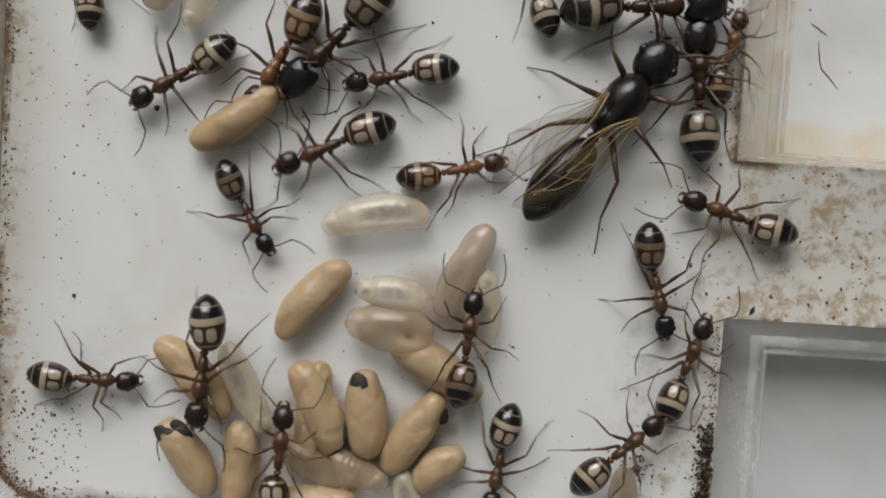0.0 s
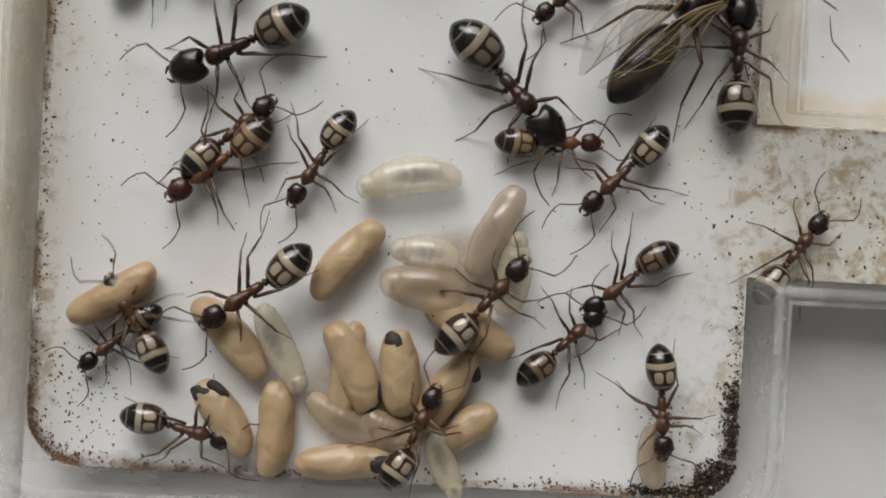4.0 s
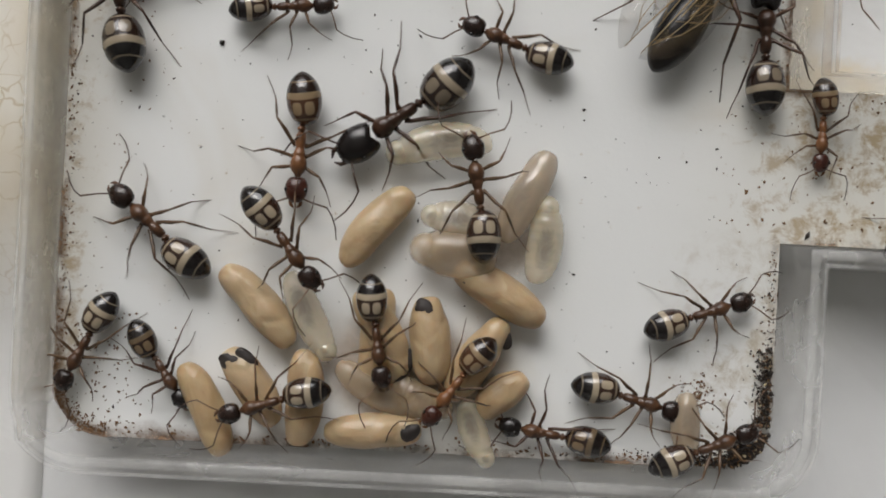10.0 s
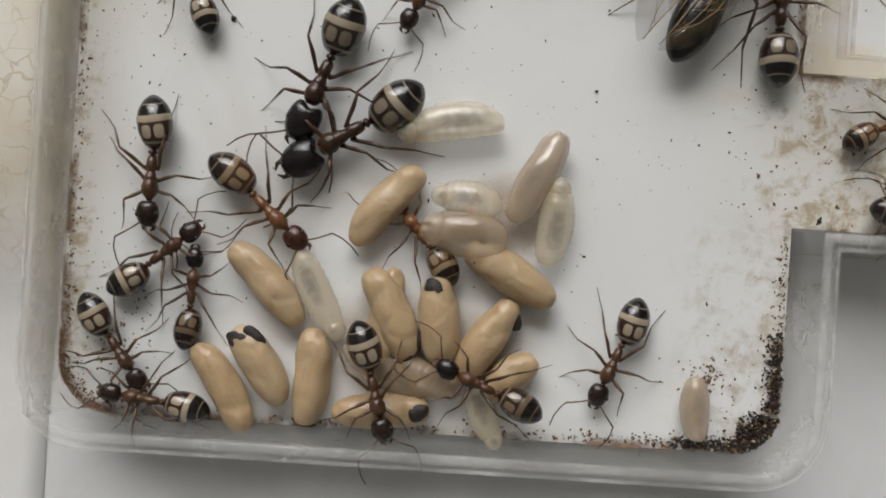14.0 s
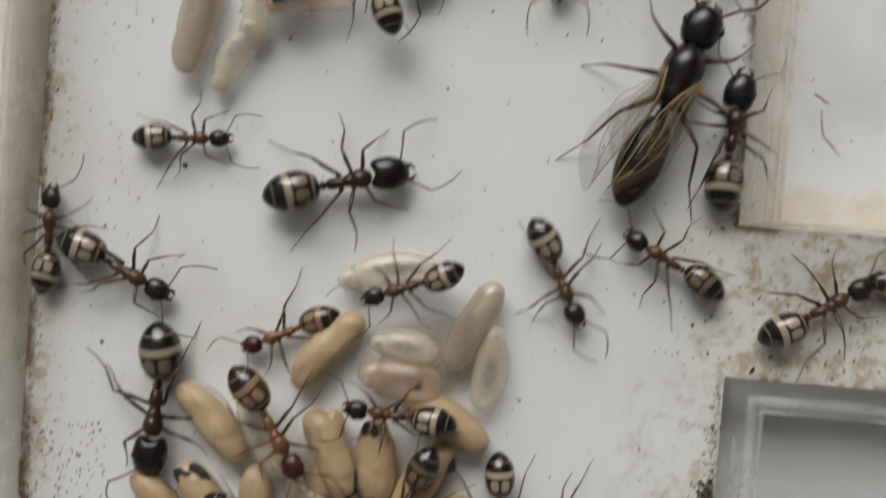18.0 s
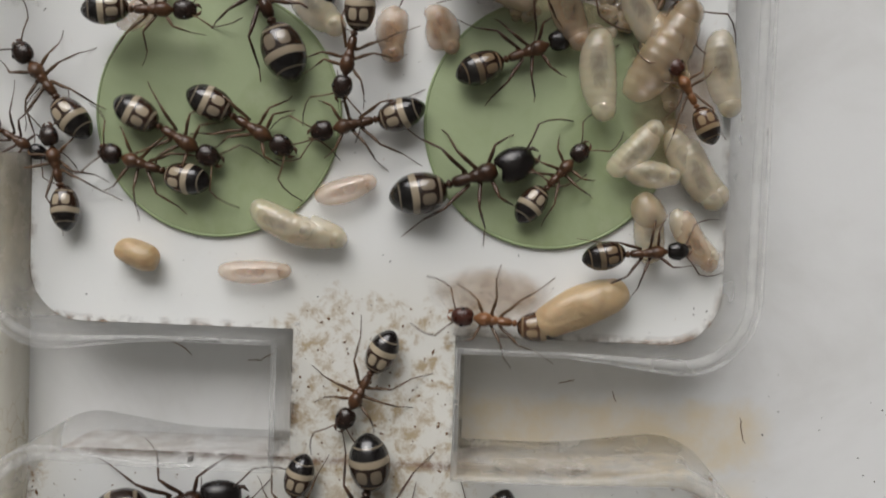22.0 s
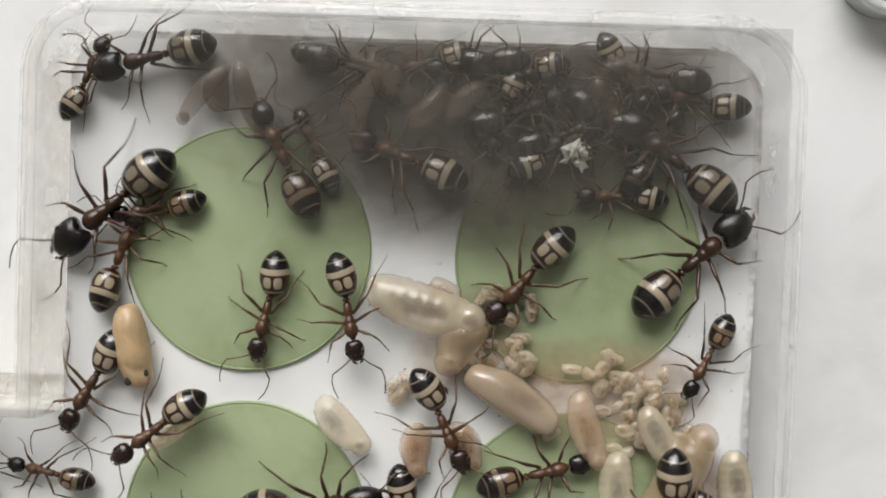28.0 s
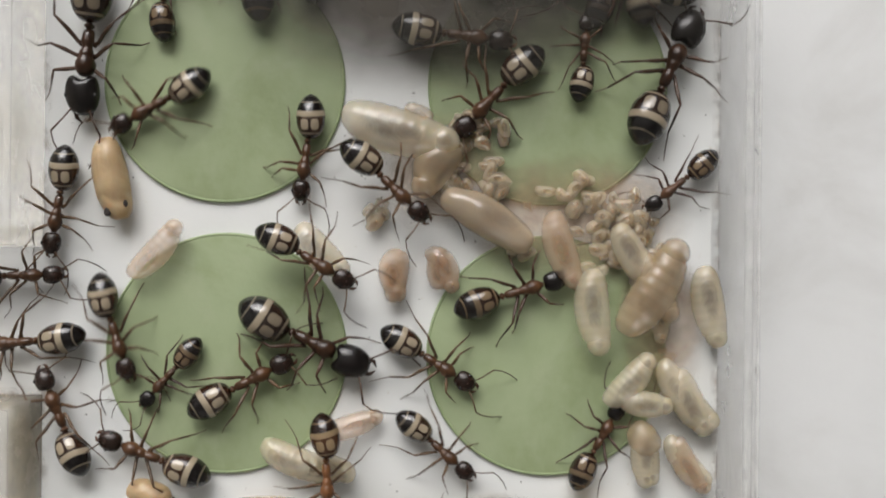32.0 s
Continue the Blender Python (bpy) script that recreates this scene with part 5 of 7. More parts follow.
def motions():
    rows = [(0, -10.9, 13.6, 0.0, -146), (0.5, -12.2, 12.2, 0.0, -107), (1, -13.5, 10.9, 0.0, -69), (2, -14.7, 7.3, 0.0, -32), (3, -11.9, 10.6, 0.0, 39), (6, -8.1, 3.9, 0.0, 47), (7, -6.7, 6.0, 0.0, 60), (7.5, -7.8, 5.9, 0.0, -5), (8, -8.9, 5.8, 0.0, -70), (9, -8.2, 2.3, 0.0, -61), (10, -7.8, 1.2, 1.1, -52), (11, -5.9, -3.0, 1.1, -79), (12, -5.5, -3.3, 1.1, -79), (13, -2.7, -6.3, 1.1, -57), (14, -3.2, -7.2, 1.1, -74), (17, -6.0, -7.9, 1.1, -34), (32, -6.0, -7.9, 1.1, -34)]
    walk(ANTS[0], track(rows))
    stride(ANTS[0], rows, 0)
    rows = [(0, -5.6, 14.8, 0.0, -118), (1, -7.6, 13.0, 0.0, -134), (2, -8.5, 8.7, 0.0, -100), (3, -11.8, 5.0, 0.0, -138), (6, -6.9, 13.3, 0.0, -143), (7, -9.4, 11.9, 0.0, -129), (7.5, -7.9, 12.1, 0.0, -199), (8, -6.4, 12.3, 0.0, -269), (8.5, -5.8, 11.0, 0.0, -196), (9, -5.3, 9.6, 0.0, -123), (10, -7.5, 6.5, 0.0, -92), (11, -7.8, 4.7, 0.0, -82), (12, -10.5, 4.0, 0.0, -114), (13, -10.9, 2.6, 0.0, -91), (14, -9.7, 1.9, 0.0, -42), (17, -6.6, -1.2, 1.1, -59), (18, -5.7, -1.9, 1.1, -56), (32, -5.7, -1.9, 1.1, -56)]
    walk(ANTS[1], track(rows))
    stride(ANTS[1], rows, 1)
    rows = [(0, -2.8, 15.9, 0.0, -131), (1, -6.5, 17.0, 0.0, -86), (2, -8.2, 17.4, 0.0, -79), (2.5, -8.3, 16.4, 0.0, -126), (3, -8.5, 15.4, 0.0, -173), (4.5, -10.6, 12.6, 0.0, -135), (6, -12.7, 9.8, 0.0, -97), (7, -14.3, 7.8, 0.0, -106), (8, -15.6, 8.4, 0.0, -170), (9, -15.9, 11.7, 0.0, -238), (10, -17.6, 14.1, 0.0, -260), (11, -8.9, 13.5, 0.0, -217), (12, -0.3, 13.0, 0.0, -174), (13, -6.6, 10.0, 0.0, -141), (14, -7.0, 9.1, 0.0, -110), (15.5, -5.3, 10.7, 0.0, -45), (17, -3.7, 12.2, 0.0, 21), (18, -3.2, 11.6, 0.0, 15), (19, -2.6, 11.3, 0.0, 12), (20, -2.5, 12.7, 0.0, 16), (32, -2.5, 12.7, 0.0, 16)]
    walk(ANTS[2], track(rows))
    stride(ANTS[2], rows, 2)
    rows = [(0, 0.5, 14.3, 0.0, -167), (1, -3.2, 12.5, 0.0, -153), (2, -4.9, 8.4, 0.0, -117), (3, -4.7, 6.9, 0.0, -106), (6, -6.2, 10.0, 0.0, -162), (6.5, -4.4, 10.4, 0.0, -123), (7, -2.6, 10.9, 0.0, -84), (8, -4.5, 5.9, 0.0, -117), (9, -5.1, 1.8, 1.1, -78), (10, -2.8, -3.5, 1.1, -80), (11, -3.6, -6.9, 1.1, -120), (12, -8.6, -8.1, 1.1, -175), (13, -13.8, -8.5, 0.0, -185), (14, -15.2, -8.8, 0.0, -187), (17, -12.3, -9.1, 0.0, -156), (32, -12.3, -9.1, 0.0, -156)]
    walk(ANTS[3], track(rows))
    stride(ANTS[3], rows, 3)
    rows = [(0, -2.8, 10.4, 0.0, -154), (0.5, -2.4, 6.7, 1.1, -92), (1, -2.1, 3.0, 1.1, -31), (2, 1.4, 1.2, 1.1, -8), (3, 6.3, 1.7, 1.1, 54), (6, -0.9, -2.6, 1.1, 38), (7, 1.4, -0.8, 1.1, 55), (8, 1.2, 0.2, 1.1, 87), (9, 2.3, 4.0, 1.1, 101), (10, 2.1, 4.4, 1.1, 100), (10.5, 4.6, 5.9, 1.1, 58), (11, 7.1, 7.3, 1.1, 15), (12, 8.0, 19.0, 0.0, 86), (12.5, 8.5, 18.0, 0.0, 11), (13, 9.0, 17.0, 0.0, -63), (14, 11.0, 17.0, 0.0, 0), (17, 14.1, 2.5, 0.0, -24), (18, 23.4, 6.8, 0.0, 33), (18.6, 26.5, 7.6, 0.0, 10), (32, 26.5, 7.6, 0.0, 10)]
    walk(ANTS[4], track(rows))
    stride(ANTS[4], rows, 4)
    rows = [(0, 4.0, 9.6, 0.0, 14), (0.5, 3.5, 13.1, 0.0, 55), (1, 3.0, 16.6, 0.0, 95), (1.333, 3.3, 14.9, 0.0, 155), (1.667, 3.7, 13.2, 0.0, 214), (2, 4.0, 11.5, 0.0, 273), (2.5, 6.6, 10.4, 0.0, 318), (3, 9.3, 9.3, 0.0, 363), (6, 2.9, 9.3, 0.0, 361), (7, 5.0, 5.1, 1.1, 316), (8, 7.1, 1.0, 1.1, 271), (9, 4.9, -3.6, 1.1, 218), (10, 1.4, -5.8, 1.1, 235), (11, 0.9, -5.5, 1.1, 224), (12, 0.1, -3.1, 1.1, 151), (13, -1.4, -0.3, 1.1, 156), (14, -1.3, 0.9, 0.0, 130), (17, -3.6, 3.3, 1.1, 118), (17.5, -4.6, 3.2, 1.1, 161), (18, -5.6, 3.1, 0.0, 205), (32, -5.6, 3.1, 0.0, 205)]
    walk(ANTS[5], track(rows))
    stride(ANTS[5], rows, 5)
    rows = [(0, -6.9, 6.7, 0.0, -58), (0.5, -7.3, 6.6, 0.0, -108), (1, -7.7, 6.6, 0.0, -157), (2, -12.8, -0.2, 0.0, -126), (3, -15.5, -2.6, 0.0, -140), (6, -15.4, -3.3, 0.0, -109), (7, -14.0, -4.9, 0.0, -68), (8, -13.8, -5.5, 0.0, -62), (9, -14.2, -5.5, 0.0, -53), (10, -14.3, -5.9, 0.0, -54), (10.5, -14.2, -5.1, 0.0, -16), (11, -14.0, -4.4, 0.0, 23), (12, -12.8, -3.0, 0.0, 49), (13, -11.7, -3.5, 1.1, 7), (13.5, -12.5, -3.2, 0.0, 48), (14, -13.3, -3.0, 0.0, 88), (15.5, -11.3, -6.4, 1.1, 130), (17, -9.4, -9.8, 0.0, 173), (32, -9.4, -9.8, 0.0, 173)]
    walk(ANTS[6], track(rows))
    stride(ANTS[6], rows, 6)
    rows = [(0, -14.9, -2.7, 0.0, -0), (1, -13.1, -4.3, 0.0, -20), (2, -13.6, -4.3, 0.0, -3), (2.5, -14.4, -6.1, 0.0, 68), (3, -15.3, -7.9, 0.0, 139), (6, -11.0, 17.0, 1.1, 80), (6.333, -10.6, 13.3, 0.0, 132), (6.667, -10.2, 9.6, 0.0, 184), (7, -9.8, 5.9, 0.0, 236), (8, -12.7, 0.5, 0.0, 234), (9, -16.4, -1.3, 0.0, 233), (10, -18.6, -4.9, 0.0, 244), (11, -19.0, -5.6, 0.0, 267), (12, -18.6, -5.3, 0.0, 278), (13, -17.8, -4.2, 0.0, 301), (14, -17.1, -6.1, 0.0, 307), (15.5, -13.0, 5.0, 0.0, 368), (17, -9.0, 16.0, 0.0, 430), (18, -6.0, 24.0, 1.1, 429), (19, -3.1, 16.4, 0.0, 371), (20, -3.2, 15.8, 0.0, 357), (32, -3.2, 15.8, 0.0, 357)]
    walk(ANTS[7], track(rows))
    stride(ANTS[7], rows, 7)
    rows = [(0, -8.5, -1.5, 1.1, -94), (1, -8.4, -4.8, 1.1, -78), (2, -8.1, -2.9, 1.1, -97), (3, -9.2, -1.3, 1.1, -155), (6, -4.6, 2.9, 1.1, -105), (7, -5.2, 1.2, 1.1, -104), (8, -8.3, -1.7, 1.1, -147), (9, -10.9, -2.4, 1.1, -164), (10, -15.1, 1.7, 0.0, -221), (11, -16.3, 2.1, 0.0, -178), (12, -17.0, 1.2, 0.0, -126), (13, -16.9, 2.4, 0.0, -136), (14, -15.8, 3.5, 0.0, -91), (17, -17.1, 4.3, 0.0, -75), (18, -15.1, 5.9, 0.0, -25), (19, -11.9, 8.0, 0.0, 15), (32, -11.9, 8.0, 0.0, 15)]
    walk(ANTS[8], track(rows))
    stride(ANTS[8], rows, 8)
    rows = [(0, -4.3, -5.9, 1.1, 87), (1, -1.7, -5.8, 1.1, 52), (1.5, -3.3, -7.3, 1.1, 109), (2, -4.8, -8.9, 1.1, 167), (2.333, -7.3, -8.2, 1.1, 224), (2.667, -9.7, -7.5, 1.1, 281), (3, -12.1, -6.8, 0.0, 337), (6, -6.4, -8.8, 1.1, 356), (7, -1.2, -9.0, 1.1, 366), (8, 6.4, -6.4, 0.0, 353), (9, 9.4, -5.9, 0.0, 355), (10, 11.1, -6.2, 0.0, 346), (11, 11.6, -5.6, 0.0, 352), (12, 10.5, -5.1, 0.0, 290), (13, 10.3, -5.1, 0.0, 281), (14, 9.5, -5.0, 0.0, 248), (17, 9.9, -4.6, 0.0, 212), (17.9, 10.3, -6.2, 0.0, 196), (32, 10.3, -6.2, 0.0, 196)]
    walk(ANTS[9], track(rows))
    stride(ANTS[9], rows, 9)
    rows = [(0, 5.1, 0.7, 1.1, 85), (1, 6.1, 1.5, 1.1, 42), (2, 9.3, -0.8, 0.0, 42), (3, 9.5, 0.1, 0.0, 75), (4.5, 8.3, -3.0, 0.0, 24), (6, 7.1, -6.1, 0.0, -27), (7, 6.9, -5.6, 0.0, -53), (8, 8.2, -9.3, 0.0, -4), (8.333, 8.3, -9.0, 0.0, -61), (8.667, 8.4, -8.6, 0.0, -118), (9, 8.5, -8.3, 0.0, -174), (10, 6.6, -8.3, 0.0, -188), (11, 6.1, -8.4, 0.0, -194), (12, 6.2, -8.1, 0.0, -178), (13, 5.3, -7.5, 0.0, -168), (14, 2.5, -6.8, 1.1, -203), (17, -0.2, -5.8, 1.1, -177), (18, 1.9, -5.4, 1.1, -110), (32, 1.9, -5.4, 1.1, -110)]
    walk(ANTS[10], track(rows))
    stride(ANTS[10], rows, 10)
    rows = [(0, 7.2, -5.9, 0.0, -97), (0.5, 6.8, -7.3, 0.0, -33), (1, 6.4, -8.6, 0.0, 30), (2, -0.8, -4.9, 1.1, 44), (3, 0.6, -5.9, 1.1, 12), (4, 1.0, -6.6, 1.1, 67), (5, 1.4, -7.3, 1.1, 121), (6, 1.8, -8.1, 1.1, 176), (7, -3.5, -5.8, 1.1, 181), (8, -6.8, -7.3, 1.1, 204), (9, -7.6, -6.3, 1.1, 157), (10, -8.3, -7.2, 1.1, 198), (11, -11.6, -8.3, 0.0, 199), (12, -15.5, -7.9, 0.0, 146), (13, -18.4, -4.6, 0.0, 71), (14, -15.1, -1.1, 0.0, 41), (17, -19.4, 2.9, 0.0, 96), (18, -19.3, 7.4, 0.0, 90), (18.33, -19.2, 6.3, 0.0, 32), (18.67, -19.1, 5.1, 0.0, -26), (19, -19.0, 4.0, 0.0, -84), (32, -19.0, 4.0, 0.0, -84)]
    walk(ANTS[11], track(rows))
    stride(ANTS[11], rows, 11)
    rows = [(0, 13.5, -4.5, 1.0, 43), (1, 14.9, -5.6, 1.0, 9), (2, 16.3, -3.0, 0.0, 56), (2.5, 15.0, -3.8, 0.0, -16), (3, 13.8, -4.6, 1.0, -88), (6, 15.1, -4.6, 0.0, -68), (7, 11.9, -5.5, 0.0, -62), (8, 11.8, -8.3, 0.0, -84), (8.5, 13.6, -8.3, 1.0, -30), (9, 15.3, -8.4, 1.0, 24), (10, 15.0, -8.4, 1.0, 23), (11, 16.0, -7.8, 0.0, 40), (11.5, 17.0, -2.0, 0.0, 44), (12, 27.0, 4.0, 0.0, 47), (13, 27.0, 4.0, 0.0, 0), (13.33, 26.7, 4.0, 0.0, -60), (13.67, 26.3, 4.0, 0.0, -120), (14, 26.0, 4.0, 0.0, -180), (14.5, 22.0, 4.0, 0.0, -209), (15, 17.8, -0.2, 0.0, -239), (16, 13.7, -4.4, 1.0, -297), (17, 7.6, -8.6, 0.0, -356), (17.5, 7.3, -7.3, 0.0, -402), (18, 6.9, -5.9, 0.0, -448), (32, 6.9, -5.9, 0.0, -448)]
    walk(ANTS[12], track(rows))
    stride(ANTS[12], rows, 12)
    rows = [(0, 16.8, 0.1, 0.0, 71), (0.5, 17.0, 3.0, 0.0, 60), (1, 19.4, 5.4, 0.0, 49), (1.5, 19.4, 5.2, 0.0, 117), (2, 19.4, 4.9, 0.0, 185), (2.5, 18.5, 3.0, 0.0, 129), (3, 17.6, 1.1, 0.0, 73), (3.5, 20.0, 4.0, 0.0, 64), (4, 21.0, 4.0, 0.0, 55), (4.5, 23.0, 4.0, 0.0, 46), (6, 29.0, 5.0, 0.0, 19), (6.5, 22.2, 3.3, 0.0, 65), (7, 15.4, 1.7, 0.0, 111), (8, 13.2, 3.3, 0.0, 133), (8.5, 20.1, 3.6, 0.0, 68), (9, 27.0, 4.0, 0.0, 3), (9.5, 21.0, 4.0, 0.0, 12), (10, 14.6, -1.4, 0.0, 20), (10.5, 21.0, 4.0, 0.0, 22), (11, 27.0, 4.0, 0.0, 23), (11.5, 17.8, 0.1, 0.0, 69), (12, 16.8, -3.8, 0.0, 115), (12.5, 17.8, 0.1, 0.0, 76), (13, 27.0, 4.0, 0.0, 38), (13.5, 26.5, 4.0, 0.0, 109), (14, 26.0, 4.0, 0.0, 180), (14.5, 23.0, 4.0, 0.0, 174), (15, 19.0, 4.0, 0.0, 169), (17, 5.3, -1.5, 1.1, 147), (18, 0.9, -0.7, 1.1, 176), (32, 0.9, -0.7, 1.1, 176)]
    walk(ANTS[13], track(rows))
    stride(ANTS[13], rows, 13)
    rows = [(0, 14.9, 4.1, 0.0, -75), (1, 14.4, 3.7, 0.0, -73), (2, 14.2, 1.2, 0.0, -102), (3, 13.8, 3.3, 0.0, -140), (6, 8.4, -1.8, 0.0, -119), (7, 11.5, 0.8, 0.0, -67), (8, 15.2, -5.2, 1.0, -45), (9, 14.9, -4.8, 1.0, -78), (9.5, 17.8, -0.4, 0.0, -21), (10, 27.0, 4.0, 0.0, 36), (11, 19.9, 4.1, 0.0, 8), (12, 18.2, 5.5, 0.0, -5), (13, 16.6, 3.1, 0.0, 57), (14, 26.0, 4.0, 0.0, 5), (15.5, 21.9, 5.4, 0.0, 77), (17, 17.8, 6.7, 0.0, 149), (18, 15.1, 8.7, 0.0, 152), (19, 12.5, 9.9, 0.0, 160), (32, 12.5, 9.9, 0.0, 160)]
    walk(ANTS[14], track(rows))
    stride(ANTS[14], rows, 14)
    rows = [(0, 18.6, 8.1, 0.0, 163), (1, 15.7, 9.5, 0.0, 139), (2, 14.6, 8.4, 0.0, 184), (3, 13.0, 6.9, 0.0, 203), (4.5, 10.9, 8.6, 0.0, 242), (6, 8.8, 10.2, 0.0, 282), (7, 4.9, 5.3, 1.1, 323), (7.5, 5.9, 11.6, 0.0, 382), (8, 7.0, 18.0, 0.0, 441), (9, 9.5, 8.5, 0.0, 479), (10, 3.5, 12.6, 0.0, 520), (11, 4.1, 14.5, 0.0, 564), (11.5, 4.5, 16.8, 0.0, 501), (12, 5.0, 19.0, 0.0, 438), (13.67, 5.7, 18.1, 0.0, 383), (15.33, 6.5, 17.3, 0.0, 327), (17, 7.2, 16.4, 0.0, 271), (18, 9.2, 7.4, 0.0, 297), (18.5, 8.9, 6.2, 0.0, 290), (19.3, 8.5, 4.0, 0.0, 280), (32, 8.5, 4.0, 0.0, 280)]
    walk(ANTS[15], track(rows))
    stride(ANTS[15], rows, 15)
    rows = [(0, 16.3, 14.7, 0.0, 94), (1, 16.9, 15.5, 0.0, 96), (2, 17.3, 14.9, 0.0, 87), (3, 17.3, 14.1, 0.0, 90), (6, 17.3, 14.9, 0.0, 90), (7, 17.2, 14.8, 0.0, 88), (8, 17.6, 14.4, 0.0, 82), (9, 17.0, 13.8, 0.0, 89), (10, 17.1, 13.4, 0.0, 92), (11, 17.1, 14.0, 0.0, 89), (12, 17.0, 14.2, 0.0, 89), (13, 17.2, 13.9, 0.0, 91), (14, 17.1, 14.0, 0.0, 90), (17, 17.6, 14.9, 0.0, 89), (18, 17.8, 15.6, 0.0, 85), (19, 17.8, 15.5, 0.0, 83), (20, 17.8, 16.0, 0.0, 86), (32, 17.8, 16.0, 0.0, 86)]
    walk(ANTS[16], track(rows))
    stride(ANTS[16], rows, 16)
    rows = [(0, 17.8, 16.5, 0.0, 78), (1, 16.0, 19.0, 0.0, 131), (1.5, 16.5, 19.0, 0.0, 65), (2, 17.0, 19.0, 0.0, 0), (2.5, 17.0, 20.0, 0.0, 45), (3, 17.0, 21.0, 0.0, 90), (4, 17.0, 20.3, 0.0, 30), (5, 17.0, 19.7, 0.0, -30), (6, 17.0, 19.0, 0.0, -90), (6.333, 17.0, 19.3, 0.0, -150), (6.667, 17.0, 19.7, 0.0, -210), (7, 17.0, 20.0, 0.0, -270), (7.333, 17.0, 19.7, 0.0, -330), (7.667, 17.0, 19.3, 0.0, -390), (8, 17.0, 19.0, 0.0, -450), (9, 17.8, 12.6, 0.0, -451), (9.5, 19.0, 9.0, 0.0, -451), (10, 20.5, 8.8, 0.0, -451), (11, 21.3, 8.6, 0.0, -437), (12, 24.7, 8.8, 0.0, -368), (14, 23.5, 8.4, 0.0, -336), (17, 26.0, 8.0, 0.0, -370), (18, 28.5, 8.2, 0.0, -370), (32, 28.5, 8.2, 0.0, -370)]
    walk(ANTS[17], track(rows))
    stride(ANTS[17], rows, 17)
    rows = [(0, 13.3, 18.6, 0.0, 5), (0.6667, 11.9, 18.8, 0.0, 62), (1.333, 10.4, 18.9, 0.0, 118), (2, 9.0, 19.0, 0.0, 175), (2.5, 7.9, 16.7, 0.0, 236), (3, 6.8, 14.3, 0.0, 297), (6, 3.7, 11.3, 0.0, 321), (7, 3.2, 11.8, 0.0, 254), (8, 1.9, 11.4, 0.0, 189), (9, 1.5, 10.3, 0.0, 206), (10, -2.1, 8.4, 0.0, 217), (11, -4.1, 6.1, 0.0, 242), (12, -4.3, 5.5, 0.0, 247), (13, -5.0, 4.0, 0.0, 257), (14, -5.4, 6.1, 0.0, 213), (17, -12.5, -0.7, 1.1, 276), (18, -12.5, -1.4, 0.0, 268), (32, -12.5, -1.4, 0.0, 268)]
    walk(ANTS[18], track(rows))
    stride(ANTS[18], rows, 18)
    rows = [(0, -15.6, 18.7, 0.0, 88), (4.5, -14.3, 17.8, 0.0, 28), (9, -13.0, 17.0, 1.1, -32), (9.5, -14.0, 16.5, 0.0, -93), (10, -15.0, 16.0, 0.0, -153), (10.33, -14.0, 16.0, 0.0, -102), (10.67, -13.0, 16.0, 1.1, -51), (11, -12.0, 16.0, 1.1, 0), (11.33, -12.0, 14.7, 0.0, 58), (11.67, -12.1, 13.5, 0.0, 117), (12, -12.1, 12.2, 0.0, 175), (13, -13.2, 12.4, 0.0, 151), (14, -14.1, 13.7, 0.0, 107), (15, -14.4, 14.1, 0.0, 165), (16, -14.6, 14.5, 0.0, 223), (17, -14.9, 14.9, 0.0, 280), (17.5, -13.4, 14.1, 0.0, 322), (18, -12.0, 13.4, 0.0, 363), (19, -16.7, 13.5, 0.0, 427), (20, -15.8, 17.1, 0.0, 433), (21, -13.9, 21.7, 0.0, 409), (32, -13.9, 21.7, 0.0, 409)]
    walk(ANTS[19], track(rows))
    stride(ANTS[19], rows, 19)
    rows = [(0, 7.7, 19.8, 0.0, 101), (1, 6.7, 17.9, 0.0, 94), (1.667, 7.8, 18.0, 0.0, 35), (2.333, 8.9, 18.1, 0.0, -24), (3, 10.1, 18.3, 0.0, -83), (4, 8.2, 17.6, 0.0, -139), (5, 6.4, 17.0, 0.0, -195), (6, 4.5, 16.3, 0.0, -251), (6.667, 2.0, 16.0, 0.0, -201), (7.333, -0.6, 15.7, 0.0, -151), (8, -3.1, 15.4, 0.0, -100), (8.333, -3.9, 15.6, 0.0, -45), (8.667, -4.7, 15.7, 0.0, 9), (9, -5.5, 15.9, 0.0, 64), (10, -8.6, 13.9, 0.0, 5), (10.33, -7.6, 13.3, 0.0, 65), (10.67, -6.6, 12.6, 0.0, 124), (11, -5.5, 11.9, 0.0, 184), (11.5, -4.8, 15.0, 0.0, 130), (12, -4.0, 18.0, 0.0, 76), (12.67, -3.3, 16.7, 0.0, 131), (13.33, -2.5, 15.4, 0.0, 187), (14, -1.8, 14.1, 0.0, 243), (17, 3.1, 6.4, 1.1, 250), (18, 1.1, 6.3, 1.1, 201), (32, 1.1, 6.3, 1.1, 201)]
    walk(ANTS[20], track(rows))
    stride(ANTS[20], rows, 20)
    rows = [(0, -2.1, 22.7, 1.1, 116), (18, -2.1, 22.7, 1.1, 116), (19, -2.3, 20.8, 1.1, 177), (20, -3.0, 20.6, 1.1, 178), (21, -4.0, 18.0, 0.0, 250), (22, -4.9, 26.8, 0.0, 258), (32, -4.9, 26.8, 0.0, 258)]
    walk(ANTS[21], track(rows))
    stride(ANTS[21], rows, 21)
    rows = [(0, -9.1, 27.2, 0.0, 17), (19, -9.1, 27.2, 0.0, 17), (20, -10.4, 27.0, 0.0, 15), (21, -11.7, 27.0, 0.0, 10), (32, -11.7, 27.0, 0.0, 10)]
    walk(ANTS[22], track(rows))
    stride(ANTS[22], rows, 22)
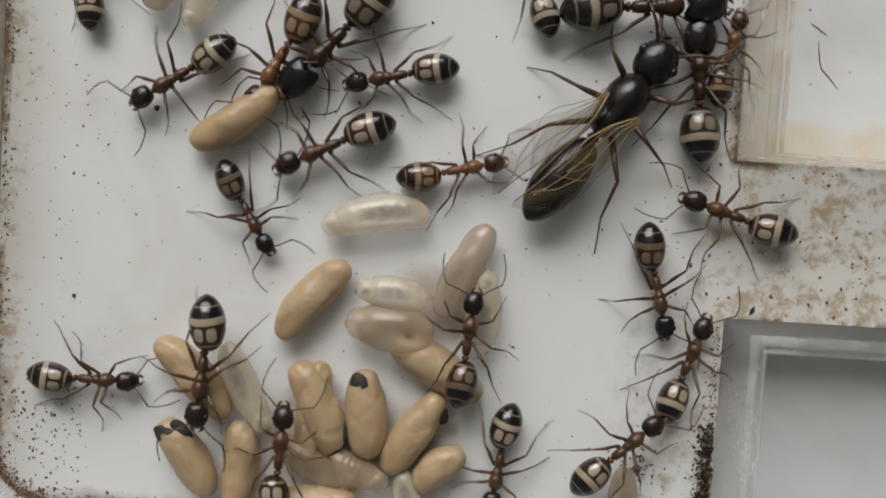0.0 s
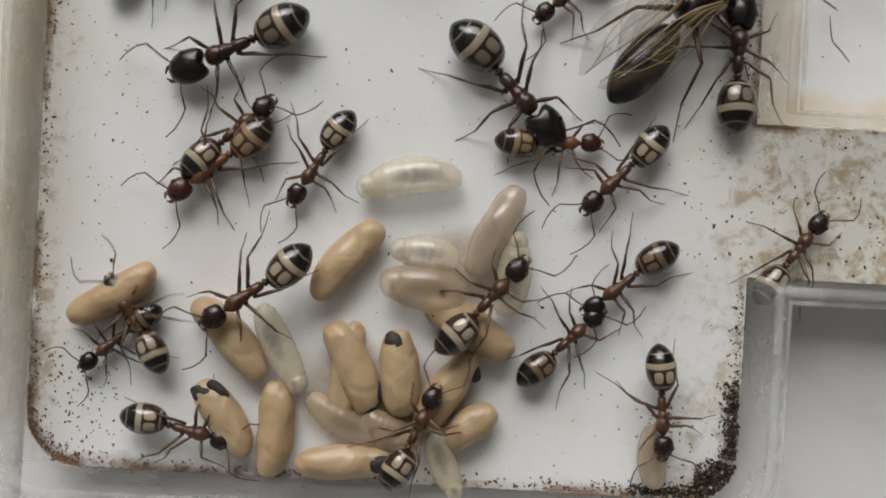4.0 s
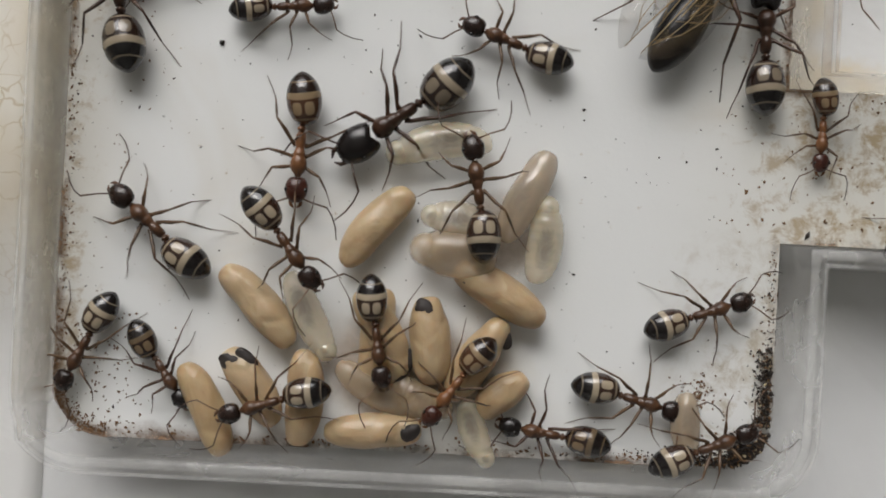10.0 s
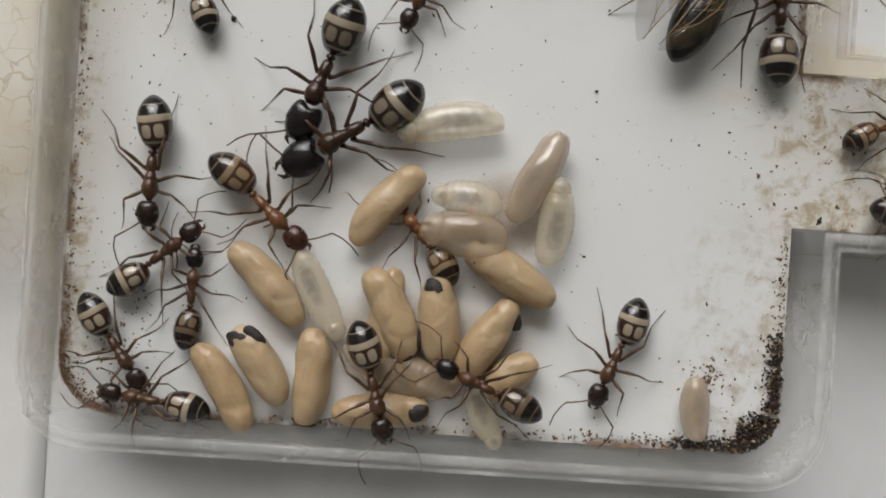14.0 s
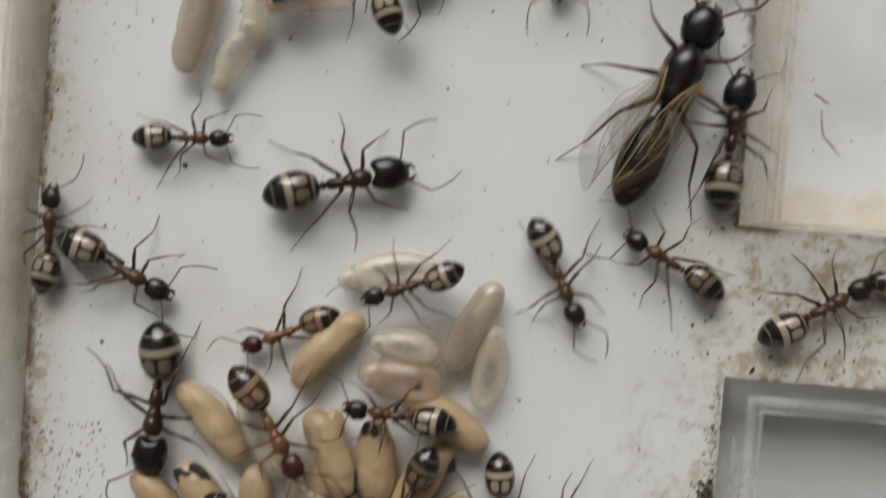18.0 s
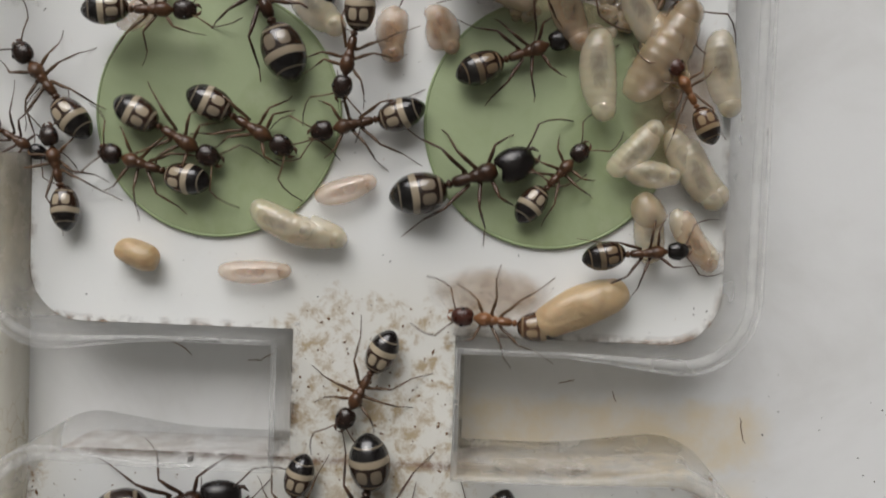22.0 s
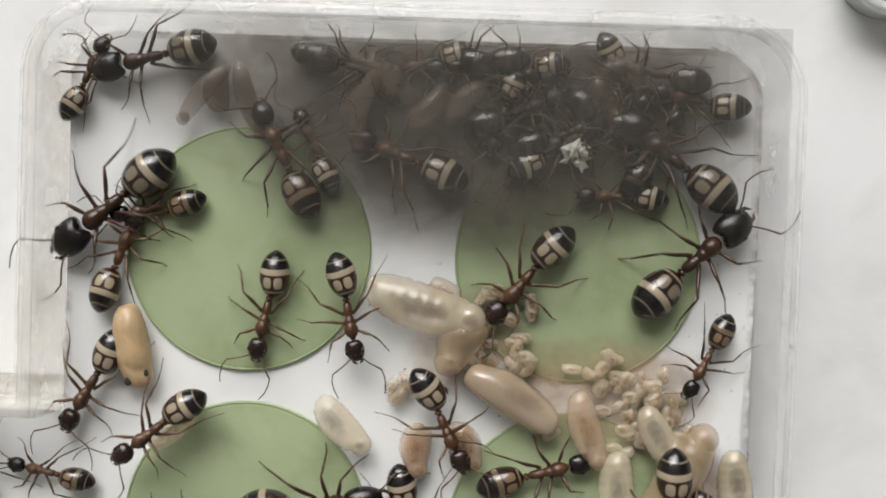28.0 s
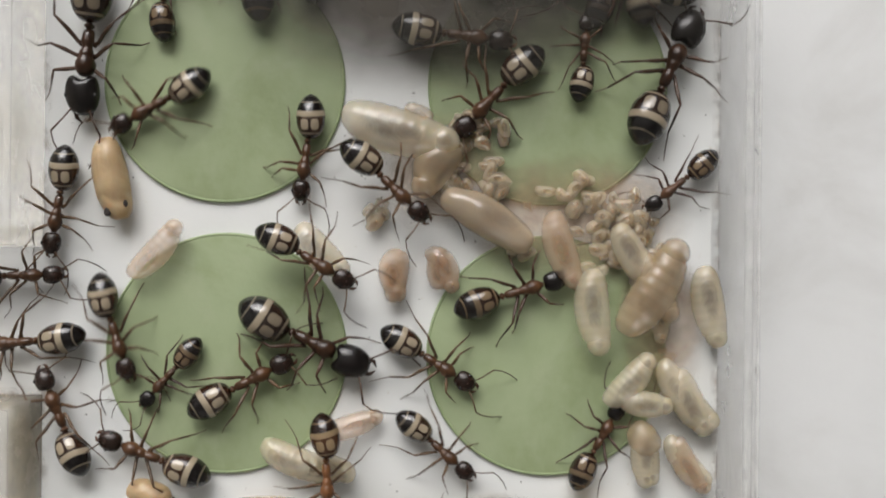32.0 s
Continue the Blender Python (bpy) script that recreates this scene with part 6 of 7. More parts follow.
    rows = [(0, -4.0, 27.6, 0.0, -115), (19, -4.0, 27.6, 0.0, -115), (20, -6.0, 26.5, 0.0, -145), (21, -8.9, 25.1, 0.0, -161), (32, -8.9, 25.1, 0.0, -161)]
    walk(ANTS[23], track(rows))
    stride(ANTS[23], rows, 23)
    rows = [(0, 1.1, 33.6, 0.0, -102), (19, 1.1, 33.6, 0.0, -102), (20, -0.7, 28.1, 0.0, -111), (21, -1.7, 25.2, 0.0, -103), (22, -0.7, 27.1, 0.0, -94), (32, -0.7, 27.1, 0.0, -94)]
    walk(ANTS[24], track(rows))
    stride(ANTS[24], rows, 24)
    rows = [(0, 2.0, 25.0, 0.0, -134), (19, 2.0, 25.0, 0.0, -134), (20, 4.1, 21.1, 0.0, -88), (32, 4.1, 21.1, 0.0, -88)]
    walk(ANTS[25], track(rows))
    stride(ANTS[25], rows, 25)
    rows = [(0, 14.9, 26.6, 0.0, -37), (19, 14.9, 26.6, 0.0, -37), (20, 12.8, 25.0, 0.0, -87), (21, 11.9, 22.5, 0.0, -87), (32, 11.9, 22.5, 0.0, -87)]
    walk(ANTS[26], track(rows))
    stride(ANTS[26], rows, 26)
    rows = [(0, 2.4, 32.5, 0.0, -91), (19, 2.4, 32.5, 0.0, -91), (20, -3.0, 34.0, 0.0, -102), (21, 2.3, 40.1, 0.0, -122), (22, 6.5, 38.0, 0.0, -185), (22.5, 2.0, 35.0, 0.0, -156), (23, 2.0, 32.0, 0.0, -127), (23.5, 2.0, 34.0, 0.0, -198), (24, 2.0, 36.0, 0.0, -270), (24.5, 3.8, 42.5, 0.0, -226), (25, 5.6, 49.1, 0.0, -182), (28.5, 1.0, 45.8, 0.0, -134), (32, -3.7, 42.5, 1.1, -87)]
    walk(ANTS[27], track(rows))
    stride(ANTS[27], rows, 27)
    rows = [(0, -14.1, 41.2, 1.0, 109), (20, -14.1, 41.2, 1.0, 109), (21, -17.5, 43.5, 0.0, 116), (22, -18.6, 45.4, 0.0, 104), (22.33, -18.7, 44.4, 0.0, 48), (22.67, -18.9, 43.4, 0.0, -8), (23, -19.0, 42.4, 0.0, -64), (24, -18.1, 42.7, 0.0, -53), (25, -19.7, 47.8, 0.0, -40), (26, -22.6, 49.8, 0.0, -2), (27.5, -24.3, 51.4, 0.0, 67), (29, -26.0, 53.0, 0.0, 137), (29.33, -24.0, 52.0, 0.0, 82), (29.67, -22.0, 51.0, 0.0, 28), (30, -20.0, 50.0, 0.0, -27), (31, -21.5, 54.9, 0.0, 18), (32, -21.6, 53.4, 0.0, 2)]
    walk(ANTS[28], track(rows))
    stride(ANTS[28], rows, 28)
    rows = [(0, 6.9, 39.7, 0.0, 34), (20, 6.9, 39.7, 0.0, 34), (21, 9.3, 41.5, 0.0, 21), (22, 9.2, 46.0, 0.0, 49), (23, 10.8, 45.6, 1.1, 21), (24, 11.1, 45.9, 1.1, 20), (25, 11.5, 45.2, 1.1, 29), (27, 14.6, 47.7, 1.1, -31), (29, 17.6, 50.2, 1.1, -90), (32, 2.6, 43.7, 0.0, -41)]
    walk(ANTS[29], track(rows))
    stride(ANTS[29], rows, 29)
    rows = [(0, 11.8, 38.4, 1.1, 172), (20, 11.8, 38.4, 1.1, 172), (21, 10.2, 38.0, 1.1, 175), (21.33, 11.4, 39.3, 1.1, 119), (21.67, 12.7, 40.7, 1.1, 63), (22, 13.9, 42.1, 1.0, 6), (23, 14.4, 42.8, 1.1, 21), (24, 14.7, 42.2, 1.1, -2), (32, 11.8, 44.2, 0.0, 61)]
    walk(ANTS[30], track(rows))
    stride(ANTS[30], rows, 30)
    rows = [(0, -15.1, 45.8, 0.0, 121), (21, -15.1, 45.8, 0.0, 121), (22, -13.4, 45.9, 0.0, 164), (23, -14.7, 42.3, 1.0, 229), (24, -16.0, 39.4, 0.0, 174), (24.5, -17.5, 41.0, 0.0, 221), (25, -19.0, 42.5, 0.0, 268), (27.33, -19.0, 43.5, 0.0, 216), (29.67, -19.1, 44.4, 0.0, 164), (32, -19.1, 45.4, 0.0, 112)]
    walk(ANTS[31], track(rows))
    stride(ANTS[31], rows, 31)
    rows = [(0, -10.1, 47.8, 0.0, -170), (21, -10.1, 47.8, 0.0, -170), (21.5, -9.0, 48.1, 0.0, -100), (22, -8.0, 48.4, 0.0, -29), (23, -4.6, 51.4, 0.0, -94), (24, -10.3, 49.5, 0.0, -42), (25, -15.1, 53.8, 1.1, -102), (25.5, -15.4, 52.2, 1.1, -55), (26, -15.6, 50.6, 0.0, -7), (29, -13.0, 47.0, 0.0, -54), (29.5, -12.5, 48.5, 0.0, 9), (30, -12.0, 50.0, 0.0, 72), (30.33, -11.8, 51.8, 0.0, 19), (30.67, -11.7, 53.6, 0.0, -34), (31, -11.5, 55.4, 1.1, -87), (31.5, -10.0, 51.4, 0.0, -30), (32, -8.5, 47.4, 0.0, 28)]
    walk(ANTS[32], track(rows))
    stride(ANTS[32], rows, 32)
    rows = [(0, 4.8, 47.0, 0.0, 20), (21, 4.8, 47.0, 0.0, 20), (22, 4.3, 45.8, 0.0, 19), (23, 4.3, 43.8, 0.0, -48), (24, 3.2, 42.5, 0.0, -82), (25, 4.2, 43.7, 0.0, -53), (29, -7.5, 52.0, 0.0, 9), (30, -7.4, 52.7, 0.0, -13), (31, -5.5, 50.3, 0.0, -29), (32, -5.0, 49.9, 0.0, -26)]
    walk(ANTS[33], track(rows))
    stride(ANTS[33], rows, 33)
    rows = [(0, 9.6, 46.9, 0.0, 60), (21, 9.6, 46.9, 0.0, 60), (22, 7.0, 52.7, 0.0, 21), (23, 6.9, 52.6, 0.0, 22), (24, 6.9, 52.7, 0.0, 25), (25, 7.0, 52.7, 0.0, 21), (26, 6.9, 52.7, 0.0, 12), (29, 7.0, 52.6, 0.0, 17), (30, 6.9, 52.9, 0.0, 10), (31, 7.0, 52.6, 0.0, 16), (32, 6.9, 52.7, 0.0, 17)]
    walk(ANTS[34], track(rows))
    stride(ANTS[34], rows, 34)
    rows = [(0, 15.0, 48.7, 1.1, -134), (21, 15.0, 48.7, 1.1, -134), (21.5, 15.5, 49.7, 1.1, -187), (22, 16.1, 50.6, 1.1, -240), (23, 15.1, 51.8, 1.1, -228), (24, 12.5, 50.1, 1.1, -171), (24.5, 12.2, 46.1, 1.1, -132), (25, 12.0, 42.0, 0.0, -93), (25.33, 12.0, 43.3, 0.0, -152), (25.67, 12.0, 44.7, 1.1, -211), (26, 12.0, 46.0, 1.1, -270), (28.5, 12.0, 46.0, 1.1, -315), (31, 12.0, 46.0, 1.1, -360), (31.5, 7.0, 42.0, 0.0, -431), (32, 2.0, 38.0, 0.0, -501)]
    walk(ANTS[35], track(rows))
    stride(ANTS[35], rows, 35)
    rows = [(0, -19.2, 50.2, 0.0, 129), (22, -19.2, 50.2, 0.0, 129), (23, -22.3, 52.6, 0.0, 139), (24, -18.3, 52.7, 0.0, 101), (25, -18.3, 55.8, 0.0, 133), (25.5, -18.9, 55.7, 0.0, 190), (26, -19.5, 55.6, 0.0, 246), (29, -18.3, 57.0, 0.0, 228), (30, -20.5, 54.5, 0.0, 209), (31, -20.8, 52.7, 0.0, 219), (32, -21.3, 49.6, 0.0, 186)]
    walk(ANTS[36], track(rows))
    stride(ANTS[36], rows, 36)
    rows = [(0, -13.3, 54.3, 1.1, 1), (22, -13.3, 54.3, 1.1, 1), (23, -12.1, 52.0, 0.0, -34), (23.5, -12.2, 55.7, 1.1, -83), (24, -12.2, 59.4, 0.0, -131), (25, -12.4, 64.0, 0.0, -81), (25.33, -11.8, 64.3, 0.0, -136), (25.67, -11.1, 64.7, 0.0, -190), (26, -10.5, 65.0, 0.0, -244), (29, -19.4, 62.5, 0.0, -317), (29.5, -19.4, 61.3, 0.0, -390), (30, -19.4, 60.2, 0.0, -462), (31, -19.4, 59.7, 0.0, -454), (32, -19.3, 57.4, 0.0, -459)]
    walk(ANTS[37], track(rows))
    stride(ANTS[37], rows, 37)
    rows = [(0, -7.1, 55.0, 0.0, 114), (22, -7.1, 55.0, 0.0, 114), (23, -9.9, 56.3, 0.0, 147), (24, -14.0, 58.0, 0.0, 136), (25, -15.9, 59.4, 1.1, 150), (26, -16.5, 62.3, 1.1, 118), (27.5, -17.3, 65.5, 0.0, 189), (29, -18.0, 68.6, 0.0, 259), (30, -18.0, 68.5, 0.0, 259), (31, -17.9, 68.0, 0.0, 258), (32, -17.6, 66.6, 0.0, 265)]
    walk(ANTS[38], track(rows))
    stride(ANTS[38], rows, 38)
    rows = [(0, -2.1, 52.6, 1.1, -101), (22, -2.1, 52.6, 1.1, -101), (23, -0.8, 50.8, 0.0, -167), (24, -5.0, 52.2, 0.0, -191), (25, -9.0, 59.2, 0.0, -258), (25.5, -6.9, 62.0, 0.0, -220), (26, -4.8, 64.7, 0.0, -181), (27.5, -7.5, 62.3, 0.0, -122), (29, -10.1, 59.9, 0.0, -64), (30, -9.4, 59.8, 0.0, -54), (31, -7.6, 57.5, 0.0, -59), (32, -4.7, 54.5, 1.1, -31)]
    walk(ANTS[39], track(rows))
    stride(ANTS[39], rows, 39)
    rows = [(0, -12.0, 51.0, 0.0, -29), (21, -12.0, 51.0, 0.0, -29), (22, -12.1, 47.7, 0.0, -29), (23, -9.8, 45.0, 0.0, -48), (24, -10.4, 43.8, 0.0, -84), (25, -10.7, 43.0, 0.0, -85), (28.5, -12.4, 43.1, 0.0, -143), (32, -14.0, 43.2, 0.0, -201)]
    walk(ANTS[40], track(rows))
    stride(ANTS[40], rows, 40)
    rows = [(0, -1.6, 48.7, 0.0, -166), (22, -1.6, 48.7, 0.0, -166), (23, -0.1, 48.3, 0.0, -168), (24, -3.7, 49.2, 0.0, -198), (25, -8.0, 52.1, 0.0, -220), (26, -8.1, 53.3, 0.0, -228), (27.5, -10.6, 50.1, 0.0, -178), (29, -13.0, 47.0, 0.0, -128), (30, -14.2, 61.6, 0.0, -103), (30.5, -19.0, 57.0, 0.0, -123), (31, -26.0, 53.0, 0.0, -144), (31.5, -19.0, 58.0, 0.0, -147), (32, -13.8, 63.2, 0.0, -150)]
    walk(ANTS[41], track(rows))
    stride(ANTS[41], rows, 41)
    rows = [(0, -21.0, 51.0, 0.0, -28), (21, -21.0, 51.0, 0.0, -28), (22, -21.3, 47.3, 0.0, -28), (22.33, -20.9, 47.4, 0.0, 25), (22.67, -20.6, 47.5, 0.0, 78), (23, -20.3, 47.6, 0.0, 131), (23.5, -21.5, 47.5, 0.0, 65), (24, -22.7, 47.3, 0.0, -1), (25, -19.7, 51.5, 0.0, -20), (25.5, -21.4, 52.0, 0.0, -80), (26, -23.2, 52.5, 0.0, -140), (27.5, -21.5, 51.8, 0.0, -178), (29, -19.9, 51.2, 0.0, -216), (31, -14.3, 49.3, 0.0, -206), (32, -13.0, 47.7, 0.0, -131)]
    walk(ANTS[42], track(rows))
    stride(ANTS[42], rows, 42)
    rows = [(0, -6.3, 59.1, 0.0, -1), (23, -6.3, 59.1, 0.0, -1), (24, -4.5, 58.4, 0.0, -4), (25, -5.1, 60.5, 0.0, 24), (26, -4.0, 59.9, 0.0, -23), (29, -4.1, 61.9, 1.1, -84), (30, -4.3, 60.4, 0.0, -74), (31, -4.6, 60.2, 0.0, -76), (32, -5.2, 60.5, 0.0, -97)]
    walk(ANTS[43], track(rows))
    stride(ANTS[43], rows, 43)
    rows = [(0, 0.0, 60.0, 0.0, -97), (23, 0.0, 60.0, 0.0, -97), (24, 0.4, 60.2, 1.1, -105), (25, 0.1, 59.4, 1.1, -107), (26, -1.2, 54.4, 1.0, -103), (29, 2.4, 56.5, 0.9, -46), (30, 0.8, 57.8, 1.1, -41), (31, -0.3, 58.1, 0.0, -40), (32, -0.3, 58.7, 1.1, -43)]
    walk(ANTS[44], track(rows))
    stride(ANTS[44], rows, 44)
    rows = [(0, -6.7, 63.1, 0.0, 95), (23, -6.7, 63.1, 0.0, 95), (24, -9.6, 67.1, 0.0, 96), (25, -8.1, 71.3, 0.0, 88), (26, -7.8, 72.8, 0.0, 72), (28, -6.4, 70.6, 0.0, 115), (30, -5.0, 68.4, 0.0, 158), (32, -5.0, 72.0, 0.0, 90)]
    walk(ANTS[45], track(rows))
    stride(ANTS[45], rows, 45)
    rows = [(0, -3.4, 63.3, 1.1, -98), (23, -3.4, 63.3, 1.1, -98), (23.33, -3.6, 64.4, 0.0, -154), (23.67, -3.8, 65.6, 0.0, -210), (24, -4.0, 66.8, 0.0, -266), (25, -4.6, 67.5, 0.0, -262), (26, -5.2, 70.0, 0.0, -268), (29, -9.6, 70.1, 0.0, -234), (30, -10.3, 70.3, 0.0, -250), (31, -8.0, 68.5, 0.0, -207), (32, -8.0, 72.0, 0.0, -270)]
    walk(ANTS[46], track(rows))
    stride(ANTS[46], rows, 46)
    rows = [(0, 7.0, 56.8, 1.1, -3), (23, 7.0, 56.8, 1.1, -3), (24, 8.0, 58.5, 1.1, 22), (25, 8.8, 60.5, 0.0, 49), (26, 11.4, 63.2, 0.0, 48), (29, 15.5, 65.0, 0.0, 42), (30, 15.5, 65.2, 0.0, 45), (31, 15.2, 65.4, 0.0, 65), (32, 15.5, 65.3, 0.0, 66)]
    walk(ANTS[47], track(rows))
    stride(ANTS[47], rows, 47)
    rows = [(0, 14.0, 57.1, 0.0, -43), (23, 14.0, 57.1, 0.0, -43), (24, 15.0, 57.7, 0.0, -42), (25, 15.2, 58.1, 0.0, -73), (26, 14.3, 58.0, 0.0, -105), (29, 14.0, 48.0, 1.1, -91), (29.33, 14.0, 49.0, 1.1, -151), (29.67, 14.0, 50.0, 1.1, -210), (30, 14.0, 51.0, 1.1, -270), (30.33, 14.0, 49.3, 1.1, -330), (30.67, 14.0, 47.7, 1.1, -390), (31, 14.0, 46.0, 1.1, -450), (31.33, 14.0, 54.7, 1.1, -510), (31.67, 14.0, 63.3, 0.0, -570), (32, 14.0, 72.0, 0.0, -630)]
    walk(ANTS[48], track(rows))
    stride(ANTS[48], rows, 48)
    rows = [(0, -4.0, 51.0, 0.0, -54), (21, -4.0, 51.0, 0.0, -54), (21.5, -4.0, 54.5, 1.1, 18), (22, -4.0, 58.0, 0.0, 90), (22.5, -3.8, 50.8, 0.0, 18), (23, -3.6, 43.6, 1.1, -54), (24, -5.8, 44.7, 1.1, -91), (25, -9.8, 48.0, 0.0, -36), (26, -13.7, 50.2, 0.0, -70), (27.5, -14.5, 53.2, 1.1, -119), (29, -15.4, 56.2, 1.1, -169), (30, -17.2, 54.9, 0.0, -155), (31, -17.0, 45.0, 0.0, -89), (32, -16.0, 50.2, 0.0, -72)]
    walk(ANTS[49], track(rows))
    stride(ANTS[49], rows, 49)
    rows = [(0, 14.2, 61.1, 0.0, -152), (23, 14.2, 61.1, 0.0, -152), (24, 15.7, 59.0, 0.0, -108), (25, 15.6, 59.9, 0.0, -111), (26, 15.0, 59.5, 0.0, -134), (29, 16.4, 59.3, 0.0, -110), (30, 16.1, 59.8, 0.0, -132), (31, 16.2, 59.9, 0.0, -143), (32, 16.2, 59.0, 0.0, -141)]
    walk(ANTS[50], track(rows))
    stride(ANTS[50], rows, 50)
    rows = [(0, -18.5, 66.5, 0.0, 90), (24, -18.5, 66.5, 0.0, 90), (25, -19.0, 70.3, 0.0, 93), (26, -19.4, 72.3, 0.0, 82), (29, -18.7, 74.5, 0.0, 53), (30, -17.5, 74.4, 0.0, 29), (31, -16.6, 73.6, 0.0, 5), (32, -16.6, 73.6, 0.0, 5)]
    walk(ANTS[51], track(rows))
    stride(ANTS[51], rows, 51)
    rows = [(0, 6.9, 63.4, 0.0, -76), (24, 6.9, 63.4, 0.0, -76), (25, 5.8, 63.1, 0.0, -119), (26, 5.9, 63.1, 0.0, -122), (29, 5.5, 63.6, 0.0, -131), (30, 5.4, 63.4, 0.0, -126), (31, 5.4, 63.5, 0.0, -128), (32, 5.5, 63.9, 0.0, -133)]
    walk(ANTS[52], track(rows))
    stride(ANTS[52], rows, 52)
    rows = [(0, 14.9, 64.6, 0.0, 41), (24, 14.9, 64.6, 0.0, 41), (25, 15.7, 67.3, 0.0, 69), (26, 15.7, 68.4, 0.0, 105), (29, 12.9, 71.1, 0.0, 161), (30, 13.1, 70.7, 0.0, 176), (31, 13.1, 70.7, 0.0, 172), (32, 13.1, 70.7, 0.0, 172)]
    walk(ANTS[53], track(rows))
    stride(ANTS[53], rows, 53)
    rows = [(0, -18.0, 69.0, 0.0, -108), (24, -18.0, 69.0, 0.0, -108), (25, -17.7, 63.5, 0.0, -108), (26, -14.3, 65.7, 0.0, -110), (27.5, -15.0, 66.6, 0.0, -154), (29, -15.7, 67.5, 0.0, -197), (30, -14.2, 68.9, 0.0, -238), (31, -12.6, 70.3, 0.0, -280), (32, -13.4, 69.9, 0.0, -272)]
    walk(ANTS[54], track(rows))
    stride(ANTS[54], rows, 54)
    rows = [(0, 0.0, 69.0, 0.0, -119), (24, 0.0, 69.0, 0.0, -119), (25, 0.1, 65.2, 0.0, -119), (26, 0.4, 68.6, 0.0, -146), (29, -1.9, 70.2, 0.0, -209), (29.33, -0.5, 69.6, 0.0, -154), (29.67, 0.8, 69.0, 0.0, -98), (30, 2.2, 68.4, 0.0, -42), (31, 2.5, 67.7, 0.0, -21), (32, 3.5, 67.4, 0.0, -7)]
    walk(ANTS[55], track(rows))
    stride(ANTS[55], rows, 55)
    rows = [(0, 12.2, 67.8, 0.0, -167), (25, 12.2, 67.8, 0.0, -167), (26, 11.5, 68.4, 0.0, -168), (29, 10.5, 68.3, 0.0, -197), (30, 10.2, 68.4, 0.0, -217), (31, 11.1, 68.2, 0.0, -225), (32, 10.7, 66.5, 0.0, -274)]
    walk(ANTS[56], track(rows))
    stride(ANTS[56], rows, 56)
    rows = [(0, 4.7, 68.6, 0.0, 42), (25, 4.7, 68.6, 0.0, 42), (26, 6.3, 69.3, 0.0, 31), (29, 7.3, 72.1, 0.0, 30), (30, 5.8, 73.3, 0.0, -14), (31, 8.2, 72.5, 0.0, 31), (32, 8.2, 72.5, 0.0, 31)]
    walk(ANTS[57], track(rows))
    stride(ANTS[57], rows, 57)
    rows = [(0, -16.2, 72.3, 0.0, -135), (26, -16.2, 72.3, 0.0, -135), (29, -15.3, 76.2, 0.0, -175), (30, -15.2, 75.7, 0.0, -166), (31, -15.8, 75.7, 0.0, -165), (32, -15.8, 75.7, 0.0, -165)]
    walk(ANTS[58], track(rows))
    stride(ANTS[58], rows, 58)
    rows = [(0, -1.0, 74.0, 0.0, -98), (25, -1.0, 74.0, 0.0, -98), (26, -1.5, 69.8, 0.0, -98), (29, 8.2, 74.5, 0.0, -118), (30, 10.9, 75.3, 0.0, -134), (31, 12.1, 75.3, 0.0, -138), (32, 12.1, 75.3, 0.0, -138)]
    walk(ANTS[59], track(rows))
    stride(ANTS[59], rows, 59)
    rows = [(0, 14.7, 74.0, 0.0, 169), (26, 14.7, 74.0, 0.0, 169), (29, 15.0, 73.6, 0.0, 170), (30, 15.6, 73.2, 0.0, 163), (31, 14.7, 73.0, 0.0, 213), (32, 14.7, 73.0, 0.0, 213)]
    walk(ANTS[60], track(rows))
    stride(ANTS[60], rows, 60)
    rows = [(0, 4.5, 76.5, 0.0, -125), (26, 4.5, 76.5, 0.0, -125), (26.5, 5.0, 75.0, 0.0, -134), (27, 5.0, 75.0, 0.0, -144), (27.5, 5.0, 75.0, 0.0, -153), (28, 5.0, 75.0, 0.0, -163), (28.5, 5.0, 75.0, 0.0, -173), (29, 5.3, 76.3, 0.0, -182), (29.5, 5.0, 75.0, 0.0, -179), (30, 4.9, 76.2, 0.0, -176), (30.5, 5.0, 75.0, 0.0, -177), (31, 4.9, 76.1, 0.0, -179), (32, 4.9, 76.1, 0.0, -179)]
    walk(ANTS[61], track(rows))
    stride(ANTS[61], rows, 61)
    rows = [(0, -4.5, 75.8, 0.0, -24), (26, -4.5, 75.8, 0.0, -24), (29, -5.2, 75.4, 0.0, 1), (30, -4.8, 75.4, 0.0, 1), (31, -5.0, 75.8, 0.0, -4), (32, -5.0, 75.8, 0.0, -4)]
    walk(ANTS[62], track(rows))
    stride(ANTS[62], rows, 62)
    rows = [(0, 0.5, 76.2, 0.0, -129), (26, 0.5, 76.2, 0.0, -129), (26.5, 0.0, 75.0, 0.0, -136), (27, 0.0, 75.0, 0.0, -143), (29, -1.0, 75.9, 0.0, -172), (30, -2.3, 76.0, 0.0, -168), (31, -3.5, 75.8, 0.0, -185), (32, -3.5, 75.8, 0.0, -185)]
    walk(ANTS[63], track(rows))
    stride(ANTS[63], rows, 63)
    rows = [(0, 8.6, 76.7, 0.0, -120), (26, 8.6, 76.7, 0.0, -120), (26.5, 9.0, 75.0, 0.0, -104), (27, 10.0, 75.0, 0.0, -87), (27.5, 10.8, 76.4, 0.0, -71), (28, 11.0, 75.0, 0.0, -55), (28.5, 12.0, 75.0, 0.0, -39), (29, 12.9, 76.0, 0.0, -23), (32, 12.9, 76.0, 0.0, -23)]
    walk(ANTS[64], track(rows))
    stride(ANTS[64], rows, 64)
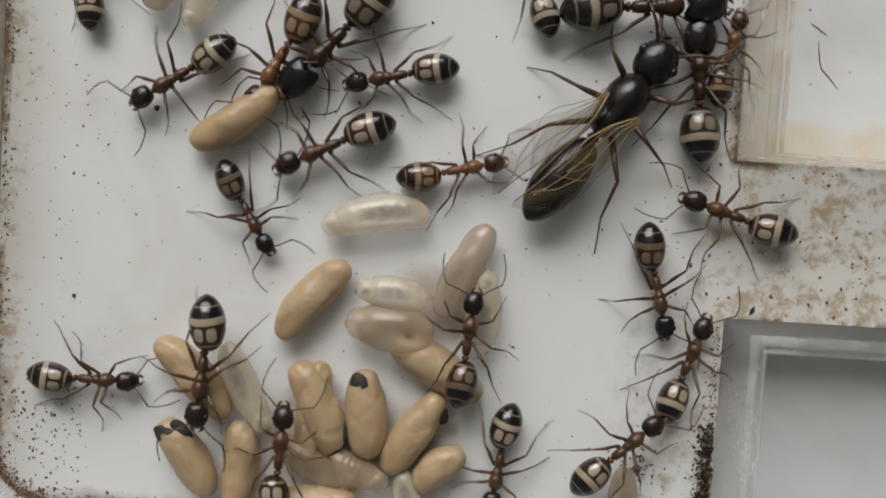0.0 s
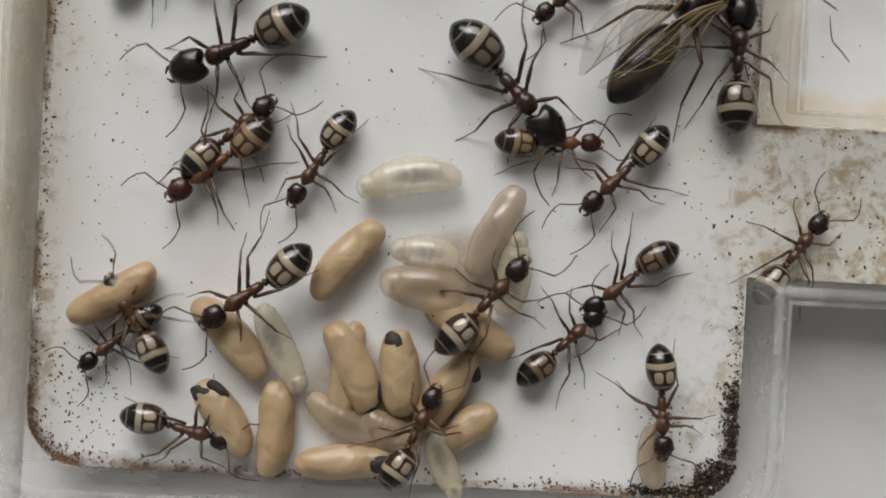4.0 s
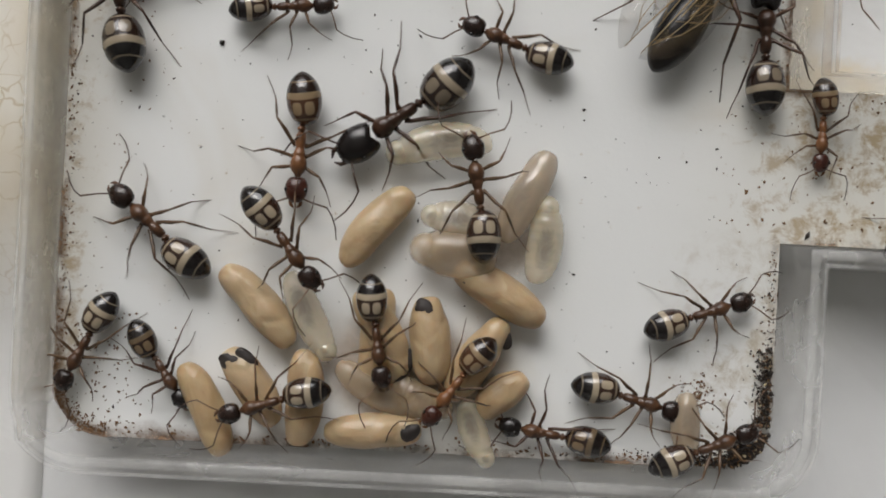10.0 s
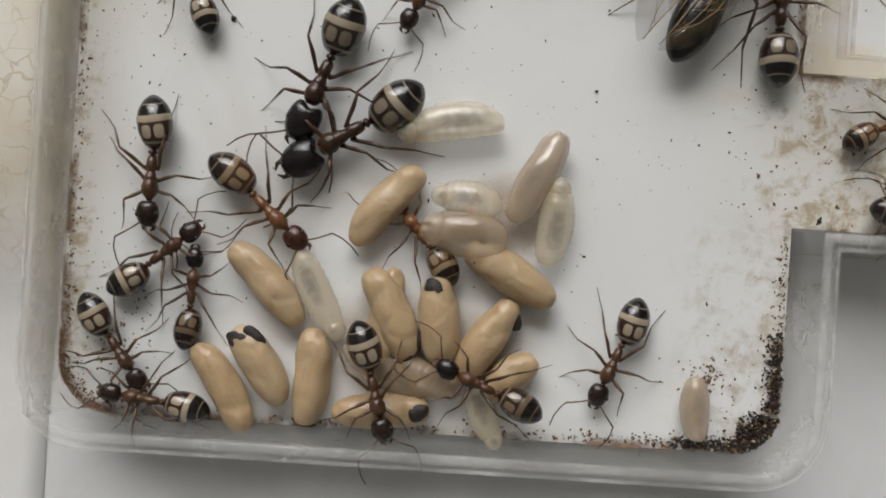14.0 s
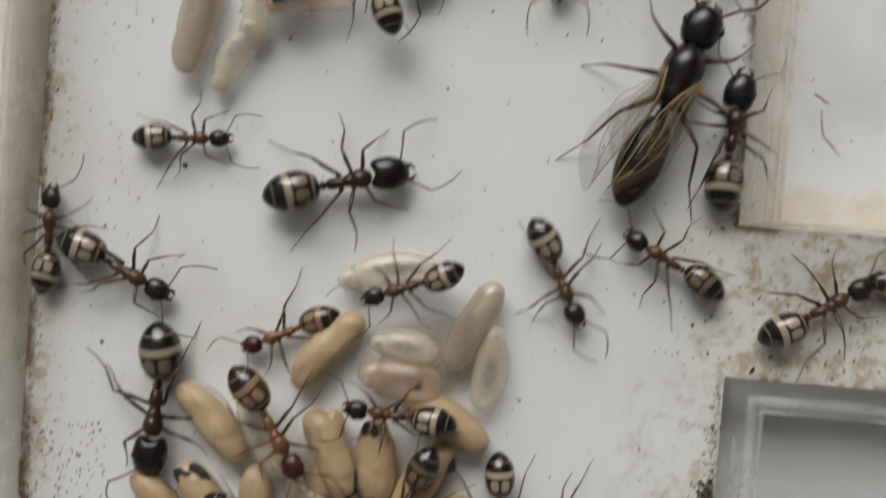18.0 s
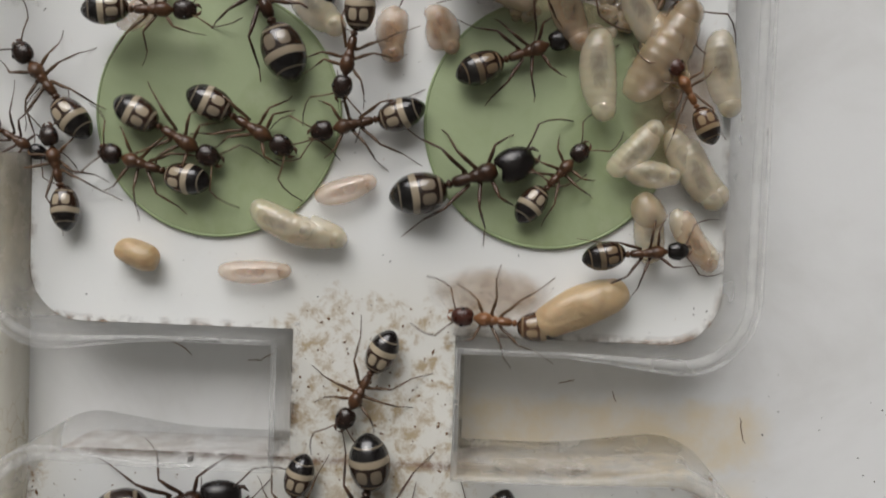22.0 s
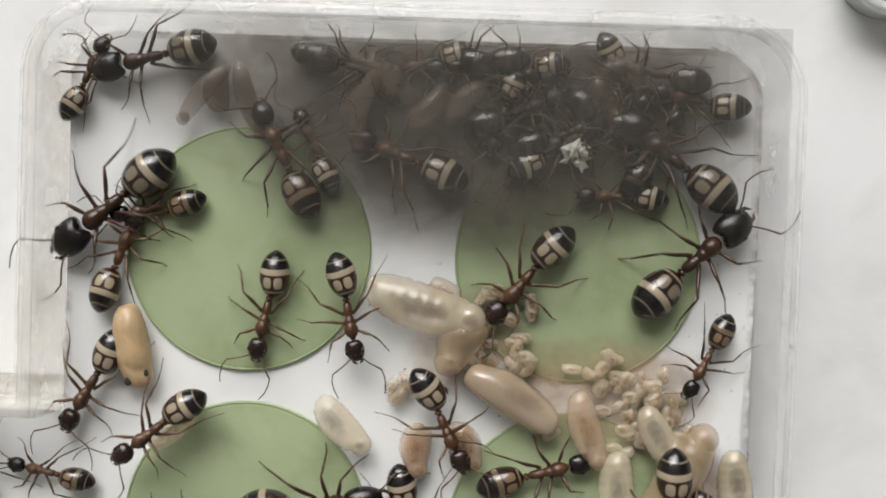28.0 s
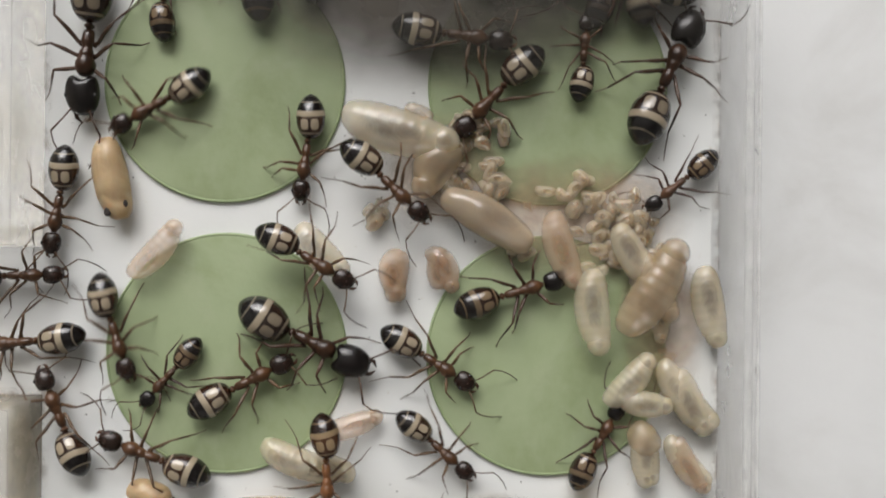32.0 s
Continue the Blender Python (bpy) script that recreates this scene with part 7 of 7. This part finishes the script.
    rows = [(0, -4.6, 75.0, 0.0, -26), (25, -4.6, 75.0, 0.0, -26), (28, -4.2, 75.0, 0.0, -14), (31, -4.6, 75.0, 0.0, -5), (32, -4.6, 75.0, 0.0, -5)]
    walk(ANTS[65], track(rows))
    stride(ANTS[65], rows, 65)
    rows = [(0, 4.2, 75.1, 0.0, -23), (25, 4.2, 75.1, 0.0, -23), (28, 4.6, 75.1, 0.0, -11), (31, 4.2, 75.1, 0.0, -2), (32, 4.2, 75.1, 0.0, -2)]
    walk(ANTS[66], track(rows))
    stride(ANTS[66], rows, 66)
    rows = [(0, 7.2, 71.7, 0.0, 8), (25, 7.2, 71.7, 0.0, 8), (28, 7.6, 71.7, 0.0, 20), (31, 7.2, 71.7, 0.0, 29), (32, 7.2, 71.7, 0.0, 29)]
    walk(ANTS[67], track(rows))
    stride(ANTS[67], rows, 67)
    rows = [(0, 9.9, 72.2, 0.0, -47), (25, 9.9, 72.2, 0.0, -47), (28, 10.3, 72.2, 0.0, -35), (31, 9.9, 72.2, 0.0, -26), (32, 9.9, 72.2, 0.0, -26)]
    walk(ANTS[68], track(rows))
    stride(ANTS[68], rows, 68)
    rows = [(0, 12.3, 71.0, 0.0, 48), (25, 12.3, 71.0, 0.0, 48), (28, 12.7, 71.0, 0.0, 60), (31, 12.3, 71.0, 0.0, 69), (32, 12.3, 71.0, 0.0, 69)]
    walk(ANTS[69], track(rows))
    stride(ANTS[69], rows, 69)
    rows = [(0, 4.7, 72.9, 0.0, 10), (25, 4.7, 72.9, 0.0, 10), (28, 5.1, 72.9, 0.0, 22), (31, 4.7, 72.9, 0.0, 31), (32, 4.7, 72.9, 0.0, 31)]
    walk(ANTS[70], track(rows))
    stride(ANTS[70], rows, 70)
    rows = [(0, 1.9, 75.4, 0.0, -184), (25, 1.9, 75.4, 0.0, -184), (28, 2.3, 75.4, 0.0, -172), (31, 1.9, 75.4, 0.0, -163), (32, 1.9, 75.4, 0.0, -163)]
    walk(ANTS[71], track(rows))
    stride(ANTS[71], rows, 71)
    rows = [(0, 12.0, 75.2, 0.0, 159), (25, 12.0, 75.2, 0.0, 159), (28, 12.4, 75.2, 0.0, 171), (31, 12.0, 75.2, 0.0, 180), (32, 12.0, 75.2, 0.0, 180)]
    walk(ANTS[72], track(rows))
    stride(ANTS[72], rows, 72)
    rows = [(0, 8.6, 71.7, 0.0, -174), (25, 8.6, 71.7, 0.0, -174), (28, 9.0, 71.7, 0.0, -162), (31, 8.6, 71.7, 0.0, -153), (32, 8.6, 71.7, 0.0, -153)]
    walk(ANTS[73], track(rows))
    stride(ANTS[73], rows, 73)
    rows = [(0, 4.5, 39.5, 0.0, -95), (19, 4.5, 39.5, 0.0, -95), (19.5, 3.0, 33.0, 0.0, -70), (20, 6.9, 27.2, 0.0, -13), (20.5, 6.5, 26.1, 0.0, -60), (21, 6.1, 25.0, 0.0, -108), (32, 6.1, 25.0, 0.0, -108)]
    walk(ANTS[74], track(rows))
    stride(ANTS[74], rows, 74)
    rows = [(0, 8.0, 27.0, 0.0, -95), (17.8, 8.0, 26.5, 0.0, -95), (18.2, 8.0, 22.9, 0.0, -92), (18.5, 8.6, 19.9, 0.0, -92), (18.8, 6.6, 18.9, 0.0, -120), (19, 5.6, 16.8, 0.0, -115), (19.4, 4.3, 15.2, 0.0, -115), (19.8, 3.2, 11.5, 0.0, -112), (20.2, 1.0, 12.0, 0.0, -140), (21, -4.1, 29.9, 0.0, -109), (22, -1.0, 34.1, 0.0, -117), (23, 1.7, 35.8, 0.0, -117), (23.5, 1.3, 35.9, 0.0, -155), (24, 1.0, 36.0, 0.0, -194), (26, 0.5, 48.4, 0.0, -126), (29, -0.6, 49.5, 0.0, -58), (31, 1.8, 49.7, 0.0, -16), (32, 2.2, 48.7, 0.0, -32)]
    walk(ANTS[75], track(rows))
    stride(ANTS[75], rows, 75)
    rows = [(0, 1.5, 40.5, 0.0, 270), (18.2, 1.5, 40.5, 0.0, 270), (18.6, 1.0, 33.5, 0.0, 240), (19, 4.0, 28.6, 0.0, 175), (20, 1.7, 26.4, 0.0, 218), (21, 1.6, 24.7, 0.0, 239), (32, 1.6, 24.7, 0.0, 239)]
    walk(ANTS[76], track(rows))
    stride(ANTS[76], rows, 76)
    walk(QUEEN, track([(0, 11.1, 11.9, 0, 54), (1, 11.5, 12.0, 0, 48), (2, 11.7, 13.1, 0, 49), (3, 13.2, 15.2, 0, 51), (6, 14.3, 16.5, 0, 54), (7, 14.4, 16.5, 0, 56), (8, 14.0, 16.3, 0, 57), (9, 14.3, 16.5, 0, 58), (10, 13.9, 16.3, 0, 60), (11, 13.8, 16.1, 0, 61), (12, 14.0, 16.2, 0, 62), (13, 13.9, 16.1, 0, 63), (14, 13.8, 16.1, 0, 65), (17, 14.2, 17.0, 0, 68), (18, 14.0, 16.9, 0, 70), (19, 14.4, 17.3, 0, 68), (20, 14.6, 17.6, 0, 69), (32, 14.6, 17.6, 0, 69)]))
    walk(CARRIED, track([(0, -7.7, 11.5, 0.9, -144), (1, -9.9, 10.7, 0.9, -141), (2, -9.1, 5.8, 0.9, -85), (3, -14.1, 2.7, 0.9, -148), (6, -16.4, -6.3, 0.9, -112), (7, -12.3, -7.8, 0.9, -65), (8, -12.1, -8.2, 0.9, -66), (9, -12.1, -8.0, 0.9, -66), (11, -11.4, -7.8, 0.9, -60), (13, -11.4, -7.8, 0.9, -56), (14, -11.2, -7.8, 0.9, -57), (17, -11.6, -7.3, 0.9, -50), (32, -11.6, -7.3, 0.9, -50)]))


motions()
